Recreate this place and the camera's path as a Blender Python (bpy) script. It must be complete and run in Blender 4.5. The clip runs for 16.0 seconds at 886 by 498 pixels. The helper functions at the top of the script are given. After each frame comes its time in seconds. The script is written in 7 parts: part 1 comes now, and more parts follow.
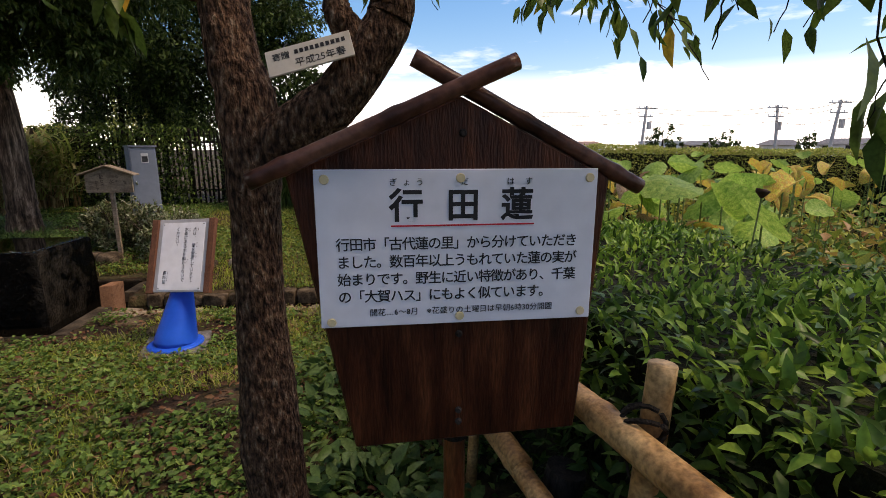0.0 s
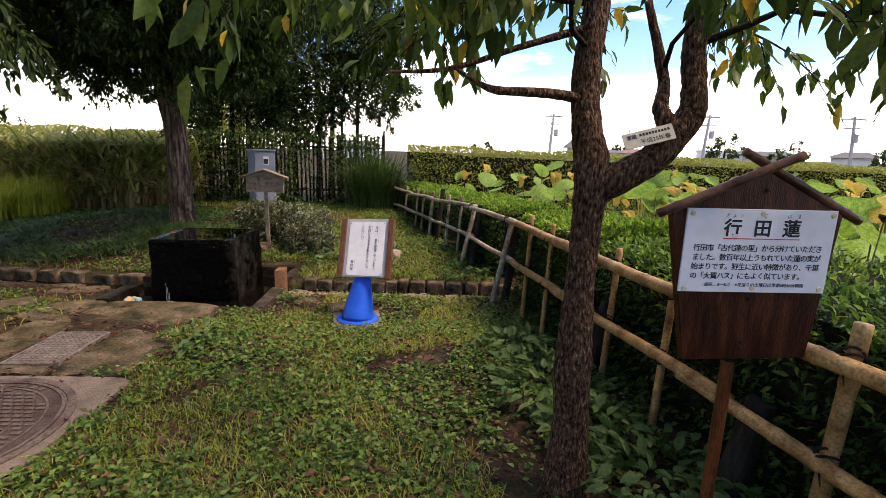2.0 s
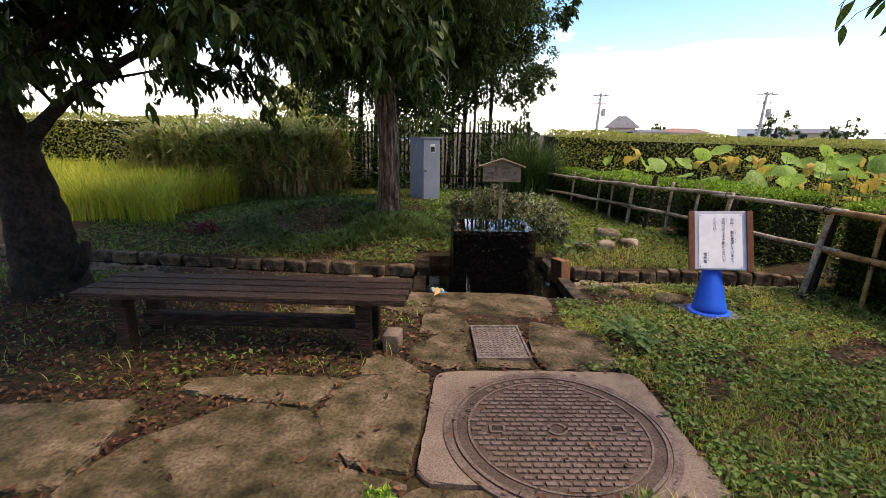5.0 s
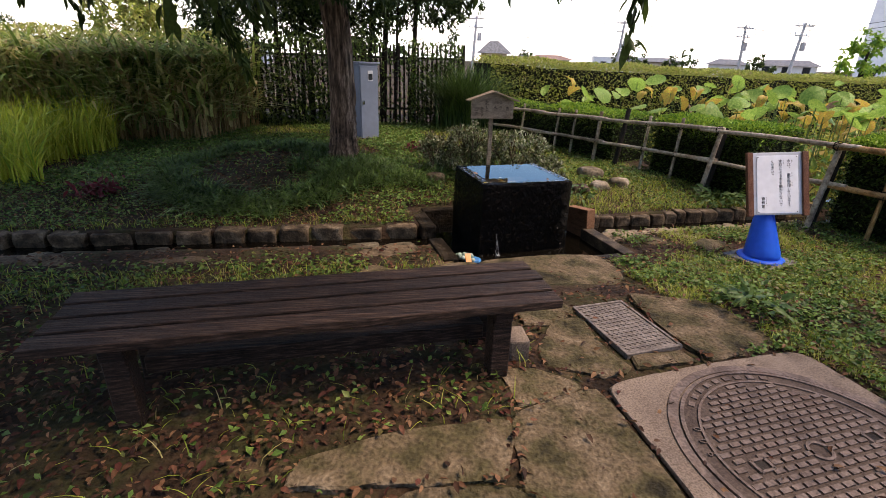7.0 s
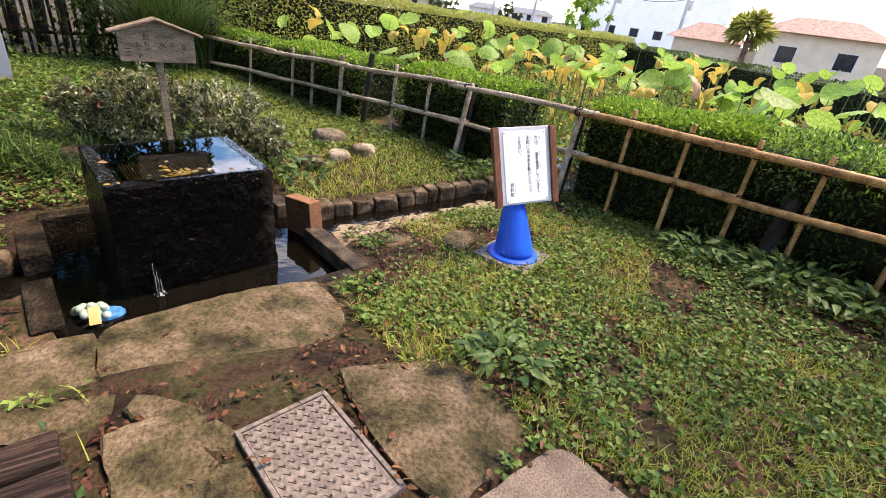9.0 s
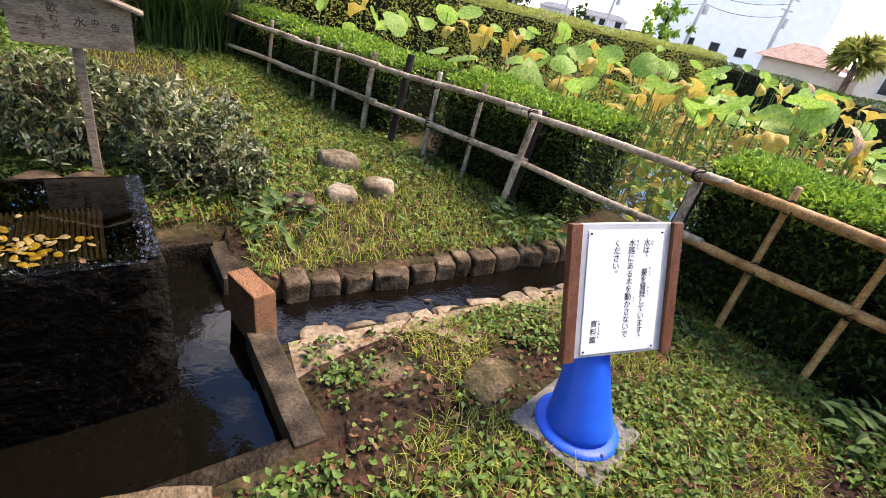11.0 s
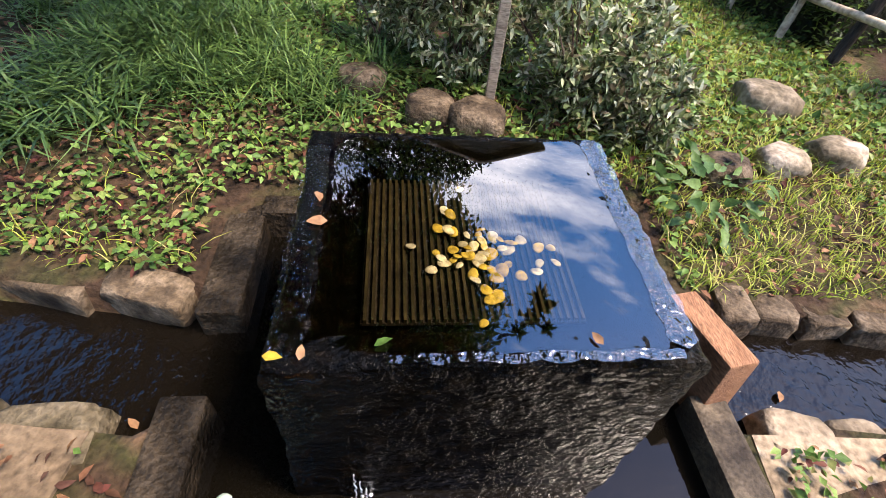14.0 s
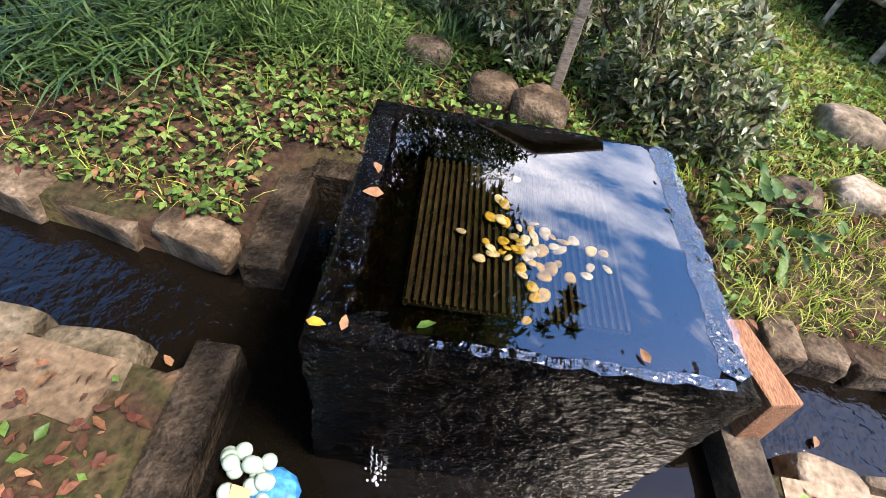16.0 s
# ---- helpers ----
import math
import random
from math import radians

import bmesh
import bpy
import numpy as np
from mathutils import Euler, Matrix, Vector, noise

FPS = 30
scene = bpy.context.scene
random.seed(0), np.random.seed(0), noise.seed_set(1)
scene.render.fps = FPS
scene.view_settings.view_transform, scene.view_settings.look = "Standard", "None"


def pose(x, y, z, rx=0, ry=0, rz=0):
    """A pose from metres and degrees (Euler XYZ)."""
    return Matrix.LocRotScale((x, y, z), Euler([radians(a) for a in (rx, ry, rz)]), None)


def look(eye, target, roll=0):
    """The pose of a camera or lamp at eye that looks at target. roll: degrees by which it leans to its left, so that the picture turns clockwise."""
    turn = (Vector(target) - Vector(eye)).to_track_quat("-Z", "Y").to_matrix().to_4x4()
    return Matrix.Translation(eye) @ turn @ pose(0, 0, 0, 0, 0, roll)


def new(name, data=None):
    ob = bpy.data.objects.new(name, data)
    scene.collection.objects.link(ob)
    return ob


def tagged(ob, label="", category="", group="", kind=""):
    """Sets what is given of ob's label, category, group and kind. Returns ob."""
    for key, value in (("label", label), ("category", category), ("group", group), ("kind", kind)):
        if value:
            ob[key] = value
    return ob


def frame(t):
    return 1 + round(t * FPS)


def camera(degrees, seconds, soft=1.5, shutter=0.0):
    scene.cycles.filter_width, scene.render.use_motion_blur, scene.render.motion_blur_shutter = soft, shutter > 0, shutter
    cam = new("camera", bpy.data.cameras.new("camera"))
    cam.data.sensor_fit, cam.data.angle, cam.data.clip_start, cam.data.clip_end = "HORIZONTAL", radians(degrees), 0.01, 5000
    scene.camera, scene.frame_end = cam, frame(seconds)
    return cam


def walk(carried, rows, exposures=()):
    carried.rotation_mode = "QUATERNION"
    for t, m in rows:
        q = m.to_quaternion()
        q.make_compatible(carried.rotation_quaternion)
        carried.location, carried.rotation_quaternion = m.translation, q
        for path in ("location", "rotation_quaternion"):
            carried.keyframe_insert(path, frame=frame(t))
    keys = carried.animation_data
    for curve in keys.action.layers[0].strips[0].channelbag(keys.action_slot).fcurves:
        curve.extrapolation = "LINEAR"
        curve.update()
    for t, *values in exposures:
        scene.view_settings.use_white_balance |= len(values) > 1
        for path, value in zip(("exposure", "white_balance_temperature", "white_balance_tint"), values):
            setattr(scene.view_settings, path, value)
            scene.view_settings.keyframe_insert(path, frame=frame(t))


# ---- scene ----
cam = camera(86.4, 16.0, soft=0.6)
METRES, EYE, TILT, LEAN, TURN = 9.4, 1.175, -12.0, 0.0, 0.0
ROWS = [
    (0.0, 0.0, 0.0, 0.0, 0.0, 0.0, -0.0),
    (0.5, -0.0026, -0.0023, 0.0, 0.98, 0.02, -1.51),
    (1.0, -0.015, -0.0155, 0.0018, 1.78, 0.2, -2.03),
    (1.5, -0.0423, -0.0448, 0.0006, 3.35, 0.6, -2.4),
    (2.0, -0.0765, -0.0712, -0.0037, 5.15, 0.21, -2.55),
    (2.5, -0.1132, -0.0804, -0.0037, 7.22, -0.84, -2.51),
    (3.0, -0.1543, -0.0919, -0.0066, 8.88, -1.58, -2.53),
    (3.5, -0.2009, -0.0998, -0.0067, 9.31, -1.75, -2.87),
    (4.0, -0.253, -0.1062, -0.0061, 9.5, -1.53, -2.96),
    (4.5, -0.3042, -0.107, -0.0071, 8.76, -1.51, -2.71),
    (7.0, -0.4967, -0.0188, 0.0106, -8.22, -10.12, -0.0),
    (7.5, -0.489, 0.0129, 0.0147, -15.87, -12.6, 0.23),
    (8.0, -0.4651, 0.0353, 0.0202, -24.51, -14.88, 0.04),
    (8.5, -0.4305, 0.0595, 0.0288, -33.4, -16.64, -0.2),
    (11.0, -0.3145, 0.209, 0.0579, -26.7, -18.22, -5.67),
    (11.5, -0.3258, 0.228, 0.0595, -16.07, -18.86, -6.62),
    (12.0, -0.3492, 0.2456, 0.0642, -8.63, -18.95, -6.64),
    (12.5, -0.3623, 0.2632, 0.0656, -4.26, -20.25, -6.09),
    (13.0, -0.3673, 0.2872, 0.0679, -1.33, -23.55, -5.33),
    (13.5, -0.3703, 0.3034, 0.0663, 1.1, -28.65, -4.52),
    (14.0, -0.3788, 0.3131, 0.0594, 3.38, -34.5, -5.55),
    (14.5, -0.38, 0.3149, 0.0574, 5.85, -37.94, -7.09),
    (15.0, -0.3805, 0.3144, 0.0578, 7.61, -38.46, -8.54),
    (15.5, -0.3825, 0.3142, 0.0582, 9.57, -38.13, -9.55),
    (16.0, -0.3837, 0.3148, 0.0584, 11.35, -37.85, -10.3),
]
walk(cam, [(t, pose(0, 0, EYE, TILT, LEAN, TURN) @ pose(METRES * x, METRES * y, METRES * z, 90 + pitch, roll, yaw)) for t, x, y, z, yaw, pitch, roll in ROWS],
     exposures=[(0.0, 0.1, 8200, 23), (2.0, 0.65, 8100, 24), (4.5, 0.72, 8000, 24), (6.8, 0.65, 7800, 24), (7.5, 0.9, 7800, 24), (8.5, 1.55, 7800, 23), (11.0, 1.5, 7600, 22), (12.5, 1.85, 7200, 22), (14.0, 1.98, 6900, 20), (16.0, 1.98, 6800, 19)])

# ---- world, sun, exposure ----
SUN_ELEV, SUN_AZ = 60.0, 98.0   # degrees; azimuth clockwise from +y
world = bpy.data.worlds.new("sky_world")
scene.world = world
world.use_nodes = True
wn, wl = world.node_tree.nodes, world.node_tree.links
wn.clear()
w_out = wn.new("ShaderNodeOutputWorld")
w_bg = wn.new("ShaderNodeBackground")
w_bg.inputs[1].default_value = 0.15
w_sky = wn.new("ShaderNodeTexSky")
w_sky.sky_type = "NISHITA"
w_sky.sun_disc = False
w_sky.sun_elevation, w_sky.sun_rotation = radians(SUN_ELEV), radians(SUN_AZ)
w_tc = wn.new("ShaderNodeTexCoord")
w_map = wn.new("ShaderNodeMapping")
w_map.inputs["Scale"].default_value = (1.0, 1.0, 4.2)
w_noise = wn.new("ShaderNodeTexNoise")
w_noise.inputs["Scale"].default_value = 1.9
w_noise.inputs["Detail"].default_value = 7.0
w_noise.inputs["Roughness"].default_value = 0.58
w_ramp = wn.new("ShaderNodeValToRGB")
w_ramp.color_ramp.elements[0].position, w_ramp.color_ramp.elements[1].position = 0.51, 0.72
w_sep = wn.new("ShaderNodeSeparateXYZ")
w_low = wn.new("ShaderNodeMapRange")      # more cloud towards the horizon
w_low.inputs[1].default_value, w_low.inputs[2].default_value = 0.02, 0.15
w_low.inputs[3].default_value, w_low.inputs[4].default_value = 1.0, 0.0
w_max = wn.new("ShaderNodeMath")
w_max.operation = "MAXIMUM"
w_mix = wn.new("ShaderNodeMix")
w_mix.data_type = "RGBA"
w_mix.inputs["B"].default_value = (16.0, 16.4, 17.0, 1)
wl.new(w_tc.outputs["Generated"], w_map.inputs["Vector"])
wl.new(w_map.outputs[0], w_noise.inputs["Vector"])
wl.new(w_noise.outputs["Fac"], w_ramp.inputs[0])
wl.new(w_tc.outputs["Generated"], w_sep.inputs[0])
wl.new(w_sep.outputs["Z"], w_low.inputs[0])
wl.new(w_ramp.outputs["Color"], w_max.inputs[0])
wl.new(w_low.outputs[0], w_max.inputs[1])
wl.new(w_max.outputs[0], w_mix.inputs["Factor"])
w_hsv = wn.new("ShaderNodeHueSaturation")
w_hsv.inputs["Saturation"].default_value, w_hsv.inputs["Value"].default_value = 1.45, 1.4
wl.new(w_sky.outputs[0], w_hsv.inputs["Color"])
wl.new(w_hsv.outputs[0], w_mix.inputs["A"])
wl.new(w_mix.outputs["Result"], w_bg.inputs[0])
wl.new(w_bg.outputs[0], w_out.inputs[0])
sun = new("sun", bpy.data.lights.new("sun", "SUN"))
sun.data.energy, sun.data.angle, sun.data.color = 2.8, radians(16), (1.0, 0.92, 0.78)
_e, _a = radians(SUN_ELEV), radians(SUN_AZ)
sun.matrix_basis = look((0, 0, 0), (-math.sin(_a) * math.cos(_e), -math.cos(_a) * math.cos(_e), -math.sin(_e)))


# ---- materials ----
def mat(name, cols, scale=8.0, rough=0.8, bump=0.3, fine=60.0, metal=0.0, island=0.0, rand=0.0, leaf=0.0,
        spec=0.22, stretch=(1, 1, 1), dist=0.01, ior=1.45, detail=6.0, positions=None, wet=0.0):
    """Procedural surface: a ramp of colours over two scales of noise, per-piece variation, fine relief."""
    m = bpy.data.materials.new(name)
    m.use_nodes = True
    n, l = m.node_tree.nodes, m.node_tree.links
    b = n["Principled BSDF"]
    tc = n.new("ShaderNodeTexCoord")
    mp = n.new("ShaderNodeMapping")
    mp.inputs["Scale"].default_value = stretch
    l.new(tc.outputs["Object"], mp.inputs["Vector"])
    n1 = n.new("ShaderNodeTexNoise")
    n1.inputs["Scale"].default_value, n1.inputs["Detail"].default_value = scale, detail
    n2 = n.new("ShaderNodeTexNoise")
    n2.inputs["Scale"].default_value, n2.inputs["Detail"].default_value = fine, 4.0
    l.new(mp.outputs[0], n1.inputs["Vector"])
    l.new(mp.outputs[0], n2.inputs["Vector"])
    ramp = n.new("ShaderNodeValToRGB")
    cr = ramp.color_ramp
    k = len(cols)
    if positions is None:
        positions = [0.5] if k == 1 else ([0.03 + 0.94 * i / (k - 1) for i in range(k)] if island >= 1 else [0.3 + 0.4 * i / (k - 1) for i in range(k)])
    while len(cr.elements) < k:
        cr.elements.new(0.5)
    for el, p, c in zip(cr.elements, positions, cols):
        el.position, el.color = p, (*c, 1)
    if island >= 1:
        g = n.new("ShaderNodeNewGeometry")
        l.new(g.outputs["Random Per Island"], ramp.inputs[0])
    else:
        l.new(n1.outputs["Fac"], ramp.inputs[0])
    col = ramp.outputs["Color"]
    mul = n.new("ShaderNodeMix")
    mul.data_type, mul.blend_type = "RGBA", "MULTIPLY"
    mul.inputs["Factor"].default_value = 0.8 if bump > 0.1 else (0.55 if island >= 1 else 0.12)
    r2 = n.new("ShaderNodeValToRGB")
    r2.color_ramp.elements[0].position, r2.color_ramp.elements[0].color = 0.3, (0.36, 0.35, 0.33, 1)
    r2.color_ramp.elements[1].position, r2.color_ramp.elements[1].color = 0.65, (1.15, 1.15, 1.15, 1)
    l.new(n2.outputs["Fac"], r2.inputs[0])
    l.new(col, mul.inputs["A"])
    l.new(r2.outputs["Color"], mul.inputs["B"])
    col = mul.outputs["Result"]
    if rand or 0 < island < 1:
        hs = n.new("ShaderNodeHueSaturation")
        mr = n.new("ShaderNodeMapRange")
        amt = rand or island
        mr.inputs[3].default_value, mr.inputs[4].default_value = 1 - amt, 1 + amt
        if rand:
            src = n.new("ShaderNodeObjectInfo").outputs["Random"]
        else:
            src = n.new("ShaderNodeNewGeometry").outputs["Random Per Island"]
        l.new(src, mr.inputs[0])
        l.new(mr.outputs[0], hs.inputs["Value"])
        l.new(col, hs.inputs["Color"])
        col = hs.outputs["Color"]
    l.new(col, b.inputs["Base Color"])
    b.inputs["Roughness"].default_value = rough
    b.inputs["Metallic"].default_value = metal
    b.inputs["IOR"].default_value = ior
    b.inputs["Specular IOR Level"].default_value = spec
    if wet:
        rr = n.new("ShaderNodeMapRange")
        rr.inputs[1].default_value, rr.inputs[2].default_value = 0.35, 0.7
        rr.inputs[3].default_value, rr.inputs[4].default_value = rough, rough + wet
        l.new(n1.outputs["Fac"], rr.inputs[0])
        l.new(rr.outputs[0], b.inputs["Roughness"])
    if bump:
        add = n.new("ShaderNodeMath")
        l.new(n1.outputs["Fac"], add.inputs[0])
        l.new(n2.outputs["Fac"], add.inputs[1])
        bp = n.new("ShaderNodeBump")
        bp.inputs["Strength"].default_value, bp.inputs["Distance"].default_value = bump, dist
        l.new(add.outputs[0], bp.inputs["Height"])
        l.new(bp.outputs[0], b.inputs["Normal"])
    if leaf:
        tr = n.new("ShaderNodeBsdfTranslucent")
        ms = n.new("ShaderNodeMixShader")
        ms.inputs[0].default_value = leaf
        l.new(col, tr.inputs["Color"])
        l.new(b.outputs[0], ms.inputs[1])
        l.new(tr.outputs[0], ms.inputs[2])
        l.new(ms.outputs[0], n["Material Output"].inputs["Surface"])
    return m


def leafmat(name, cols, leaf=0.3, rough=0.42):
    return mat(name, cols, scale=30, rough=rough, bump=0, fine=90, island=1, leaf=leaf, spec=0.18)


M_SOIL = mat("soil_with_litter", [(0.015, 0.009, 0.005), (0.045, 0.026, 0.015), (0.036, 0.034, 0.012), (0.11, 0.068, 0.04)], scale=4.0, fine=38, rough=0.95, bump=0.7, dist=0.03)
M_CONC = mat("worn_concrete", [(0.12, 0.09, 0.067), (0.225, 0.172, 0.132), (0.17, 0.128, 0.098)], scale=3.5, fine=140, rough=0.85, bump=0.35)
M_FLAG = mat("flagstone", [(0.022, 0.018, 0.009), (0.075, 0.062, 0.028), (0.135, 0.098, 0.058), (0.20, 0.15, 0.096)], scale=6.5, fine=55, rough=0.9, bump=0.9, dist=0.02, rand=0.14)
M_IRON = mat("cast_iron", [(0.085, 0.058, 0.045), (0.17, 0.125, 0.10), (0.13, 0.085, 0.062)], scale=6, fine=70, rough=0.6, metal=0.1, bump=0.4)
M_IRON_D = mat("cast_iron_recess", [(0.06, 0.041, 0.032), (0.115, 0.084, 0.066)], scale=9, fine=100, rough=0.8, bump=0.4)
M_STEEL = mat("galvanised_hatch", [(0.13, 0.105, 0.088), (0.22, 0.185, 0.16)], scale=10, fine=60, rough=0.65, metal=0.05, bump=0.3)
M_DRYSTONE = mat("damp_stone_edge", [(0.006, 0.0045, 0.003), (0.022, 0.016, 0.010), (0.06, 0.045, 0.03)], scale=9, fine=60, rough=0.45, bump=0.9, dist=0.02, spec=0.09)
M_KERB = mat("channel_stone", [(0.018, 0.012, 0.007), (0.085, 0.06, 0.036), (0.20, 0.15, 0.10)], scale=11, fine=70, rough=0.85, bump=0.7, dist=0.015, rand=0.2)
M_SLAB = mat("grey_stone_slab", [(0.016, 0.011, 0.007), (0.05, 0.038, 0.025), (0.12, 0.092, 0.06)], scale=9, fine=90, rough=0.75, bump=0.6, rand=0.1)
M_ROCK = mat("field_rock", [(0.08, 0.062, 0.035), (0.20, 0.158, 0.105), (0.40, 0.33, 0.25)], scale=6, fine=40, rough=0.85, bump=0.7, rand=0.12)
M_BRICKW = mat("orange_wood_block", [(0.15, 0.07, 0.034), (0.27, 0.135, 0.07), (0.20, 0.095, 0.048)], scale=5, fine=40, stretch=(6, 1, 6), rough=0.8, bump=0.5)
M_BARK = mat("furrowed_bark", [(0.014, 0.008, 0.005), (0.12, 0.078, 0.053), (0.36, 0.26, 0.19)], scale=10, fine=50, stretch=(3.0, 3.0, 0.35), rough=0.95, bump=1.0, dist=0.04)
M_BARK_CH = mat("cherry_bark", [(0.035, 0.017, 0.010), (0.15, 0.078, 0.045), (0.24, 0.14, 0.085), (0.44, 0.33, 0.23)], scale=55, fine=90, stretch=(2.0, 2.0, 0.75), rough=0.95, bump=1.0, dist=0.04, positions=[0.36, 0.5, 0.6, 0.74])
M_BARK_DK = mat("dark_bark", [(0.012, 0.009, 0.007), (0.04, 0.03, 0.022)], scale=10, fine=40, rough=0.95, bump=0.8, dist=0.02)
M_BAMBOO = mat("weathered_bamboo", [(0.17, 0.078, 0.025), (0.40, 0.22, 0.085), (0.55, 0.345, 0.15)], scale=4, fine=35, stretch=(3, 3, 3), rough=0.42, bump=0.15, rand=0.12)
M_BAMBOO_G = mat("grey_bamboo", [(0.16, 0.115, 0.075), (0.36, 0.29, 0.21), (0.46, 0.39, 0.29)], scale=5, fine=40, rough=0.6, bump=0.2, rand=0.15)
M_ROPE = mat("black_palm_rope", [(0.012, 0.010, 0.008), (0.035, 0.027, 0.02)], scale=60, fine=200, rough=0.95, bump=0.8)
M_POSTDK = mat("charred_post", [(0.012, 0.01, 0.009), (0.05, 0.04, 0.032)], scale=10, fine=60, stretch=(3, 3, 0.6), rough=0.85, bump=0.5)
M_DARKWOOD = mat("dark_stained_wood", [(0.018, 0.0045, 0.002), (0.058, 0.015, 0.006), (0.11, 0.032, 0.012)], scale=6, fine=50, stretch=(6, 6, 0.8), rough=0.45, bump=0.35)
M_BAMBOO_DK = mat("dark_stained_bamboo", [(0.03, 0.012, 0.008), (0.10, 0.04, 0.025), (0.15, 0.07, 0.045)], scale=9, fine=60, rough=0.32, bump=0.15)
M_REDWOOD = mat("red_stained_post", [(0.09, 0.025, 0.01), (0.20, 0.065, 0.022)], scale=9, fine=60, stretch=(4, 4, 0.6), rough=0.35, bump=0.2)
M_BROWNWOOD = mat("brown_board", [(0.11, 0.042, 0.022), (0.19, 0.08, 0.045)], scale=8, fine=70, stretch=(5, 5, 0.7), rough=0.55, bump=0.3)
M_GREYWOOD = mat("weathered_grey_wood", [(0.13, 0.095, 0.065), (0.24, 0.185, 0.13), (0.31, 0.24, 0.17)], scale=6, fine=50, stretch=(1, 4, 5), rough=0.85, bump=0.4)
M_BENCH = mat("weathered_bench_wood", [(0.007, 0.0038, 0.0025), (0.028, 0.015, 0.010), (0.10, 0.06, 0.042)], scale=9, fine=40, stretch=(0.6, 14, 14), rough=0.62, bump=0.7, rand=0.2)
M_WHITE = mat("white_sign_face", [(0.66, 0.66, 0.68), (0.73, 0.73, 0.74)], scale=3, fine=25, rough=0.4, bump=0.012)
M_PAPER = mat("laminated_paper", [(0.70, 0.70, 0.72), (0.78, 0.78, 0.79)], scale=4, fine=20, rough=0.3, bump=0.015)
M_ALU = mat("aluminium_strip", [(0.42, 0.41, 0.41), (0.55, 0.54, 0.54)], scale=8, rough=0.4, metal=0.4, bump=0.05)
M_INK = mat("black_ink", [(0.012, 0.012, 0.013), (0.03, 0.03, 0.03)], scale=40, rough=0.5, bump=0)
M_FADED = mat("faded_ink", [(0.035, 0.025, 0.02), (0.09, 0.065, 0.045)], scale=40, rough=0.8, bump=0)
M_RED = mat("red_line", [(0.50, 0.02, 0.03), (0.58, 0.035, 0.045)], scale=30, rough=0.5, bump=0)
M_CREAM = mat("cream_cap", [(0.58, 0.47, 0.25), (0.68, 0.56, 0.33)], scale=30, rough=0.5, bump=0.05)
M_BLUE = mat("blue_plastic", [(0.002, 0.07, 0.50), (0.006, 0.11, 0.62)], scale=4, fine=30, rough=0.4, bump=0.06)
M_RUBBER = mat("grey_rubber_base", [(0.11, 0.105, 0.10), (0.2, 0.19, 0.17)], scale=10, rough=0.8, bump=0.3)
M_CABINET = mat("grey_blue_enamel", [(0.14, 0.165, 0.205), (0.19, 0.22, 0.265)], scale=2, fine=15, rough=0.38, bump=0.04)
M_DARKGLASS = mat("dark_window", [(0.012, 0.014, 0.018), (0.03, 0.034, 0.04)], scale=6, rough=0.1, bump=0)
M_CHROME = mat("chrome", [(0.6, 0.6, 0.6), (0.7, 0.7, 0.7)], scale=5, rough=0.2, metal=1, bump=0)
M_FENCEDK = mat("dark_slat", [(0.010, 0.008, 0.007), (0.035, 0.028, 0.022)], scale=9, fine=40, stretch=(3, 3, 0.5), rough=0.9, bump=0.4, rand=0.2)
M_PLAQUE = mat("ivory_plaque", [(0.42, 0.39, 0.32), (0.54, 0.5, 0.42)], scale=9, rough=0.5, bump=0.1)
M_SHELL = mat("pale_shell", [(0.62, 0.58, 0.42), (0.75, 0.72, 0.62), (0.70, 0.55, 0.16)], scale=12, rough=0.4, bump=0.2, rand=0.25)
M_WALLW = mat("white_render", [(0.74, 0.74, 0.73), (0.82, 0.82, 0.81)], scale=1.5, fine=20, rough=0.85, bump=0.1)
M_WALLB = mat("beige_siding", [(0.50, 0.43, 0.33), (0.6, 0.53, 0.42)], scale=2, fine=20, rough=0.85, bump=0.1)
M_ROOFT = mat("grey_roof_tile", [(0.10, 0.105, 0.11), (0.2, 0.205, 0.21)], scale=4, fine=12, rough=0.6, bump=0.5)
M_ROOFR = mat("brown_roof_tile", [(0.20, 0.12, 0.09), (0.33, 0.22, 0.17)], scale=4, fine=12, rough=0.7, bump=0.5)
M_POLE = mat("concrete_pole", [(0.34, 0.33, 0.32), (0.45, 0.44, 0.43)], scale=2, rough=0.8, bump=0.1)
M_CABLE = mat("black_cable", [(0.03, 0.03, 0.035), (0.06, 0.06, 0.065)], scale=5, rough=0.6, bump=0)
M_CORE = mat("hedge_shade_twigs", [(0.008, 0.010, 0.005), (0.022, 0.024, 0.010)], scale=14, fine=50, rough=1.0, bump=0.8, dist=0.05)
M_MESHB = mat("blue_net_bag", [(0.02, 0.16, 0.42), (0.05, 0.25, 0.55)], scale=20, rough=0.5, bump=0.2)
M_GOLF = mat("pale_green_ball", [(0.24, 0.33, 0.27), (0.38, 0.47, 0.40)], scale=20, rough=0.45, bump=0.1)
M_TAG = mat("orange_tag", [(0.75, 0.32, 0.12), (0.8, 0.4, 0.18)], scale=10, rough=0.5, bump=0)

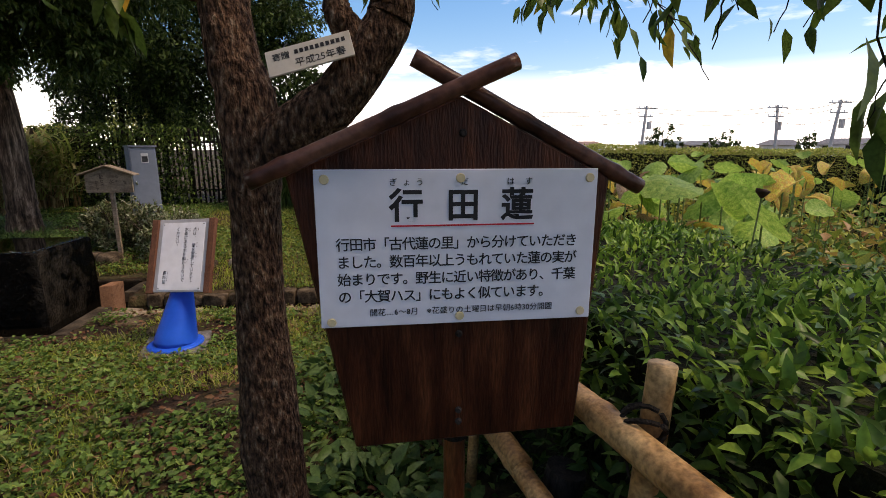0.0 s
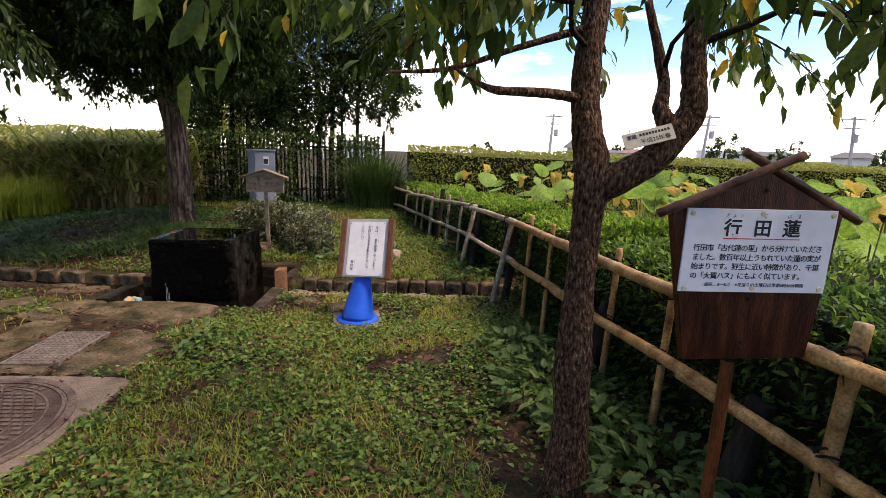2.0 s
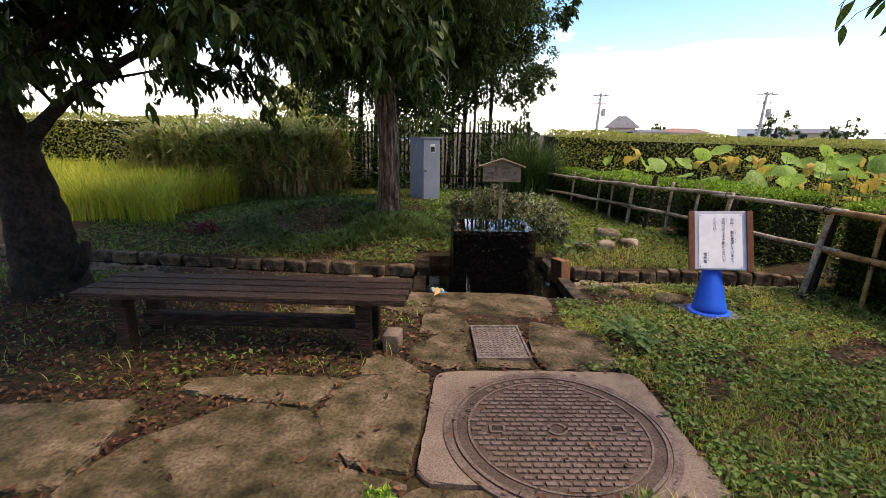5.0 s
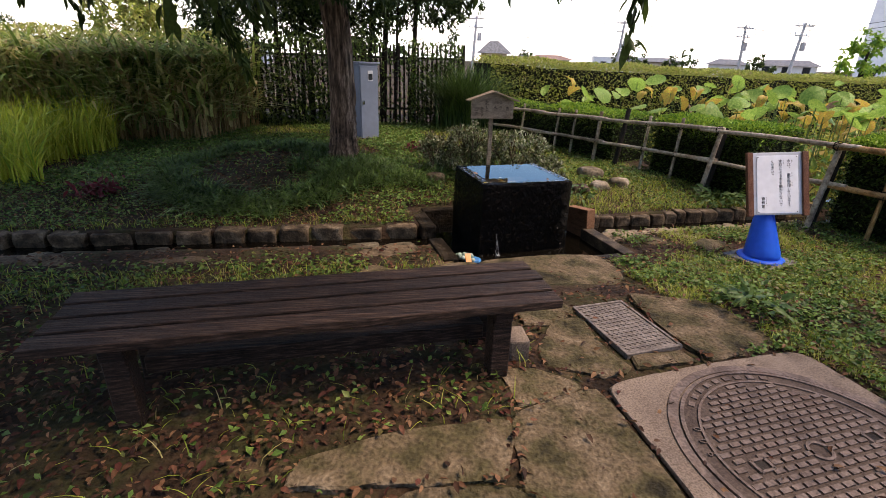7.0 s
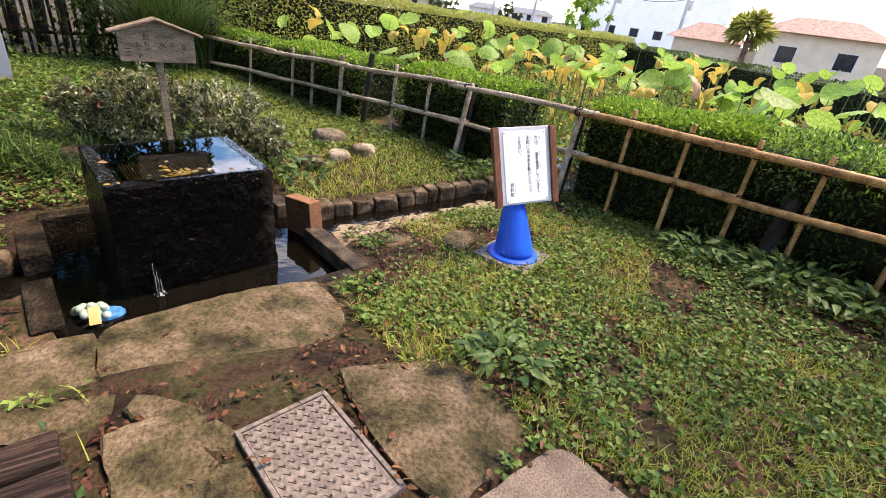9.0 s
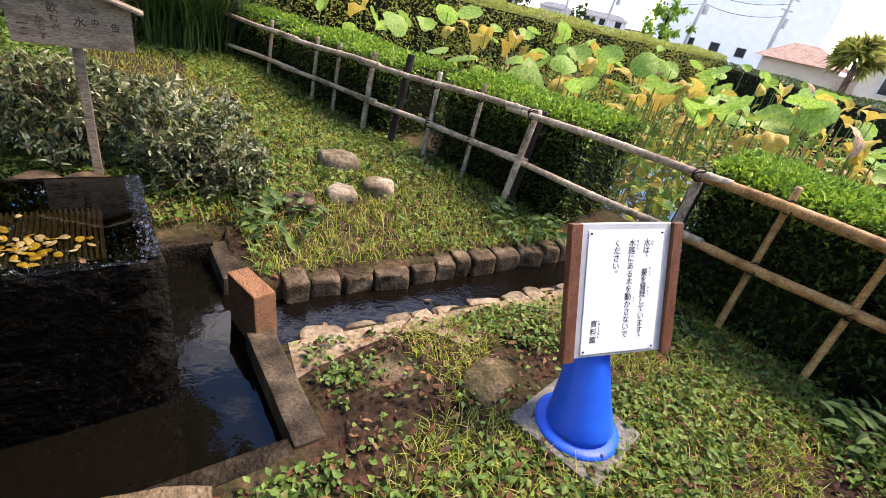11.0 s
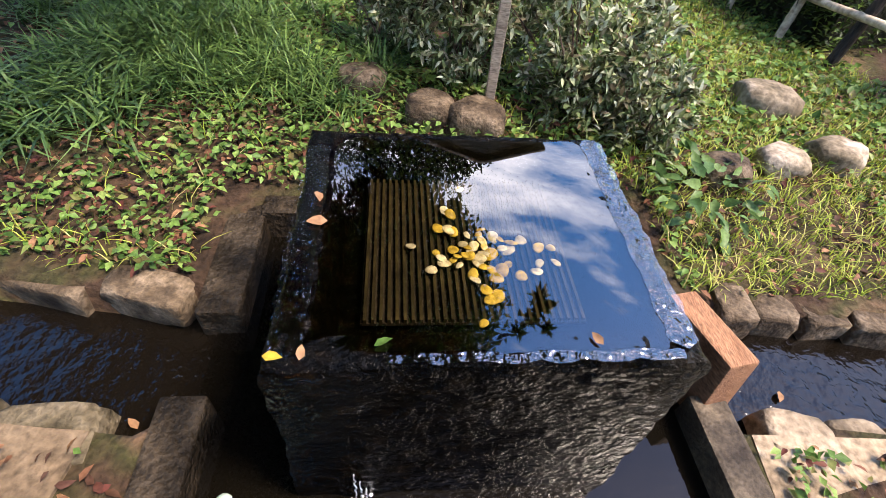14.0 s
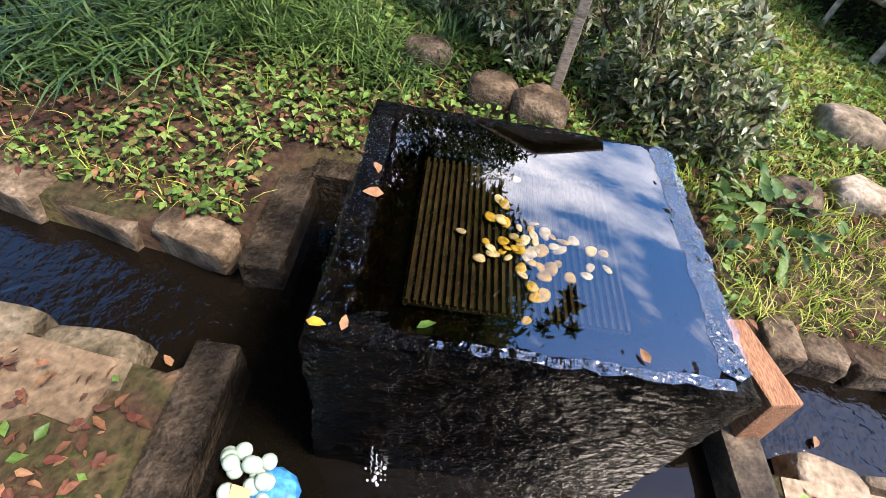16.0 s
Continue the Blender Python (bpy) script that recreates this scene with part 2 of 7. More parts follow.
L_WEED = leafmat("lawn_weed_leaf", [(0.035, 0.075, 0.016), (0.09, 0.17, 0.035), (0.15, 0.26, 0.055), (0.06, 0.12, 0.025), (0.22, 0.33, 0.08), (0.12, 0.10, 0.035)])
L_GRASS = leafmat("grass_blade", [(0.13, 0.20, 0.025), (0.29, 0.38, 0.05), (0.44, 0.50, 0.08), (0.56, 0.46, 0.21)], leaf=0.45)
L_DEAD = leafmat("fallen_leaf", [(0.05, 0.022, 0.012), (0.14, 0.062, 0.03), (0.03, 0.015, 0.01), (0.24, 0.13, 0.065), (0.09, 0.025, 0.018), (0.06, 0.032, 0.02)], leaf=0.1, rough=0.7)
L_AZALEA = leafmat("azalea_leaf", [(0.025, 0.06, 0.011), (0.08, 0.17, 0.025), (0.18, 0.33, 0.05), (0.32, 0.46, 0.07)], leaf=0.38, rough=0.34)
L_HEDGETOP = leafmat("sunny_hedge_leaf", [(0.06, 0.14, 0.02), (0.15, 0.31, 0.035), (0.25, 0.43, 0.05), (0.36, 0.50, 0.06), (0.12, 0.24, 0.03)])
L_HEDGE = leafmat("boxy_hedge_leaf", [(0.17, 0.22, 0.045), (0.34, 0.40, 0.08), (0.52, 0.56, 0.14), (0.38, 0.32, 0.13)], leaf=0.4)
# Darker leaf; on the low hedges it paints their shaded sides.
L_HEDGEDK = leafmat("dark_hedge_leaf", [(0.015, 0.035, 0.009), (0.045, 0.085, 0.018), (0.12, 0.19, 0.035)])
L_CHERRY = leafmat("cherry_leaf", [(0.03, 0.065, 0.012), (0.06, 0.11, 0.02), (0.09, 0.15, 0.026), (0.12, 0.17, 0.03), (0.07, 0.12, 0.022)], leaf=0.4)
L_YELLOW = leafmat("yellow_autumn_leaf", [(0.55, 0.30, 0.03), (0.62, 0.42, 0.05), (0.45, 0.22, 0.03)], leaf=0.4)
L_EVER = leafmat("evergreen_leaf", [(0.012, 0.03, 0.010), (0.03, 0.058, 0.016), (0.065, 0.11, 0.028), (0.11, 0.16, 0.04)])
L_ZELK = leafmat("shade_tree_leaf", [(0.02, 0.045, 0.012), (0.04, 0.07, 0.016), (0.065, 0.10, 0.022)], leaf=0.35)
L_OPHIO = leafmat("dwarf_grass_blade", [(0.012, 0.032, 0.008), (0.06, 0.12, 0.03), (0.15, 0.235, 0.06), (0.03, 0.065, 0.016), (0.08, 0.14, 0.035)], leaf=0.15)
L_RICE = leafmat("ripening_rice_blade", [(0.32, 0.40, 0.035), (0.44, 0.48, 0.05), (0.55, 0.52, 0.08), (0.22, 0.34, 0.035)], leaf=0.4)
L_REED = leafmat("tall_reed_leaf", [(0.10, 0.16, 0.035), (0.27, 0.38, 0.08), (0.50, 0.56, 0.20), (0.50, 0.38, 0.19), (0.18, 0.27, 0.06)], leaf=0.42)
L_DRYREED = leafmat("dry_reed_stem", [(0.30, 0.19, 0.08), (0.42, 0.30, 0.14), (0.20, 0.12, 0.055)], leaf=0.15)
L_GREYB = leafmat("grey_green_shrub_leaf", [(0.045, 0.07, 0.022), (0.13, 0.17, 0.065), (0.25, 0.29, 0.14), (0.48, 0.50, 0.34), (0.11, 0.08, 0.04), (0.06, 0.09, 0.03)])
L_DOCK = leafmat("soft_weed_leaf", [(0.05, 0.105, 0.03), (0.085, 0.155, 0.045), (0.13, 0.20, 0.06)])
L_LOTUS = mat("lotus_leaf", [(0.14, 0.30, 0.05), (0.27, 0.44, 0.08), (0.42, 0.56, 0.13)], scale=6, fine=30, rough=0.45, bump=0.15, leaf=0.45, rand=0.2)
L_LOTUSY = mat("withered_lotus_leaf", [(0.42, 0.48, 0.08), (0.60, 0.50, 0.09), (0.55, 0.30, 0.07), (0.46, 0.50, 0.14)], scale=6, fine=30, rough=0.5, bump=0.2, leaf=0.4, rand=0.2)
L_LOTUSB = mat("brown_lotus_leaf", [(0.36, 0.17, 0.08), (0.62, 0.42, 0.28), (0.25, 0.13, 0.08)], scale=9, fine=30, rough=0.7, bump=0.3, leaf=0.3, rand=0.2)
M_LOTUSSTEM = mat("lotus_stem", [(0.12, 0.19, 0.05), (0.22, 0.26, 0.09)], scale=12, rough=0.6, bump=0.2)
M_POD = mat("dark_seed_pod", [(0.03, 0.018, 0.012), (0.09, 0.05, 0.035)], scale=15, rough=0.7, bump=0.4)


def water_mat(name, base, clear, ripple, scale, rough=0.03):
    m = bpy.data.materials.new(name)
    m.use_nodes = True
    n, l = m.node_tree.nodes, m.node_tree.links
    b = n["Principled BSDF"]
    b.inputs["Base Color"].default_value = (*base, 1)
    b.inputs["Roughness"].default_value, b.inputs["IOR"].default_value = rough, 1.33
    b.inputs["Transmission Weight"].default_value = clear
    tc = n.new("ShaderNodeTexCoord")
    n1 = n.new("ShaderNodeTexNoise")
    n1.inputs["Scale"].default_value, n1.inputs["Detail"].default_value = scale, 3
    bp = n.new("ShaderNodeBump")
    bp.inputs["Strength"].default_value, bp.inputs["Distance"].default_value = ripple, 0.01
    l.new(tc.outputs["Object"], n1.inputs["Vector"])
    l.new(n1.outputs["Fac"], bp.inputs["Height"])
    l.new(bp.outputs[0], b.inputs["Normal"])
    return m


def still_water(name="clear_still_water", tint=(0.52, 0.47, 0.33), scale=9, ripple=0.05, depth=0.004):
    """Clear water: a transparent sheet with a mirror gloss that grows towards grazing view."""
    m = bpy.data.materials.new(name)
    m.use_nodes = True
    n, l = m.node_tree.nodes, m.node_tree.links
    n.remove(n["Principled BSDF"])
    tr, gl, mx, fr = (n.new("ShaderNodeBsdf" + "Transparent"), n.new("ShaderNodeBsdf" + "Glossy"), n.new("ShaderNodeMixShader"), n.new("ShaderNodeFresnel"))
    tr.inputs[0].default_value = (*tint, 1)
    gl.inputs["Roughness"].default_value = 0.012
    fr.inputs[0].default_value = 2.1
    tc, n1, bp = n.new("ShaderNodeTexCoord"), n.new("ShaderNodeTexNoise"), n.new("ShaderNodeBump")
    n1.inputs["Scale"].default_value = scale
    bp.inputs["Strength"].default_value, bp.inputs["Distance"].default_value = ripple, depth
    l.new(tc.outputs["Object"], n1.inputs["Vector"])
    l.new(n1.outputs["Fac"], bp.inputs["Height"])
    l.new(bp.outputs[0], gl.inputs["Normal"])
    l.new(fr.outputs[0], mx.inputs[0])
    l.new(tr.outputs[0], mx.inputs[1])
    l.new(gl.outputs[0], mx.inputs[2])
    l.new(mx.outputs[0], n["Material Output"].inputs["Surface"])
    return m


M_WATER_CLEAR = still_water()
M_WATER_FILM = still_water("rippled_water_film", (0.9, 0.88, 0.8), 48, 0.75, 0.012)
M_WATER = water_mat("dark_running_water", (0.004, 0.003, 0.002), 0.0, 0.75, 24, 0.01)
M_WATER_PIT = water_mat("dark_pit_water", (0.003, 0.0024, 0.0016), 0.0, 0.10, 15, 0.005)
M_POND = water_mat("pond_water", (0.03, 0.03, 0.018), 0.0, 0.05, 5)


# ---- building helpers ----
def world_of(ob):
    return (world_of(ob.parent) @ ob.matrix_parent_inverse if ob.parent else Matrix()) @ ob.matrix_basis


def link(name, me, material, parent=None, label="", kind=""):
    ob = new(name, me)
    if material is not None and not me.materials:
        me.materials.append(material)
    if parent is not None:
        ob.parent = parent
        ob.matrix_parent_inverse = world_of(parent).inverted()
    if label or kind:
        tagged(ob, label, kind=kind)
    return ob


def part(name, bm, material, parent=None, label="", smooth=False, kind=""):
    me = bpy.data.meshes.new(name)
    bmesh.ops.recalc_face_normals(bm, faces=bm.faces)
    bm.to_mesh(me)
    bm.free()
    if smooth:
        me.polygons.foreach_set("use_smooth", [True] * len(me.polygons))
    return link(name, me, material, parent, label, kind)


def thing(name, at, label, category, group="", kind=""):
    e = new(name)
    e.empty_display_size = 0.1
    e.location = at
    return tagged(e, label, category, group, kind)


def box(bm, c, size, m=None, bevel=0.0, seg=2):
    """A box of that size about c, in the frame m, with rounded edges."""
    r = bmesh.ops.create_cube(bm, size=1.0)
    vs = r["verts"]
    t = (m or Matrix()) @ Matrix.Translation(c) @ Matrix.Diagonal((*size, 1))
    bmesh.ops.transform(bm, matrix=t, verts=vs)
    if bevel:
        es = list({e for v in vs for e in v.link_edges})
        bmesh.ops.bevel(bm, geom=es, offset=bevel, segments=seg, profile=0.6, affect="EDGES")
    return bm


def tube(bm, pts, radii, seg=10, cap=True, wob=0.0, seed=0):
    """A tube along points with a radius at each."""
    pts = [Vector(p) for p in pts]
    rings = []
    up = Vector((0.31, 0.17, 0.93))
    rnd = random.Random(seed)
    for i, p in enumerate(pts):
        d = (pts[min(i + 1, len(pts) - 1)] - pts[max(i - 1, 0)]).normalized()
        a = d.cross(up)
        if a.length < 0.1:
            a = d.cross(Vector((1, 0, 0)))
        a.normalize()
        b = d.cross(a)
        r = radii[i] if hasattr(radii, "__len__") else radii
        ring = []
        for k in range(seg):
            t = 2 * math.pi * k / seg
            rr = r * (1 + wob * rnd.uniform(-1, 1))
            ring.append(bm.verts.new(p + a * math.cos(t) * rr + b * math.sin(t) * rr))
        rings.append(ring)
    for r0, r1 in zip(rings, rings[1:]):
        for k in range(seg):
            bm.faces.new((r0[k], r0[(k + 1) % seg], r1[(k + 1) % seg], r1[k]))
    if cap:
        bm.faces.new(rings[0][::-1])
        bm.faces.new(rings[-1])
    return bm


def smooth_path(pts, n=6):
    """Catmull-Rom through points of (x, y, z, r)."""
    p = [np.array(q, float) for q in pts]
    p = [2 * p[0] - p[1]] + p + [2 * p[-1] - p[-2]]
    out = []
    for i in range(1, len(p) - 2):
        for k in range(n):
            t = k / n
            out.append(0.5 * (2 * p[i] + (p[i + 1] - p[i - 1]) * t + (2 * p[i - 1] - 5 * p[i] + 4 * p[i + 1] - p[i + 2]) * t * t
                              + (3 * p[i] - p[i - 1] - 3 * p[i + 1] + p[i + 2]) * t ** 3))
    out.append(p[-2])
    return out


def limb(bm, pts, seg=10, n=6, wob=0.06, seed=0, rugged=0.0):
    """A limb through points of (x, y, z, radius); rugged: depth of its bark plates as a share of the radius."""
    q = smooth_path(pts, n)
    old = len(bm.verts)
    tube(bm, [a[:3] for a in q], [max(a[3], 0.002) for a in q], seg, True, 0 if rugged else wob, seed)
    if rugged:
        bm.verts.ensure_lookup_table()
        for i, a in enumerate(q):
            c = Vector(a[:3])
            for k in range(seg):
                v = bm.verts[old + i * seg + k]
                d = v.co - c
                p = v.co * (0.5 / max(a[3], 0.02))
                w = noise.noise(Vector((p.x * 2.2, p.y * 2.2, p.z * 0.9 + seed))) + 0.7 * noise.noise(Vector((p.x * 5, p.y * 5, p.z * 2.4 + seed)))
                v.co = c + d * (1 + rugged * w * (0.6 if a[3] > 0.04 else 1.0))
    return bm


def prism(bm, outline, z0, z1, m=None):
    """A flat-topped solid over an outline of (x, y)."""
    m = m or Matrix()
    lo = [bm.verts.new(m @ Vector((x, y, z0))) for x, y in outline]
    hi = [bm.verts.new(m @ Vector((x, y, z1))) for x, y in outline]
    bm.faces.new(lo[::-1])
    bm.faces.new(hi)
    k = len(outline)
    for i in range(k):
        bm.faces.new((lo[i], lo[(i + 1) % k], hi[(i + 1) % k], hi[i]))
    return bm


def tri_mesh(name, verts, tris):
    me = bpy.data.meshes.new(name)
    verts = np.asarray(verts, np.float32)
    tris = np.asarray(tris, np.int32)
    me.vertices.add(len(verts))
    me.vertices.foreach_set("co", verts.ravel())
    me.loops.add(tris.size)
    me.loops.foreach_set("vertex_index", tris.ravel())
    me.polygons.add(len(tris))
    me.polygons.foreach_set("loop_start", np.arange(0, tris.size, 3, dtype=np.int32))
    me.update(calc_edges=True)
    return me


RNG = np.random.default_rng(7)


def unit(v):
    return v / np.maximum(np.linalg.norm(v, axis=1, keepdims=True), 1e-9)


def leaf_mesh(name, pos, axis, size, width, fine=False, droop=0.25, fold=0.18):
    """Leaves at pos along axis; width is a share of the length; fine ones have a curved outline."""
    n = len(pos)
    axis = unit(axis)
    side = unit(np.cross(axis, unit(RNG.normal(size=(n, 3)) * 0.45 + np.array([0, 0, 1.0]))))
    nor = unit(np.cross(side, axis))
    L = np.broadcast_to(size, (n,))[:, None]
    W = L * width * 0.5
    if not fine:
        v = np.stack([pos, pos + axis * L * 0.45 - side * W + nor * L * fold * 0.4, pos + axis * L * 0.45 + side * W + nor * L * fold * 0.4,
                      pos + axis * L - nor * L * droop], 1)
        t = np.array([[0, 2, 3], [0, 3, 1]])
        k = 4
    else:
        mids = [pos + axis * L * f - nor * L * droop * f * f for f in (0, 0.3, 0.65, 1.0)]
        v = np.stack(mids + [mids[1] - side * W * 0.95 + nor * W * fold * 2, mids[2] - side * W * 0.75 + nor * W * fold * 2,
                             mids[1] + side * W * 0.95 + nor * W * fold * 2, mids[2] + side * W * 0.75 + nor * W * fold * 2], 1)
        t = np.array([[0, 6, 1], [1, 6, 7], [1, 7, 2], [2, 7, 3], [0, 1, 4], [1, 5, 4], [1, 2, 5], [2, 3, 5]])
        k = 8
    tris = (t[None] + (np.arange(n) * k)[:, None, None]).reshape(-1, 3)
    return tri_mesh(name, v.reshape(-1, 3), tris)


def blade_mesh(name, pos, height, width, lean, segs=3):
    """Grass blades rising from pos and bending over."""
    n = len(pos)
    a = RNG.uniform(0, 2 * np.pi, n)
    d = np.stack([np.cos(a), np.sin(a), np.zeros(n)], 1)
    s = np.stack([-np.sin(a), np.cos(a), np.zeros(n)], 1)
    H = np.broadcast_to(height, (n,))[:, None]
    B = np.broadcast_to(lean, (n,))[:, None] * RNG.uniform(0.3, 1.3, (n, 1))
    W = np.broadcast_to(width, (n,))[:, None] * 0.5
    rows = []
    for i in range(segs):
        f = i / segs
        c = pos + d * H * B * f * f + np.array([0, 0, 1.0]) * H * f * (1 - 0.45 * np.minimum(B, 1.6) * f)
        w = W * (1 - 0.5 * f)
        rows += [c - s * w, c + s * w]
    rows.append(pos + d * H * B + np.array([0, 0, 1.0]) * H * (1 - 0.45 * np.minimum(B, 1.6)))
    v = np.stack(rows, 1)
    t = []
    for i in range(segs - 1):
        t += [[2 * i, 2 * i + 1, 2 * i + 3], [2 * i, 2 * i + 3, 2 * i + 2]]
    t.append([2 * segs - 2, 2 * segs - 1, 2 * segs])
    k = 2 * segs + 1
    tris = (np.array(t)[None] + (np.arange(n) * k)[:, None, None]).reshape(-1, 3)
    return tri_mesh(name, v.reshape(-1, 3), tris)


def stuff(name, me, material, label, category, parent=None):
    ob = link(name, me, material, parent)
    if parent is None:
        tagged(ob, label, category, kind="stuff")
    return ob


def rim_noise(outline, amp=0.02, step=0.07, seed=0):
    """Breaks the straight sides of an outline into worn ones."""
    rnd = random.Random(seed)
    out = []
    k = len(outline)
    for i in range(k):
        a, b = Vector(outline[i]), Vector(outline[(i + 1) % k])
        n = max(1, int((b - a).length / step))
        nrm = Vector((-(b - a).y, (b - a).x)).normalized()
        for j in range(n):
            p = a.lerp(b, j / n)
            if j == 0:
                p = p.lerp((Vector(outline[i - 1]) + b) / 2, 0.05)
            out.append(tuple(p + nrm * rnd.uniform(-amp, amp)))
    return out


def smoothstep(a, b, x):
    t = np.clip((np.asarray(x, float) - a) / (b - a), 0, 1)
    return t * t * (3 - 2 * t)


# ---- the lie of the land ----
FENCE_Y = [-3.0, 0.65, 1.3, 1.8, 2.73, 3.6, 4.68, 5.42, 6.15, 6.9, 8.5, 9.2]
FENCE_X = [1.45, 0.34, 0.13, 0.02, -0.27, -0.5, -0.86, -1.22, -1.53, -1.86, -2.53, -2.8]


def fence_x(y):
    return np.interp(y, FENCE_Y, FENCE_X)


def channel_y(x):
    return np.interp(x, [-12, -4.4, -2.6, -0.4, 2.0], [3.56, 3.62, 3.81, 3.98, 4.05])


YAW = radians(8.5)
PIT_C = Vector((-3.47, 3.66))       # middle of the sunken pit
PIT_W, PIT_D = 1.34, 1.28


def pit_local(x, y):
    dx, dy = np.asarray(x) - PIT_C.x, np.asarray(y) - PIT_C.y
    return dx * math.cos(YAW) + dy * math.sin(YAW), -dx * math.sin(YAW) + dy * math.cos(YAW)


def dry_height(x, y):
    """Height of the earth, without channel and pit."""
    x, y = np.asarray(x, float), np.asarray(y, float)
    z = -0.10 * smoothstep(1.9, 3.0, y) + 0.09 * smoothstep(4.0, 5.2, y)
    z = z + 0.12 * np.exp(-((x + 5.2) / 2.2) ** 2 - ((y - 6.1) / 1.5) ** 2) + 0.12 * np.exp(-((x + 5.9) / 0.9) ** 2 - ((y - 5.5) / 0.8) ** 2)
    z = z + 0.10 * smoothstep(6.0, 8.5, y) * smoothstep(3, -1, x)
    z = z + 0.012 * np.sin(x * 3.1 + y * 1.7) * np.sin(y * 2.9 - x)
    pond = smoothstep(0.9, 1.7, x - fence_x(y)) * smoothstep(11.5, 10.5, y - 0.15 * x) * smoothstep(-4, -2, y) * smoothstep(9.5, 8.5, x - 0.2 * y)
    far = smoothstep(14, 30, np.hypot(x + 3, y - 3))
    return z * (1 - pond) * (1 - far) - 0.55 * pond - 0.3 * far


def land(x, y):
    """Height of the ground with the channel and the pit cut into it."""
    z = dry_height(x, y)
    x, y = np.asarray(x, float), np.asarray(y, float)
    c = (np.abs(y - channel_y(x)) < 0.19) & (x > -11.5) & (x < 1.2)
    u, v = pit_local(x, y)
    p = (np.abs(u) < PIT_W / 2 + 0.02) & (np.abs(v) < PIT_D / 2 + 0.02)
    return np.where(c | p, -0.42, z)


def on_lawn(x, y):
    u, v = pit_local(x, y)
    out = (np.abs(y - channel_y(x)) > 0.27) & ~((np.abs(u) < PIT_W / 2 + 0.14) & (np.abs(v) < PIT_D / 2 + 0.14))
    return out


def build_ground():
    xs = np.unique(np.round(np.concatenate([[-600, -200, -90, -50, -30, -22, -17, -14], np.arange(-12, -8, 0.25), np.arange(-8, 2.0, 0.055), np.arange(2, 12, 0.4), [14, 18, 25, 40, 70, 130, 300, 600]]), 4))
    ys = np.unique(np.round(np.concatenate([[-600, -200, -80, -40, -20, -10, -6], np.arange(-4, -0.5, 0.25), np.arange(-0.5, 3.0, 0.11), np.arange(3.0, 4.4, 0.045), np.arange(4.4, 9.2, 0.12), np.arange(9.3, 14, 0.4), [16, 20, 26, 36, 60, 110, 250, 600]]), 4))
    X, Y = np.meshgrid(xs, ys)
    Z = land(X, Y)
    v = np.stack([X, Y, Z], -1).reshape(-1, 3)
    w = len(xs)
    i = (np.arange(len(ys) - 1)[:, None] * w + np.arange(w - 1)[None]).ravel()
    tris = np.concatenate([np.stack([i, i + 1, i + w + 1], 1), np.stack([i, i + w + 1, i + w], 1)])
    me = tri_mesh("ground", v, tris)
    ob = link("ground", me, M_SOIL)
    tagged(ob, "brown soil ground with scattered litter and thin grass", "ground", kind="structure")


build_ground()


M_WALLDK = mat("unseen_wall_boarding", [(0.05, 0.036, 0.026), (0.10, 0.075, 0.055), (0.07, 0.052, 0.04)], scale=5, fine=40, stretch=(6, 6, 0.5), rough=0.8, bump=0.3)


def build_back_wall():
    """Plain boarded wall, added out of view behind the walk to block light from there."""
    bm = bmesh.new()
    box(bm, (-4.0, -7.0, 1.1), (20.0, 0.2, 2.8))
    tagged(part("unseen_wall_south", bm, M_WALLDK), "plain dark boarded wall added out of view behind the walk", "wall", kind="structure")


build_back_wall()


# ---- water ----
def build_water():
    bm = bmesh.new()
    xs = np.linspace(-11.4, 1.15, 80)
    rows = [[bm.verts.new((x, float(channel_y(x)) + s * 0.2, -0.190)) for x in xs] for s in (-1, 1)]
    for i in range(len(xs) - 1):
        bm.faces.new((rows[0][i], rows[0][i + 1], rows[1][i + 1], rows[1][i]))
    ob = part("water", bm, M_WATER)
    tagged(ob, "dark shallow water running in the stone channel", "water", kind="structure")
    bm = bmesh.new()
    m = Matrix.Translation((PIT_C.x, PIT_C.y, -0.182)) @ Matrix.Rotation(YAW, 4, "Z")
    bmesh.ops.create_grid(bm, x_segments=1, y_segments=1, size=0.5, matrix=m @ Matrix.Diagonal((PIT_W + 0.1, PIT_D + 0.1, 1, 1)))
    tagged(part("water", bm, M_WATER_PIT), "dark water standing in the pit round the basin", "water", kind="structure")
    bm = bmesh.new()
    prism(bm, [(0.6, 2.0), (8.5, 2.0), (10.6, 11.0), (-1.0, 10.0), (-0.2, 6.5)], -0.5, -0.47)
    tagged(part("water", bm, M_POND), "dark pond water under the lotus leaves", "water", kind="structure")


build_water()


# ---- paving ----
def flag(outline, z, seed, mtl=M_FLAG, name="flagstone", thick=0.06, amp=0.012):
    bm = bmesh.new()
    prism(bm, rim_noise(outline, amp, 0.06, seed), z - thick, z)
    top = [e for e in bm.edges if all(v.co.z > z - 0.001 for v in e.verts)]
    bmesh.ops.bevel(bm, geom=top, offset=0.008, segments=1, affect="EDGES")
    return part(name, bm, mtl, PAVING)


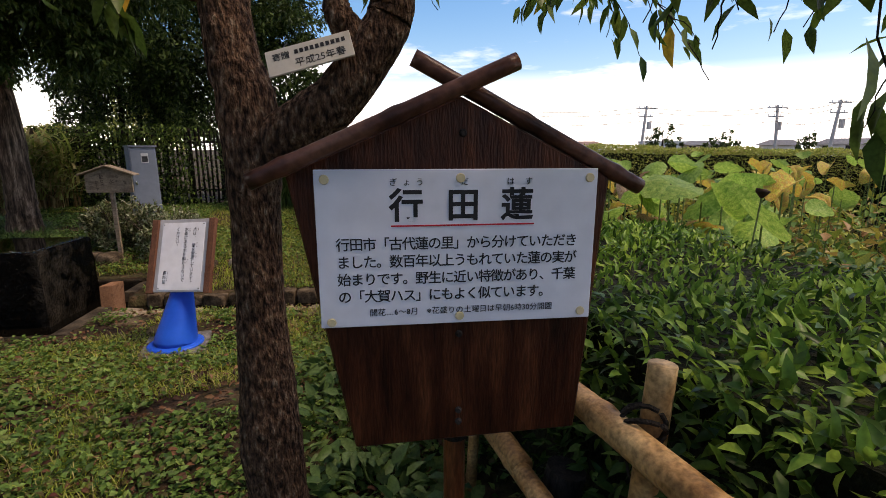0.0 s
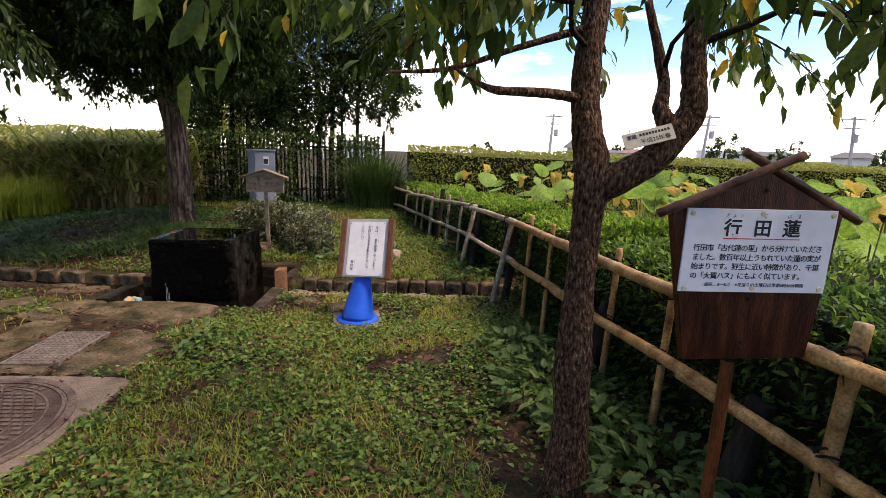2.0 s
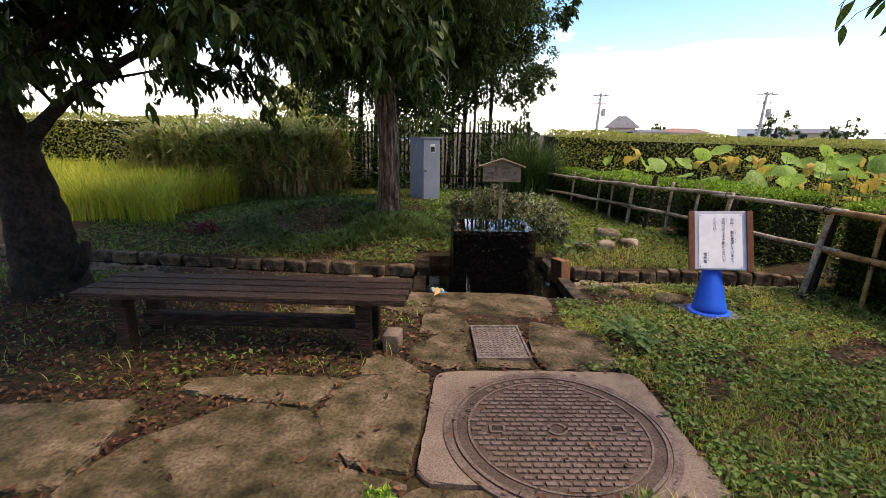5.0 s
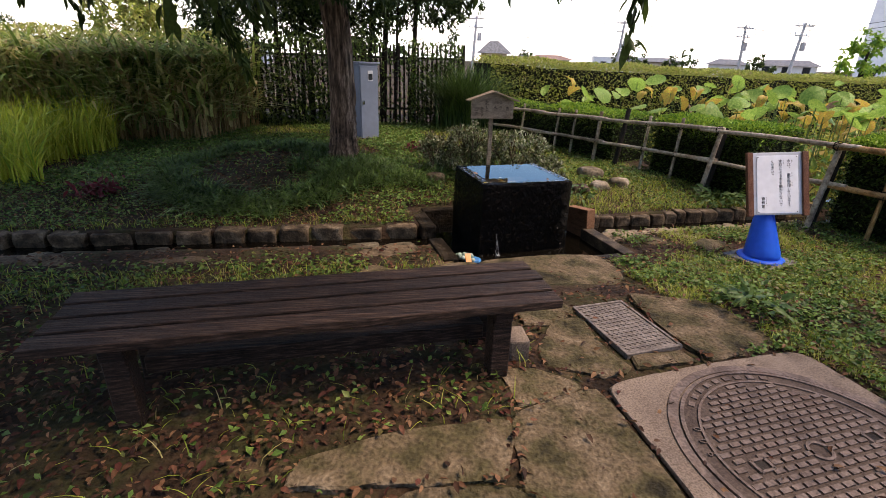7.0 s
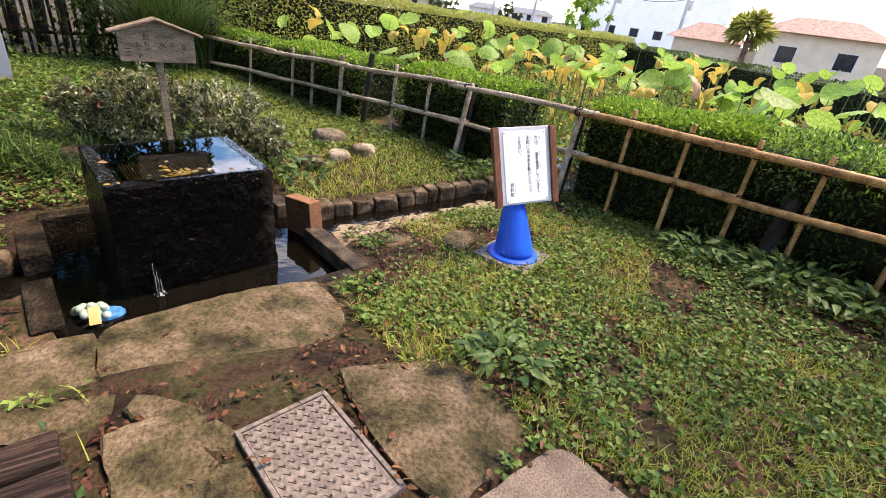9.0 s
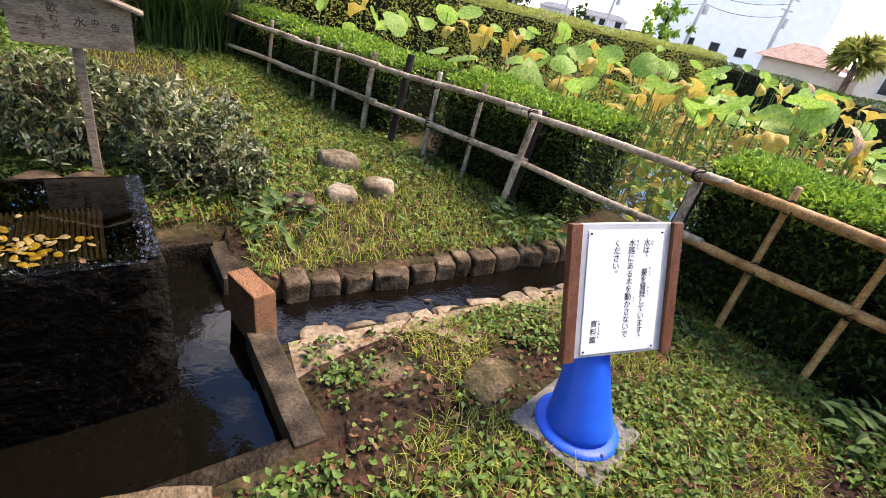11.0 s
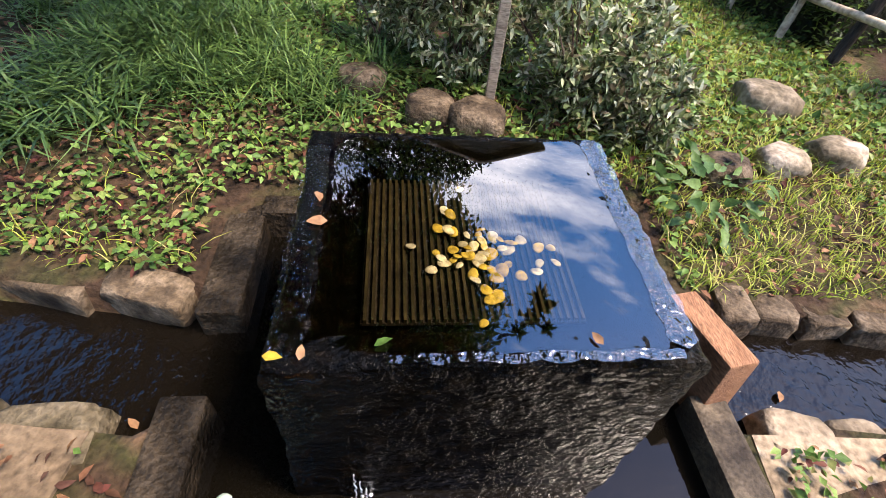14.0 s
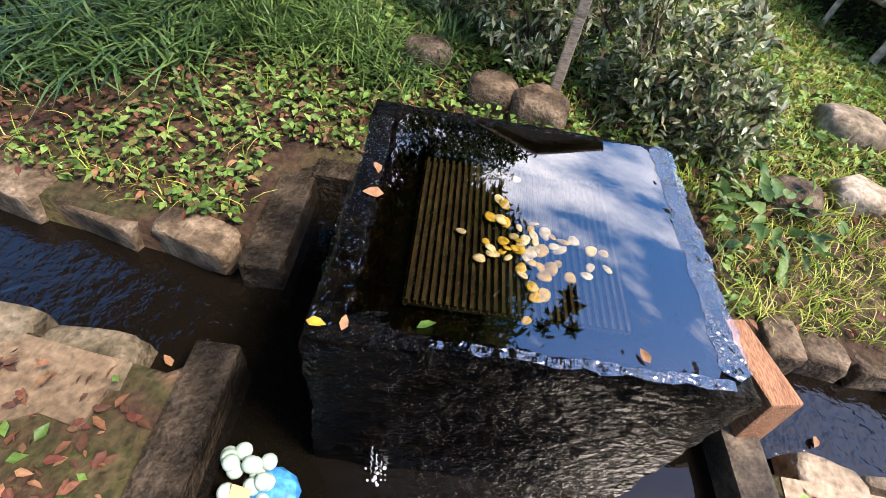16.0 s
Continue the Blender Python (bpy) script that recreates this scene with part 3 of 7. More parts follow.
PAVING = thing("paving", (-3.6, 1.5, 0), "uneven brown flagstones and a concrete slab set in soil", "paving", kind="structure")
PAVED = [
    [(-3.15, 2.22), (-2.7, 2.06), (-2.65, 1.66), (-2.79, 1.60), (-3.07, 1.55), (-3.15, 1.71)],
    [(-3.7, 1.97), (-3.56, 1.97), (-3.58, 1.68), (-3.50, 1.53), (-3.67, 1.48), (-3.9, 1.59), (-3.87, 1.77)],
    [(-3.46, 1.61), (-3.2, 1.64), (-3.16, 1.55), (-3.48, 1.52)],
    [(-3.92, 2.63), (-3.9, 2.95), (-3.3, 3.02), (-2.99, 2.98), (-2.96, 2.65), (-3.09, 2.51), (-3.24, 2.49), (-3.31, 2.31), (-3.57, 2.27), (-3.84, 2.52)],
    [(-4.38, 2.69), (-4.27, 2.9), (-3.94, 2.93), (-3.95, 2.66), (-3.89, 2.53), (-4.23, 2.58)],
    [(-3.92, 2.25), (-3.77, 2.26), (-3.63, 2.0), (-3.78, 1.93), (-3.89, 1.93)],
    [(-4.28, 2.45), (-4.23, 2.54), (-3.89, 2.48), (-3.9, 2.37), (-3.95, 2.27)],
    [(-3.86, 2.36), (-3.81, 2.42), (-3.66, 2.28), (-3.55, 2.09), (-3.6, 2.03), (-3.68, 2.09)],
    [(-4.7, 2.95), (-4.43, 2.76), (-4.4, 2.58), (-4.58, 2.51), (-4.85, 2.7)],
    [(-3.74, 1.38), (-3.71, 0.96), (-3.70, 0.62), (-3.95, 0.62), (-4.2, 0.93), (-4.14, 1.28)],
    [(-4.24, 0.93), (-3.97, 0.58), (-3.72, 0.55), (-3.84, 0.33), (-4.57, 0.2), (-4.95, 0.3), (-4.88, 0.61), (-4.58, 0.95)],
    [(-4.18, 1.24), (-4.27, 0.97), (-4.6, 0.99), (-4.96, 1.02), (-4.93, 1.13), (-4.61, 1.23)],
    [(-4.13, 1.56), (-3.95, 1.56), (-3.82, 1.45), (-3.80, 1.41), (-4.11, 1.31)],
    [(-4.9, 2.3), (-4.5, 2.35), (-4.45, 2.1), (-4.85, 2.08)],
    [(-5.1, 0.9), (-4.98, 0.35), (-5.6, 0.1), (-5.9, 0.7)],
    [(-3.7, 0.32), (-3.66, 0.5), (-2.5, 0.55), (-2.45, -0.6), (-3.6, -0.7)],
    [(-3.74, 0.28), (-3.64, -0.7), (-4.9, -0.8), (-4.98, 0.15), (-4.6, 0.16)],
]
SLAB = [(-3.70, 1.41), (-3.15, 1.50), (-2.60, 1.56), (-2.47, 0.60), (-3.66, 0.55)]
for i, p in enumerate(PAVED):
    mid = Vector(tuple(np.mean(p, 0)))
    p = [tuple(mid + (Vector(q) - mid) * 1.055) for q in p]
    flag(p, float(dry_height(*np.mean(p, 0))) + 0.012 + 0.004 * (i % 3), i, amp=0.014)
flag(SLAB, 0.02, 99, M_CONC, "concrete_slab", 0.09, 0.004)


def inside(poly, x, y):
    r = np.zeros(np.shape(x), bool)
    k = len(poly)
    for i in range(k):
        (x0, y0), (x1, y1) = poly[i], poly[(i + 1) % k]
        if y0 != y1:
            r ^= ((y0 > y) != (y1 > y)) & (x < (x1 - x0) * (y - y0) / (y1 - y0) + x0)
    return r


HATCH = [(-3.535, 2.09), (-3.235, 2.14), (-3.195, 1.66), (-3.49, 1.615)]


def paved(x, y):
    r = inside(SLAB, x, y) | inside(HATCH, x, y)
    for p in PAVED:
        r |= inside(p, x, y)
    return r


def build_manhole():
    c = Vector((-3.085, 0.955, 0.02))
    th = thing("manhole_cover", c, "round rusty brown cast iron manhole cover in a concrete slab", "manhole cover")
    bm = bmesh.new()

    def annulus(r0, r1, z0, z1, seg=72):
        vs = []
        for r, z in ((r0, z0), (r0, z1), (r1, z1), (r1, z0)):
            vs.append([bm.verts.new(c + Vector((r * math.cos(6.28318 * k / seg), r * math.sin(6.28318 * k / seg), z))) for k in range(seg)])
        for a, b in zip(vs, vs[1:]):
            for k in range(seg):
                bm.faces.new((a[k], a[(k + 1) % seg], b[(k + 1) % seg], b[k]))
    annulus(0.475, 0.512, -0.01, 0.006)
    part("seat_ring", bm, M_IRON, th)
    bm = bmesh.new()
    bmesh.ops.create_cone(bm, cap_ends=True, segments=72, radius1=0.468, radius2=0.468, depth=0.012, matrix=Matrix.Translation(c + Vector((0, 0, -0.004))))
    part("plate", bm, M_IRON_D, th)
    bm = bmesh.new()
    annulus(0.452, 0.467, 0.0, 0.009)
    annulus(0.392, 0.402, 0.0, 0.008)
    part("raised_ring", bm, M_IRON, th)
    bm = bmesh.new()
    rot = Matrix.Translation(c) @ Matrix.Rotation(radians(8), 4, "Z")
    pitch_x, pitch_y = 0.052, 0.034
    for j in range(-12, 13):
        for i in range(-8, 9):
            x, y = (i + 0.5 * (j % 2)) * pitch_x, j * pitch_y
            if math.hypot(x, y) > 0.375 or math.hypot(x, y) < 0.05:
                continue
            if min(math.hypot(x - 0.27, y - 0.0), math.hypot(x + 0.27, y)) < 0.045:
                continue
            box(bm, (x, y, 0.005), (0.040, 0.019, 0.008), rot)
    part("tread_pattern", bm, M_IRON, th, kind="stuff")
    bm = bmesh.new()
    annulus(0.034, 0.046, 0.0, 0.009, 24)
    part("crest_ring", bm, M_IRON, th)
    for s in (-0.27, 0.27):
        bm = bmesh.new()
        for dx, dy, sx, sy in ((-0.03, 0, 0.012, 0.05), (0.03, 0, 0.012, 0.05), (0, 0.024, 0.06, 0.01), (0, -0.024, 0.06, 0.01)):
            box(bm, (s + dx, dy, 0.006), (sx, sy, 0.01), rot)
        kh = part("lift_hole", bm, M_IRON, th)
        # Thin dark plate in the lift hole: the hole's shade put into its colour.
        bm = bmesh.new()
        box(bm, (s, 0, 0.003), (0.046, 0.036, 0.003), rot)
        part("hole_dark_plate", bm, M_POSTDK, kh, "black plate painted as the opening's shade")
    # cast lettering round the rim: the size in figures, the maker's name as plain bars
    for k, ch in enumerate("900"):
        a = radians(168 - 8.5 * k)
        q = rot @ Matrix.Translation((0.412 * math.cos(a), 0.412 * math.sin(a), 0.006)) @ Matrix.Rotation(a - math.pi / 2, 4, "Z")
        lettering(th, ch, q, 0.045, M_IRON, "raised_figure", centre=True, thick=0.003)
    for k in range(9):
        a = radians(130 - 8 * k)
        bm = bmesh.new()
        box(bm, (0.427 * math.cos(a), 0.427 * math.sin(a), 0.005), (0.03, 0.024, 0.006), rot @ Matrix.Translation((0, 0, 0)), 0)
        bmesh.ops.rotate(bm, verts=bm.verts, cent=rot @ Vector((0.427 * math.cos(a), 0.427 * math.sin(a), 0)), matrix=Matrix.Rotation(a + math.pi / 2, 3, "Z"))
        part("raised_bar", bm, M_IRON, th)


def lettering(parent, text, m, size, mtl, name="lettering", centre=False, thick=0.0006, bold=0.0):
    """Characters in the built-in font as one flat mesh in the frame m."""
    cu = bpy.data.curves.new("letters", "FONT")
    cu.body, cu.size, cu.extrude, cu.offset = text, size, thick, bold
    cu.resolution_u = 3
    if centre:
        cu.align_x, cu.align_y = "CENTER", "CENTER"
    ob = bpy.data.objects.new("letters", cu)
    scene.collection.objects.link(ob)
    me = bpy.data.meshes.new_from_object(ob.evaluated_get(bpy.context.evaluated_depsgraph_get()))
    bpy.data.objects.remove(ob)
    bpy.data.curves.remove(cu)
    me.name = name
    me.materials.clear()
    me.transform(m)
    return link(name, me, mtl, parent)


build_manhole()


def build_hatch():
    a, b, c, d = [Vector((*p, 0.008)) for p in HATCH]
    mid = (a + b + c + d) / 4
    ang = math.atan2((b - a).y, (b - a).x)
    m = Matrix.Translation(mid) @ Matrix.Rotation(ang, 4, "Z")
    th = thing("inspection_hatch", mid, "small rectangular grey steel inspection hatch with diamond tread", "hatch")
    w, h = 0.30, 0.475
    bm = bmesh.new()
    for cx, cy, sx, sy in ((0, h / 2, w + 0.03, 0.016), (0, -h / 2, w + 0.03, 0.016), (w / 2 + 0.007, 0, 0.016, h - 0.016), (-w / 2 - 0.007, 0, 0.016, h - 0.016)):
        box(bm, (cx, cy, -0.012), (sx, sy, 0.044), m, 0.002, 1)
    part("hatch_frame", bm, M_STEEL, th)
    bm = bmesh.new()
    box(bm, (0, 0, -0.014), (w - 0.008, h - 0.022, 0.036), m)
    part("lid", bm, M_STEEL, th)
    bm = bmesh.new()
    nx, ny = 9, 13
    for i in range(nx):
        for j in range(ny):
            x, y = (i - (nx - 1) / 2) * 0.031, (j - (ny - 1) / 2) * 0.034
            for s in (1, -1):
                box(bm, (x + 0.0077 * s, y, 0.0055), (0.025, 0.006, 0.004), m @ Matrix.Translation((x, y, 0)) @ Matrix.Rotation(s * 0.83, 4, "Z") @ Matrix.Translation((-x, -y, 0)))
    part("diamond_tread", bm, M_STEEL, th, kind="stuff")


build_hatch()


# ---- the stone basin ----
BASIN = Matrix.Translation((-3.495, 3.752, 0)) @ Matrix.Rotation(radians(8.5), 4, "Z")


def build_basin():
    th = thing("stone_basin", (-3.495, 3.752, -0.42), "square black wet stone basin brimming with clear water", "basin")
    w, d = 0.775, 0.70
    il, ir, inn, iff = -0.300, 0.300, -0.275, 0.290     # sides of the hollow
    zt, zf, zb = 0.408, 0.265, -0.42
    bm = bmesh.new()
    n = 60

    def wob(x, y, z):
        v = noise.noise(Vector((x * 5, y * 5, z * 5 + 3)))
        return v * 0.010 + noise.noise(Vector((x * 17, y * 17, z * 17))) * 0.007 + noise.noise(Vector((x * 40, y * 40, z * 40))) * 0.003
    outer = [(-w / 2, -d / 2), (w / 2, -d / 2), (w / 2, d / 2), (-w / 2, d / 2)]
    inner = [(il, inn), (ir, inn), (ir, iff), (il, iff)]

    def ring(c, per=n):
        out = []
        for i in range(4):
            a, b = Vector(c[i]), Vector(c[(i + 1) % 4])
            for k in range(per):
                out.append(a.lerp(b, k / per))
        return out
    o, q = ring(outer), ring(inner)
    levels = [(o, float(z), 0.02 * (zt - float(z)) / 0.8) for z in np.linspace(zb, zt - 0.03, 34)] + [([a.lerp(b, f) for a, b in zip(o, q)], zt - dz, 0) for f, dz in ((0.02, 0.016), (0.07, 0.006), (0.16, 0.001), (0.3, 0), (0.44, 0), (0.58, 0), (0.72, 0), (0.86, 0.001), (0.96, 0.004))] + [(q, zt - 0.02, -0.004), (q, zf, -0.012)]
    vs = []
    for pts, z, grow in levels:
        row = []
        for p in pts:
            s = p.normalized() * grow
            k = wob(p.x, p.y, z)
            edge = p.normalized() * k if z < zt - 0.001 or grow else Vector((0, 0))
            top = z > zt - 0.025 and grow == 0
            lift = (k * 0.35 + noise.noise(Vector((p.x * 62, p.y * 62, 1))) * 0.0035) if top else 0
            row.append(bm.verts.new(BASIN @ Vector((p.x + s.x + edge.x, p.y + s.y + edge.y, z + lift))))
        vs.append(row)
    k4 = 4 * n
    for a, b in zip(vs, vs[1:]):
        for k in range(k4):
            bm.faces.new((a[k], a[(k + 1) % k4], b[(k + 1) % k4], b[k]))
    bm.faces.new(vs[-1])
    part("basin_block", bm, M_BASIN, th, "wet black stone with a drier grey corner")
    # the water that brims over the rim
    bm = bmesh.new()
    film = rim_noise([(il - 0.02, -d / 2 + 0.03), (ir + 0.045, -d / 2 + 0.025), (ir + 0.04, d / 2 - 0.03), (il - 0.01, d / 2 - 0.035)], 0.006, 0.03, 5)
    bm.faces.new([bm.verts.new(BASIN @ Vector((x, y, 0.4100))) for x, y in film])
    wt = part("water_surface", bm, M_WATER_CLEAR, th, "clear still water surface")
    wt.visible_shadow = False
    if wt.data.polygons[0].normal.z < 0:
        wt.data.flip_normals()
    for x0, x1, y0, y1 in ((0.328, 0.384, -0.32, 0.335), (-0.386, -0.325, -0.335, 0.28), (-0.20, 0.36, -0.343, -0.324)):
        bm = bmesh.new()
        rim = rim_noise([(x0, y0), (x1, y0), (x1, y1), (x0, y1)], 0.005, 0.025, int(x0 * 100))
        bm.faces.new([bm.verts.new(BASIN @ Vector((x, y, 0.4106))) for x, y in rim])
        wt = part("water_film", bm, M_WATER_FILM, th, "thin rippling water running over the rim")
        wt.visible_shadow = False
        if wt.data.polygons[0].normal.z < 0:
            wt.data.flip_normals()
    # ribbed bamboo mat lying in the hollow
    grate = thing("ribbed_mat", BASIN @ Vector((0, 0.05, 0.29)), "brown slatted mat sunk in the basin's water", "mat")
    bm = bmesh.new()
    box(bm, (0.0, 0.045, 0.292), (0.48, 0.455, 0.008), BASIN)
    part("mat_base", bm, M_POSTDK, grate)
    for i in range(29):
        bm = bmesh.new()
        box(bm, (-0.231 + i * 0.0165, 0.045, 0.302), (0.0065, 0.455, 0.012), BASIN)
        part("rib", bm, M_RIB, grate)
    rnd = random.Random(4)
    for i in range(56):
        x, y = rnd.gauss(0.0, 0.062), rnd.gauss(-0.015, 0.07)
        if i > 46:
            x, y = rnd.uniform(0.08, 0.22), rnd.uniform(-0.06, 0.05)
        bm = bmesh.new()
        bmesh.ops.create_icosphere(bm, subdivisions=2, radius=1)
        for v in bm.verts:
            v.co.z = v.co.z * 0.28 if v.co.z > 0 else v.co.z * 0.08
            v.co.y *= 1 - 0.25 * v.co.x
        s = rnd.uniform(0.009, 0.0165)
        m = BASIN @ Matrix.Translation((x, y, 0.312 + 0.006 * rnd.random())) @ Euler((rnd.uniform(-.4, .4), rnd.uniform(-.4, .4), rnd.uniform(0, 6.3))).to_matrix().to_4x4() @ Matrix.Diagonal((s * 1.2, s, s, 1))
        bmesh.ops.transform(bm, matrix=m, verts=bm.verts)
        sh = part("shell", bm, M_SHELL if rnd.random() < 0.5 else M_SHELL_Y, None, smooth=True)
        tagged(sh, "small pale yellow shell lying in the basin", "shell", "shells in the basin")


def basin_stone():
    """Wet black stone whose lower and right-hand edge has dried to grey-brown."""
    m = mat("basin_stone", [(0.0002, 0.00016, 0.0001), (0.0008, 0.0006, 0.0003), (0.0045, 0.0027, 0.0011)], scale=26, fine=62, rough=0.02, wet=0.10, bump=0.9, dist=0.02, spec=0.06, detail=3.0)
    n, l = m.node_tree.nodes, m.node_tree.links
    b = n["Principled BSDF"]
    src = b.inputs["Base Color"].links[0].from_socket
    tc = n.new("ShaderNodeTexCoord")
    sep = n.new("ShaderNodeSeparateXYZ")
    l.new(tc.outputs["Object"], sep.inputs[0])
    ns = n.new("ShaderNodeTexNoise")
    ns.inputs["Scale"].default_value, ns.inputs["Detail"].default_value = 9, 6
    l.new(tc.outputs["Object"], ns.inputs["Vector"])
    add = n.new("ShaderNodeMath")
    add.operation = "MULTIPLY_ADD"
    add.inputs[1].default_value, add.inputs[2].default_value = 0.32, 0
    l.new(ns.outputs["Fac"], add.inputs[0])
    l.new(sep.outputs["X"], add.inputs[2])
    mr = n.new("ShaderNodeMapRange")
    mr.inputs[1].default_value, mr.inputs[2].default_value = -2.97, -2.86
    l.new(add.outputs[0], mr.inputs[0])
    mx = n.new("ShaderNodeMix")
    mx.data_type = "RGBA"
    mx.inputs["B"].default_value = (0.03, 0.025, 0.018, 1)
    l.new(mr.outputs[0], mx.inputs["Factor"])
    l.new(src, mx.inputs["A"])
    l.new(mx.outputs["Result"], b.inputs["Base Color"])
    return m


M_BASIN = basin_stone()
M_RIB = mat("brown_rib", [(0.010, 0.0075, 0.0035), (0.055, 0.044, 0.02)], scale=12, rough=0.6, bump=0.2)
M_SHELL_Y = mat("yellow_shell", [(0.55, 0.40, 0.06), (0.65, 0.5, 0.12)], scale=12, rough=0.4, bump=0.2, rand=0.2)
build_basin()


def rock(name, at, size, mtl, seed, parent=None, squash=1.0, sub=3, rough=0.22, yaw=0.0, boxy=0.8):
    bm = bmesh.new()
    bmesh.ops.create_icosphere(bm, subdivisions=sub, radius=1)
    for v in bm.verts:
        k = noise.noise(v.co * 1.3 + Vector((seed * 7.1, seed, 0))) * rough + noise.noise(v.co * 3.1 + Vector((0, seed * 3.3, 0))) * rough * 0.4
        v.co *= 1 + k
        for ax in range(3):
            v.co[ax] = math.copysign(min(abs(v.co[ax]), boxy + 0.12 * k), v.co[ax])
    bmesh.ops.transform(bm, matrix=Matrix.Translation(at) @ Matrix.Rotation(yaw, 4, "Z") @ Matrix.Diagonal((*size, 1)), verts=bm.verts)
    return part(name, bm, mtl, parent, smooth=True)


M_KERB_T = mat("tan_channel_stone", [(0.11, 0.085, 0.055), (0.24, 0.185, 0.125), (0.33, 0.26, 0.18)], scale=6, fine=40, rough=0.9, bump=0.8, dist=0.015, rand=0.18)
M_MORTAR = mat("sandy_mortar", [(0.17, 0.125, 0.08), (0.27, 0.205, 0.135), (0.32, 0.25, 0.175)], scale=5, fine=40, rough=0.95, bump=0.6, dist=0.015)


# Left-bank stones: greener brown than the right, with shade put into the colour.
M_KERB_L = mat("shaded_green_brown_stone", [(0.04, 0.032, 0.016), (0.11, 0.088, 0.054), (0.19, 0.155, 0.105)], scale=8, fine=50, rough=0.9, bump=0.9, dist=0.015, rand=0.2)
# Left-bank mortar at about half albedo, the bank's shade painted in.
M_MORTAR_L = mat("shaded_sandy_mortar", [(0.06, 0.042, 0.025), (0.13, 0.092, 0.056), (0.19, 0.14, 0.09)], scale=6, fine=40, rough=0.95, bump=0.7, dist=0.015)


def build_channel():
    for x0, x1 in ((-10.5, -4.36), (-2.66, -0.4)):
        bm = bmesh.new()
        xs = np.linspace(x0, x1, 60)
        near = [(x, float(channel_y(x)) - 0.22) for x in xs]
        out = [(x, float(channel_y(x)) - 0.42 - 0.03 * math.sin(x * 9) - 0.02 * math.sin(x * 23)) for x in xs]
        prism(bm, out + near[::-1], -0.2, -0.098)
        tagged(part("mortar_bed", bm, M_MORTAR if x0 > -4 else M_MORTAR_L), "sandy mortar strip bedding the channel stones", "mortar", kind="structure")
    edge_n = thing("channel_edging", (-5, 3.4, -0.1), "row of rough brown stones lining the water channel", "edging", kind="structure")
    edge_f = thing("channel_edging", (-5, 3.9, -0.1), "row of rough brown stones on the far side of the channel", "edging", kind="structure")
    rnd = random.Random(11)
    for par, s in ((edge_n, -1), (edge_f, 1)):
        for x0, x1 in ((-10.5, -4.42), (-2.62, -0.35)):
            x = x0
            while x < x1:
                ln = rnd.uniform(0.13, 0.27) * (1.25 if x < -4.3 else 0.85)
                y = float(channel_y(x + ln / 2)) + s * (0.205 + rnd.uniform(-0.012, 0.012))
                top = (-0.10 if s < 0 else -0.078) + rnd.uniform(-0.014, 0.012)
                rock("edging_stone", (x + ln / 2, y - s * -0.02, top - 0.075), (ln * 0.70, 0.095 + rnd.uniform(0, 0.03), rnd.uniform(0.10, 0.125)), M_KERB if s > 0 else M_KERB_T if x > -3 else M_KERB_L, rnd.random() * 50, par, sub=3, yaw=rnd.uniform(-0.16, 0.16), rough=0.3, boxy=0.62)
                x += ln
    # slabs that line the pit
    pit = thing("pit_lining", (PIT_C.x, PIT_C.y, -0.1), "grey stone slabs lining the pit round the basin", "lining", kind="structure")
    mp = Matrix.Translation((PIT_C.x, PIT_C.y, 0)) @ Matrix.Rotation(YAW, 4, "Z")
    hw, hd = PIT_W / 2, PIT_D / 2
    for cx, cy, sx, sy, zt in ((hw + 0.035, -0.39, 0.11, 0.62, -0.085), (hw + 0.03, 0.50, 0.10, 0.36, -0.085),
                               (-hw - 0.05, -0.27, 0.12, 0.46, -0.085), (-hw - 0.03, 0.46, 0.13, 0.50, -0.075),
                               (-0.36, -hd - 0.04, 0.66, 0.08, -0.10), (0.32, -hd - 0.04, 0.66, 0.08, -0.10),
                               (-0.3, hd + 0.04, 0.7, 0.1, -0.06), (0.36, hd + 0.04, 0.62, 0.1, -0.06)):
        bm = bmesh.new()
        box(bm, (cx, cy, zt - 0.19), (sx, sy, 0.38), mp, 0.012, 2)
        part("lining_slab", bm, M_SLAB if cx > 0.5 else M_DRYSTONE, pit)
    # the block of wood that dams the side outlet
    m = Matrix.Translation((-2.775, 3.795, -0.065)) @ Matrix.Rotation(radians(18), 4, "Z") @ Matrix.Rotation(radians(-7), 4, "X")
    bm = bmesh.new()
    box(bm, (0, 0, 0), (0.095, 0.27, 0.27), m, 0.008, 2)
    tagged(part("wooden_block", bm, M_BRICKW), "orange-brown squared wooden block damming the channel", "wooden block")
    # white streak of water spilling from pit to channel is left to the ripple; rocks behind the basin
    for i, (x, y, r, mt) in enumerate(((-2.03, 5.28, 0.17, M_ROCK), (-2.13, 4.80, 0.12, M_ROCK), (-1.86, 4.88, 0.135, M_ROCK), (-2.42, 4.68, 0.12, M_KERB),
                                       (-3.99, 4.98, 0.13, M_KERB), (-3.67, 4.83, 0.13, M_KERB), (-3.47, 4.80, 0.15, M_KERB))):
        ob = rock("rock", (x, y, float(dry_height(x, y)) + 0.025), (r, r * 0.85, r * 0.75), mt, i + 3, sub=3)
        tagged(ob, "rounded pale field rock half sunk in the grass" if mt is M_ROCK else "rounded grey-brown rock behind the basin", "rock", "garden rocks")
    ob = rock("flat_stone", (-1.93, 3.15, -0.075), (0.17, 0.11, 0.045), M_FLAG, 21, sub=3, yaw=0.4)
    tagged(ob, "flat tan stone lying in the grass beside the blue cone", "stone")
    ob = rock("flat_stone", (-2.32, 3.33, -0.095), (0.14, 0.10, 0.03), M_FLAG, 22, sub=3, yaw=0.2)
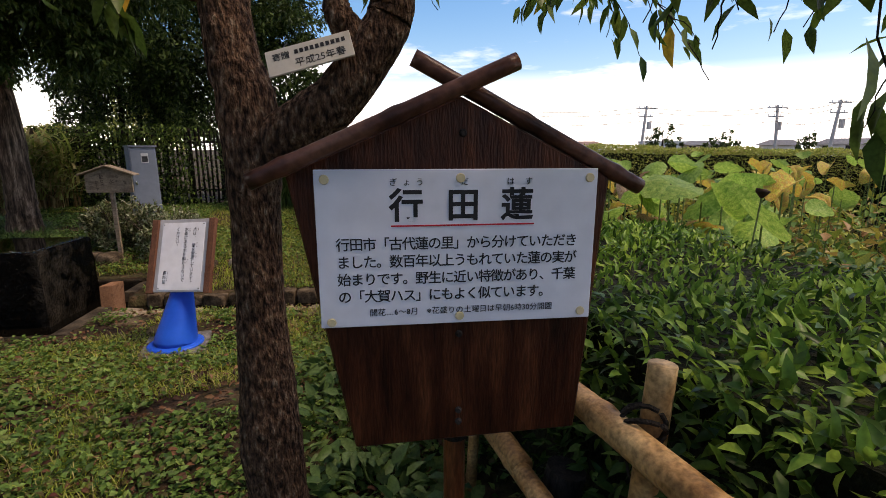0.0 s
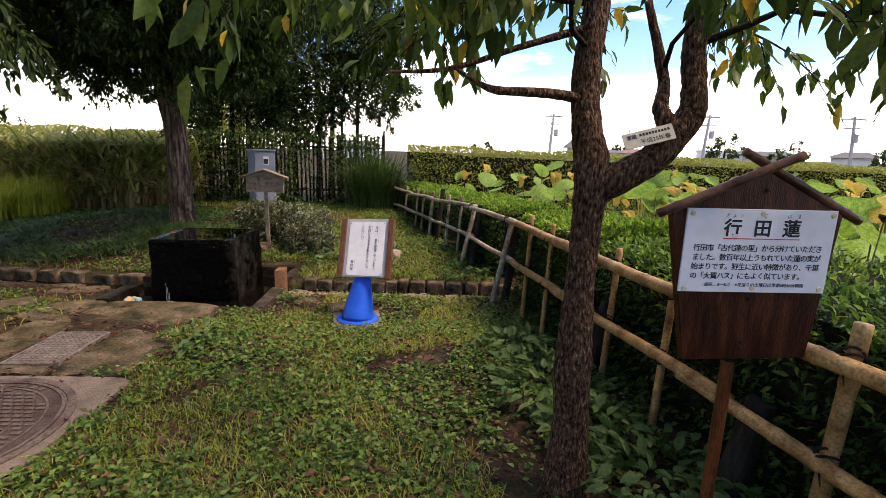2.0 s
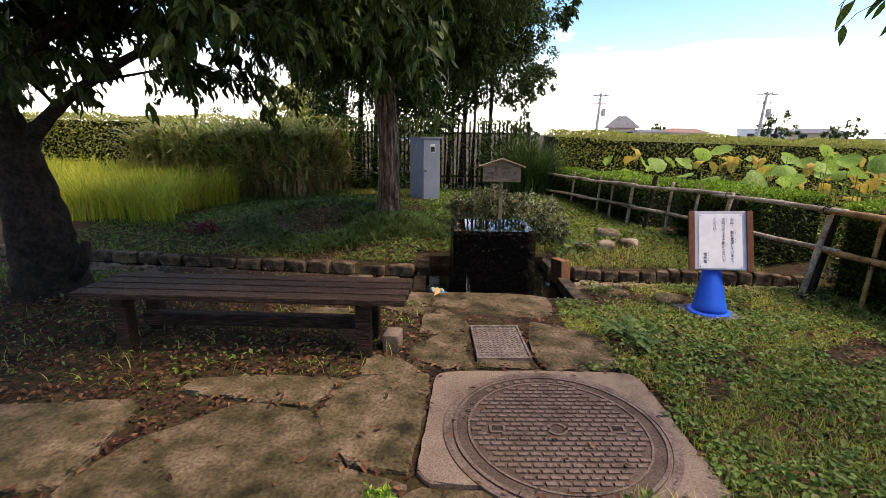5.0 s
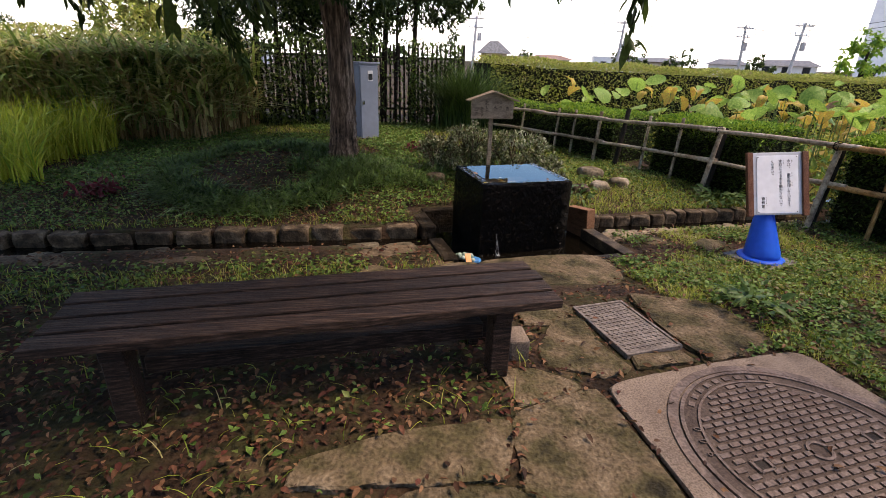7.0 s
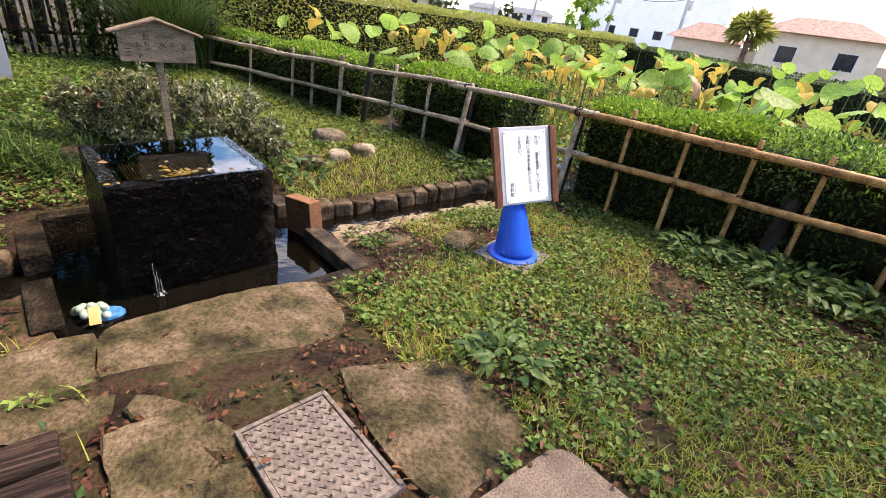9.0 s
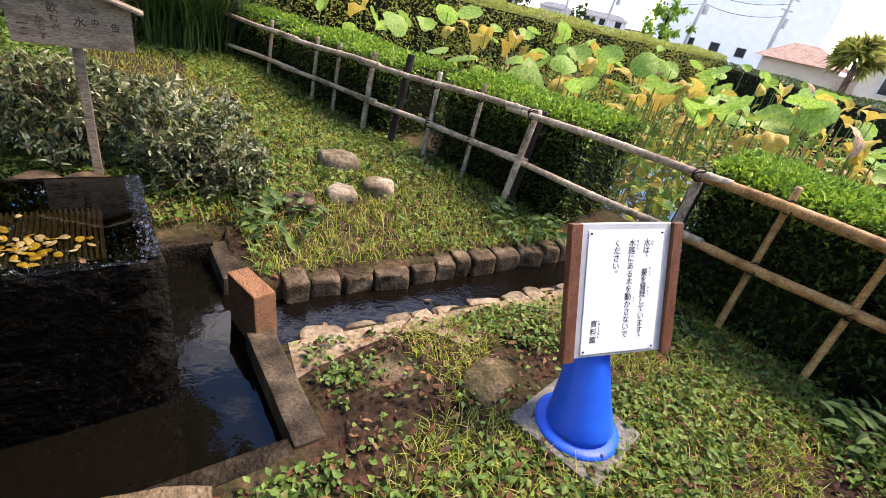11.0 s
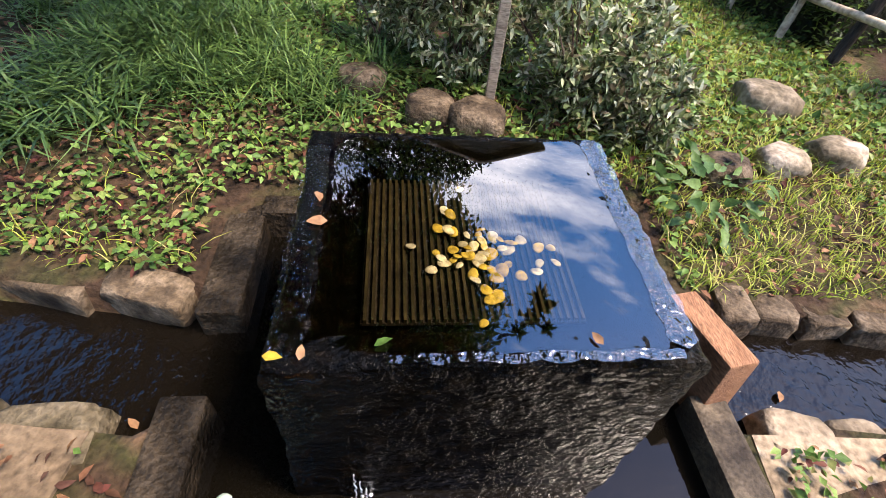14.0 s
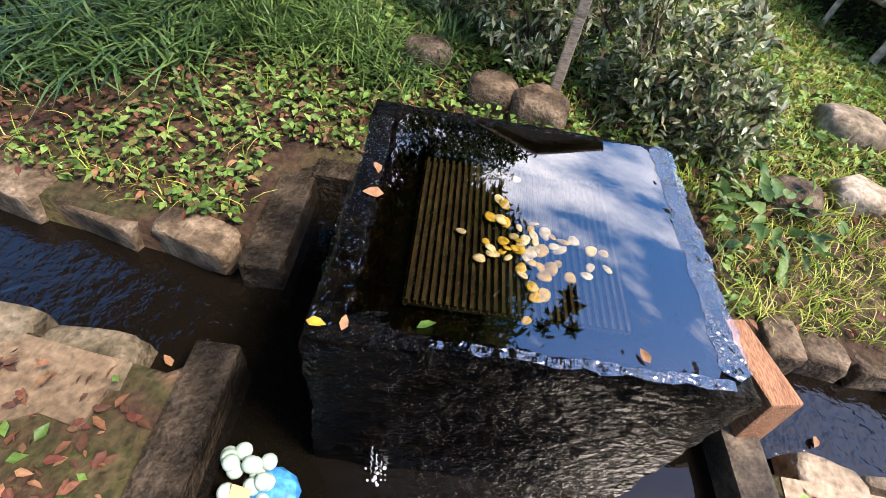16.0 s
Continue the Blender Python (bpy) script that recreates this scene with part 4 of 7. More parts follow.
    tagged(ob, "flat tan stone beside the channel", "stone")


build_channel()


# ---- signs ----
def build_lotus_sign():
    """Gabled board on a post; local x along the board, y away from the reader, z up."""
    m = Matrix.Translation((0.025, 0.69, 0)) @ Matrix.Rotation(radians(7), 4, "Z")
    th = thing("signboard", m @ Vector((0, 0.04, 0)), "dark brown gabled wooden signboard with a white printed panel", "signboard")
    bm = bmesh.new()
    outline = [(-0.165, 0.705), (0.197, 0.715), (0.230, 1.132), (0.0, 1.248), (-0.247, 1.140)]
    lo = [bm.verts.new(m @ Vector((x, 0.004, z))) for x, z in outline]
    hi = [bm.verts.new(m @ Vector((x, 0.034, z))) for x, z in outline]
    bm.faces.new(lo)
    bm.faces.new(hi[::-1])
    for i in range(5):
        bm.faces.new((lo[i], hi[i], hi[(i + 1) % 5], lo[(i + 1) % 5]))
    bmesh.ops.bevel(bm, geom=list(bm.edges), offset=0.003, segments=1, affect="EDGES")
    part("board", bm, M_DARKWOOD, th)
    pn = bmesh.new()
    box(pn, (0.0, -0.0005, 1.03), (0.415, 0.007, 0.233), m, 0.001, 1)
    panel = part("panel", pn, M_WHITE, th, "white printed panel")
    # bamboo poles crossing at the gable
    for a, b, y, name in (((0.077, 1.293), (-0.292, 1.131), -0.012, "gable_pole"), ((-0.065, 1.299), (0.285, 1.117), 0.014, "gable_pole")):
        bm = bmesh.new()
        pts, rad = [], []
        for k in range(25):
            t = k / 24
            pts.append(m @ Vector((a[0] + (b[0] - a[0]) * t, y, a[1] + (b[1] - a[1]) * t)))
            rad.append(0.0122 + (0.0018 if k in (11, 21) else 0))
        tube(bm, pts, rad, 14)
        part(name, bm, M_BAMBOO_DK, th, "dark stained bamboo pole", smooth=True)
    bm = bmesh.new()
    tube(bm, [m @ Vector((0.0, 0.045, z)) for z in (-0.05, 0.2, 0.45, 0.7, 1.1)], 0.019, 14)
    part("post", bm, M_REDWOOD, th, "reddish brown round post", smooth=True)
    bm = bmesh.new()
    tube(bm, [m @ Vector((0.0, 0.045, 0.69)), m @ Vector((0.0, 0.045, 0.705))], 0.023, 14)
    part("post_collar", bm, M_ROPE, th)
    # screws and caps
    for x, z in ((-0.193, 1.133), (0.0, 1.134), (0.195, 1.133), (-0.192, 0.922), (0.0, 0.925), (0.192, 0.925)):
        bm = bmesh.new()
        bmesh.ops.create_cone(bm, cap_ends=True, segments=16, radius1=0.007, radius2=0.006, depth=0.003, matrix=m @ Matrix.Translation((x, -0.0055, z)) @ Matrix.Rotation(math.pi / 2, 4, "X"))
        part("screw_cap", bm, M_CREAM, th)
    for x, z in ((0.0, 0.893), (0.0, 0.762), (0.0, 0.742), (0.004, 1.197)):
        bm = bmesh.new()
        bmesh.ops.create_cone(bm, cap_ends=True, segments=10, radius1=0.006, radius2=0.004, depth=0.005, matrix=m @ Matrix.Translation((x, 0.0, z)) @ Matrix.Rotation(math.pi / 2, 4, "X"))
        part("bolt", bm, M_POSTDK, th)
    up = m @ Matrix.Translation((0, -0.0046, 0)) @ Matrix.Rotation(math.pi / 2, 4, "X")

    def line(text, x, z, size, mtl=M_INK, bold=0.0, spread=None, w=None):
        """One row of characters centred on its column places."""
        if w is None:
            return lettering(panel, text, up @ Matrix.Translation((x, z, 0)), size, mtl, "lettering", True, 0.0003, bold)
        step = w / (len(text) - 1)
        for k, ch in enumerate(text):
            if ch != " ":
                lettering(panel, ch, up @ Matrix.Translation((x + k * step, z, 0)), size, mtl, "letter", True, 0.0003, bold)
    for ch, x in (("行", -0.079), ("田", 0.004), ("蓮", 0.085)):
        lettering(panel, ch, up @ Matrix.Translation((x, 1.092, 0)), 0.050, M_INK, "title_letter", True, 0.0003, 0.0012)
    for tx, x in (("ぎ", -0.097), ("ょ", -0.078), ("う", -0.059), ("だ", 0.006), ("は", 0.074), ("す", 0.101)):
        lettering(panel, tx, up @ Matrix.Translation((x, 1.128, 0)), 0.012, M_INK, "reading_letter", True, 0.0003)
    bm = bmesh.new()
    box(bm, (0.005, -0.0046, 1.0655), (0.213, 0.0012, 0.0022), m)
    part("red_rule", bm, M_RED, panel)
    rows = ("行田市「古代蓮の里」から分けていただき", "ました。数百年以上うもれていた蓮の実が", "始まりです。野生に近い特徴があり、千葉", "の「大賀ハス」にもよく似ています。")
    for i, tx in enumerate(rows):
        w = 0.342 * (len(tx) - 1) / 18
        line(tx, -0.171, 1.038 - 0.0262 * i, 0.0205, M_INK, 0.0002, w=w)
    line("開花…6～8月　※花盛りの土曜日は早朝6時30分開園", 0.005, 0.9345, 0.0122, M_INK)


build_lotus_sign()


def build_cone_sign():
    base = Vector((-1.715, 2.84, float(dry_height(-1.70, 2.84))))
    th = thing("notice_stand", base, "white notice on brown boards fixed to a blue plastic cone", "notice stand")
    bm = bmesh.new()
    m = Matrix.Translation(base + Vector((0, 0, 0.02))) @ Matrix.Rotation(radians(20), 4, "Z")
    box(bm, (0, 0, 0), (0.38, 0.38, 0.045), m, 0.012, 2)
    part("base_plate", bm, M_RUBBER, th, "grey rubber base")
    bm = bmesh.new()
    tube(bm, [base + Vector((0, 0, z)) for z in (0.035, 0.05, 0.055, 0.06)], [0.165, 0.163, 0.15, 0.135], 32)
    part("base_ring", bm, M_BLUE, th, smooth=True)
    bm = bmesh.new()
    tube(bm, [base + Vector((0.06 * z, 0.34 * max(z - 0.06, 0), z)) for z in (0.045, 0.06, 0.09, 0.2, 0.36, 0.44)], [0.132, 0.128, 0.122, 0.098, 0.066, 0.05], 32)
    part("cone", bm, M_BLUE, th, "bright blue plastic cone", smooth=True)
    # the board leans back
    p = Matrix.Translation((-1.667, 2.93, 0.513)) @ Matrix.Rotation(radians(-10.8), 4, "Z") @ Matrix.Rotation(radians(-21.5), 4, "X") @ Matrix.Rotation(radians(-3.8), 4, "Y")
    w, h = 0.365, 0.48
    bm = bmesh.new()
    box(bm, (0, 0.012, 0), (w, 0.014, h - 0.01), p, 0.002, 1)
    board = part("back_plate", bm, M_ALU, th)
    for s in (-1, 1):
        bm = bmesh.new()
        box(bm, (s * (w / 2 + 0.021), 0.006, -0.005), (0.044, 0.030, h), p, 0.003, 1)
        part("side_board", bm, M_BROWNWOOD, th, "reddish brown wooden strip")
    bm = bmesh.new()
    box(bm, (0, 0.003, -0.006), (0.305, 0.003, 0.435), p, 0.001, 1)
    paper = part("paper", bm, M_PAPER, th, "laminated white paper")
    for x in (-0.142, 0.142):
        for z in (-0.213, 0.200):
            bm = bmesh.new()
            bmesh.ops.create_cone(bm, cap_ends=True, segments=10, radius1=0.004, radius2=0.003, depth=0.004, matrix=p @ Matrix.Translation((x, 0, z)) @ Matrix.Rotation(math.pi / 2, 4, "X"))
            part("pin", bm, M_POSTDK, th)
    up = p @ Matrix.Translation((0, 0.0008, 0)) @ Matrix.Rotation(math.pi / 2, 4, "X")

    def column(text, x, z0, pitch, size):
        for k, ch in enumerate(text):
            if ch in " 　":
                continue
            q = Matrix.Translation((x, z0 - k * pitch, 0))
            if ch in "、。":
                q = Matrix.Translation((x + size * 0.45, z0 - k * pitch + size * 0.5, 0))
            lettering(paper, ch, up @ q, size, M_INK, "letter", True, 0.0003)
    column("水は、　量を管理しています。", 0.082, 0.165, 0.0263, 0.0285)
    column("水路にある木を動かさないで", 0.022, 0.165, 0.0272, 0.0285)
    column("ください。", -0.038, 0.165, 0.0265, 0.0285)
    column("資料館", -0.108, -0.115, 0.029, 0.027)
    for text, x, z0 in (("みず", 0.105, 0.17), ("りょう", 0.105, 0.075), ("かんり", 0.105, 0.005), ("すいろ", 0.045, 0.17), ("うご", 0.045, -0.03), ("しりょうかん", -0.086, -0.105)):
        for k, ch in enumerate(text):
            lettering(paper, ch, up @ Matrix.Translation((x, z0 - k * 0.0115, 0)), 0.010, M_FADED, "reading_letter", True, 0.0003)


build_cone_sign()


def build_water_sign():
    m = Matrix.Translation((-3.42, 4.87, 0)) @ Matrix.Rotation(radians(4), 4, "Z")
    z0 = float(dry_height(-3.42, 4.9))
    th = thing("wooden_notice", m @ Vector((0, 0, z0)), "weathered grey-brown gabled wooden notice on a thin post", "wooden notice")
    bm = bmesh.new()
    outline = [(-0.229, 0.735), (0.229, 0.735), (0.229, 0.915), (0.0, 0.998), (-0.229, 0.915)]
    lo = [bm.verts.new(m @ Vector((x, -0.012, z))) for x, z in outline]
    hi = [bm.verts.new(m @ Vector((x, 0.012, z))) for x, z in outline]
    bm.faces.new(lo)
    bm.faces.new(hi[::-1])
    for i in range(5):
        bm.faces.new((lo[i], hi[i], hi[(i + 1) % 5], lo[(i + 1) % 5]))
    board = part("board", bm, M_GREYWOOD, th)
    for s in (-1, 1):
        bm = bmesh.new()
        a = math.atan2(0.098, 0.285)
        q = m @ Matrix.Translation((s * 0.139, 0, 0.962)) @ Matrix.Rotation(s * a, 4, "Y")
        box(bm, (0, 0, 0), (0.296, 0.11, 0.014), q, 0.002, 1)
        part("roof_board", bm, M_GREYWOOD, th)
    bm = bmesh.new()
    box(bm, (0, 0.026, (z0 + 0.82) / 2 - 0.05), (0.042, 0.026, 0.82 - z0 + 0.1), m, 0.003, 1)
    part("post", bm, M_GREYWOOD, th)
    up = m @ Matrix.Translation((0, -0.0128, 0)) @ Matrix.Rotation(math.pi / 2, 4, "X")
    for ch, x, z, s in (("告", 0.185, 0.832, 0.042), ("こ", 0.098, 0.902, 0.042), ("の", 0.098, 0.848, 0.038), ("水", 0.03, 0.84, 0.055), ("飲", -0.075, 0.892, 0.05), ("む", -0.075, 0.845, 0.04), ("べ", -0.07, 0.805, 0.04),
                        ("か", -0.135, 0.835, 0.04), ("ら", -0.132, 0.797, 0.036), ("ず", -0.130, 0.757, 0.036)):
        lettering(board, ch, up @ Matrix.Translation((x * 0.87, 0.735 + (z - 0.72) * 0.9, 0)), s * 0.88, M_FADED, "letter", True, 0.0003, 0.0006)
    for x, z, sx in ((-0.178, 0.815, 0.04), (-0.175, 0.795, 0.03), (-0.178, 0.772, 0.026)):
        bm = bmesh.new()
        box(bm, (x, -0.0125, z), (sx, 0.0012, 0.005), m)
        part("faded_stroke", bm, M_FADED, board)


build_water_sign()


# ---- bench ----
def build_bench():
    m = Matrix.Translation((-4.885, 1.62, 0)) @ Matrix.Rotation(radians(5.5), 4, "Z")
    th = thing("bench", (-4.885, 1.62, 0), "low backless bench of dark weathered wooden planks", "bench")
    for i in range(4):
        bm = bmesh.new()
        y = -0.168 + i * 0.112
        box(bm, (0.006 * ((i * 7) % 3 - 1), y, 0.370), (1.95, 0.094, 0.036), m, 0.005, 2)
        part("seat_plank", bm, M_BENCH, th)
    for s in (-0.72, 0.72):
        bm = bmesh.new()
        box(bm, (s, 0, 0.327), (0.08, 0.40, 0.056), m, 0.005, 1)
        part("cross_bar", bm, M_BENCH, th)
        for y in (-0.145, 0.145):
            bm = bmesh.new()
            box(bm, (s, y, 0.135), (0.085, 0.085, 0.33), m, 0.006, 1)
            part("leg", bm, M_BENCH, th)
    bm = bmesh.new()
    box(bm, (0, 0, 0.165), (1.38, 0.075, 0.075), m, 0.005, 1)
    part("stretcher", bm, M_BENCH, th)
    bm = bmesh.new()
    box(bm, (-4.02, 1.70, 0.055), (0.10, 0.14, 0.11), Matrix(), 0.012, 2)
    tagged(part("concrete_block", bm, M_CONC), "small grey concrete block beside the bench leg", "block")


build_bench()


# ---- bamboo fence ----
def ground_z(x, y):
    return float(dry_height(x, y))


def rail_z(y, low):
    if low:
        return float(np.interp(y, [0.6, 3.0, 4.7, 6.2, 8.5], [0.41, 0.335, 0.325, 0.30, 0.24]))
    return float(np.interp(y, [0.6, 1.5, 3.3, 4.7, 5.3, 6.2, 7.0, 8.5], [0.735, 0.69, 0.69, 0.67, 0.63, 0.60, 0.565, 0.56]))


def bamboo(parent, name, a, b, r, mtl, seed, taper=0.9, seg=12):
    rnd = random.Random(seed)
    a, b = Vector(a), Vector(b)
    L = (b - a).length
    n = max(8, int(L / 0.02))
    pts, rad = [], []
    nxt = rnd.uniform(0.08, 0.25)
    for k in range(n + 1):
        t = k / n
        s = t * L
        rr = r * (1 + (taper - 1) * t)
        if s >= nxt:
            rr *= 1.12
            nxt += rnd.uniform(0.22, 0.34)
        pts.append(a.lerp(b, t) + Vector((0, 0, 0.004 * math.sin(s * 5 + seed))))
        rad.append(rr)
    bm = bmesh.new()
    tube(bm, pts, rad, seg)
    return part(name, bm, mtl, parent, smooth=True)


def knot(parent, at, r):
    bm = bmesh.new()
    for k in range(3):
        d = Vector((0.3, 1, 0.9 - 0.9 * k)).normalized()
        a = d.orthogonal().normalized()
        b = d.cross(a)
        pts = [at + (a * math.cos(t) + b * math.sin(t)) * (r + 0.004) + d * (k - 1) * 0.006 for t in np.linspace(0, 6.1, 14)]
        tube(bm, pts, 0.0045, 5)
    tube(bm, [at + Vector((-r - 0.002, -r - 0.002, 0.0)), at + Vector((-r - 0.01, -r - 0.008, -0.03)), at + Vector((-r - 0.004, -r - 0.012, -0.065))], [0.004, 0.003, 0.002], 5)
    part("rope_tie", bm, M_ROPE, parent, "black palm-fibre rope tie")


def build_fence():
    th = thing("bamboo_fence", (-0.5, 3.6, 0), "low lattice fence of bamboo rails and canes tied with black rope", "fence")
    # rails in lengths that overlap a little
    joints = [-2.2, -0.6, 1.15, 2.45, 3.55, 4.75, 6.2, 7.3, 8.45]
    for low in (False, True):
        for i, (y0, y1) in enumerate(zip(joints, joints[1:])):
            a = (float(fence_x(y0 - 0.12)) - 0.02, y0 - 0.12, rail_z(y0 - 0.12, low) + 0.01)
            b = (float(fence_x(y1 + 0.12)) - 0.02, y1 + 0.12, rail_z(y1 + 0.12, low) - 0.006)
            near = y0 < 3.5
            bamboo(th, "rail", a, b, (0.030 if near else 0.024) * (1.0 if not low else 0.95), M_BAMBOO if near else M_BAMBOO_G, i + 10 * low)
    # canes, each with its lean
    canes = [(-1.6, 0.03, 1), (-0.4, 0.03, 1), (0.70, 0.03, 1), (1.44, 0.02, 0), (1.93, 0.02, 0), (2.32, 0.02, 0), (2.74, 0.02, 0), (3.17, 0.02, 0), (5.11, 0.03, 0), (5.50, 0.03, 0), (6.22, 0.03, 1),
             (6.64, 0.02, 0), (6.95, 0.02, 0), (7.70, 0.02, 0)]
    for i, (y, lean, thick) in enumerate(canes):
        x = float(fence_x(y)) + 0.012
        top = rail_z(y, False) + 0.095
        z = ground_z(x, y) - 0.03
        c = bamboo(th, "cane", (x - lean * 0.35 - 0.01, y, z), (x + lean * 0.55 + 0.01, y + 0.02, top), 0.026 if thick else 0.019, M_BAMBOO if y < 4 else M_BAMBOO_G, 40 + i)
        for low in (False, True):
            knot(th, Vector((x + lean * 0.2 * (0 if low else 1) - 0.012, y, rail_z(y, low))), 0.031 if y < 4 else 0.026)
    # charred main posts with bamboo braces
    for i, (y, h, r, brace) in enumerate(((3.62, 0.76, 0.038, 1), (4.70, 0.74, 0.040, 1), (5.86, 0.77, 0.032, 0), (8.5, 0.62, 0.042, 0), (2.05, 0.45, 0.05, 0), (1.0, 0.42, 0.05, 0))):
        x = float(fence_x(y)) + 0.03
        bm = bmesh.new()
        z = ground_z(x, y)
        tube(bm, [(x - 0.05, y, z - 0.05), (x, y, z + h * 0.5), (x + 0.04, y, z + h)], [r, r, r * 0.95], 12, True, 0.03, i)
        part("post", bm, M_POSTDK, th, "charred dark wooden post", smooth=False)
        if brace:
            bamboo(th, "cane", (x - 0.17, y - 0.09, z - 0.03), (x - 0.01, y - 0.02, z + h + 0.01), 0.027, M_BAMBOO_G, 80 + i)
            knot(th, Vector((x - 0.05, y - 0.03, rail_z(y, False))), 0.036)


build_fence()


# ---- hedges ----
def line_at(pts, s):
    """Points along a polyline (x, y, half width, top) at shares s."""
    p = np.array(pts, float)
    d = np.concatenate([[0], np.cumsum(np.hypot(*np.diff(p[:, :2], axis=0).T))])
    t = s * d[-1]
    out = np.stack([np.interp(t, d, p[:, k]) for k in range(4)], 1)
    e = 0.02 * d[-1]
    tx = np.interp(np.minimum(t + e, d[-1]), d, p[:, 0]) - np.interp(np.maximum(t - e, 0), d, p[:, 0])
    ty = np.interp(np.minimum(t + e, d[-1]), d, p[:, 1]) - np.interp(np.maximum(t - e, 0), d, p[:, 1])
    k = np.hypot(tx, ty)
    return out, np.stack([-ty / k, tx / k], 1), d[-1]


def hedge(pts, label, n_side, n_top, leaf_size, m_side, m_top, z0=None, wave=0.05, width=0.45, fine=False, up=0.25, ends=0):
    """A clipped hedge along a line: a solid core painted near-black as inner shade, and leaves all over its sides and
    top.
    """
    mid = pts[len(pts) // 2]
    th = thing("hedge", (mid[0], mid[1], 0.0), label, "hedge")
    s = np.linspace(0.035 if ends else 0, 0.965 if ends else 1, 60)
    c, nrm, L = line_at(pts, s)
    base = dry_height(c[:, 0], c[:, 1]) - 0.05 if z0 is None else np.full(len(s), z0)
    bm = bmesh.new()
    rows = []
    for k, (off, top) in enumerate(((-0.82, 0), (-0.86, 0.93), (0.86, 0.93), (0.82, 0))):
        row = []
        for i in range(len(s)):
            z = base[i] if top == 0 else base[i] + (c[i, 3] - base[i]) * top - 0.02
            row.append(bm.verts.new((c[i, 0] + nrm[i, 0] * c[i, 2] * off, c[i, 1] + nrm[i, 1] * c[i, 2] * off, z)))
        rows.append(row)
    for a, b in zip(rows, rows[1:]):
        for i in range(len(s) - 1):
            bm.faces.new((a[i], a[i + 1], b[i + 1], b[i]))
    for i in (0, -1):
        bm.faces.new([r[i] for r in rows])
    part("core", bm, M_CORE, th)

    def bumps(c, t):
        return wave * (np.sin(t * L * 2.3 + c[:, 3] * 9) + 0.6 * np.sin(t * L * 5.1 + 1.3)) * 0.5
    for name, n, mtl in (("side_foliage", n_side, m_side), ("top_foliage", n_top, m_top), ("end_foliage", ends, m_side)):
        if not n:
            continue
        t = RNG.random(n)
        c, nrm, _ = line_at(pts, t)
        b0 = dry_height(c[:, 0], c[:, 1]) if z0 is None else z0
        depth = RNG.random(n) ** 2 * 0.16
        if name == "side_foliage":
            u = RNG.random(n) ** 0.8
            sgn = np.where(RNG.random(n) < 0.5, -1.0, 1.0)
            z = b0 + (c[:, 3] - b0) * u * 0.98
            o = sgn * (c[:, 2] * (1 - 0.12 * np.maximum(u - 0.75, 0) * 4) - depth + bumps(c, t))
            out = np.stack([nrm[:, 0] * sgn, nrm[:, 1] * sgn, np.full(n, up)], 1)
        elif name == "end_foliage":
            first = RNG.random(n) < 0.5
            t = np.where(first, RNG.random(n) * 0.05, 1 - RNG.random(n) * 0.05)
            c, nrm, _ = line_at(pts, t)
            b0 = dry_height(c[:, 0], c[:, 1]) if z0 is None else z0
            o = RNG.uniform(-1, 1, n) * c[:, 2]
            z = b0 + (c[:, 3] - b0) * RNG.random(n)
            sg = np.where(first, -1.0, 1.0)
            out = np.stack([nrm[:, 1] * sg, -nrm[:, 0] * sg, np.full(n, up)], 1)
        else:
            o = RNG.uniform(-1, 1, n) * c[:, 2]
            z = c[:, 3] + bumps(c, t) - depth - 0.06 * (np.abs(o) / c[:, 2]) ** 4
            out = np.stack([nrm[:, 0] * o / c[:, 2] * 0.6, nrm[:, 1] * o / c[:, 2] * 0.6, np.full(n, 0.9)], 1)
        pos = np.stack([c[:, 0] + nrm[:, 0] * o, c[:, 1] + nrm[:, 1] * o, z], 1)
        ax = out + RNG.normal(size=(n, 3)) * 0.65
        me = leaf_mesh(name, pos, ax, RNG.uniform(0.7, 1.3, n) * leaf_size, width, fine)
        link(name, me, mtl, th, kind="stuff")
    return th


# Darker copy of the azalea leaf: the hedge side's shade put into its colour.
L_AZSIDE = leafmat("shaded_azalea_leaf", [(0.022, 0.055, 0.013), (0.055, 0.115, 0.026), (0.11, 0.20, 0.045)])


def along(y0, y1, off, hw, top, n=8):
    ys = np.linspace(y0, y1, n)
    t = np.interp(ys, [-2.5, 0.6, 2.2, 3.4, 9.2], [top + 0.20, top + 0.14, top + 0.05, top, top - 0.04])
    return [(float(fence_x(y)) + off, float(y), hw, float(z)) for y, z in zip(ys, t)]


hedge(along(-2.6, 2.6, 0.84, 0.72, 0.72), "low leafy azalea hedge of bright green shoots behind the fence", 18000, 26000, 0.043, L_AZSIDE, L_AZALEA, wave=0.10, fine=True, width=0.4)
# Low fence hedges: sunlit tops and shaded sides put into the two leaf colours.
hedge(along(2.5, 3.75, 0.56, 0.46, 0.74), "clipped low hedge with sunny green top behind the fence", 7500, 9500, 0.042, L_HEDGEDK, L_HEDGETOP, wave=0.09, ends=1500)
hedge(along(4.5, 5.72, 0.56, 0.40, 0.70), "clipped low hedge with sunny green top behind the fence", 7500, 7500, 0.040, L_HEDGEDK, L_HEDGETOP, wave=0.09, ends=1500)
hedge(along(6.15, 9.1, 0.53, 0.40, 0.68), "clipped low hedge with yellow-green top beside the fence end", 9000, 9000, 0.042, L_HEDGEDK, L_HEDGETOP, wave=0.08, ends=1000)
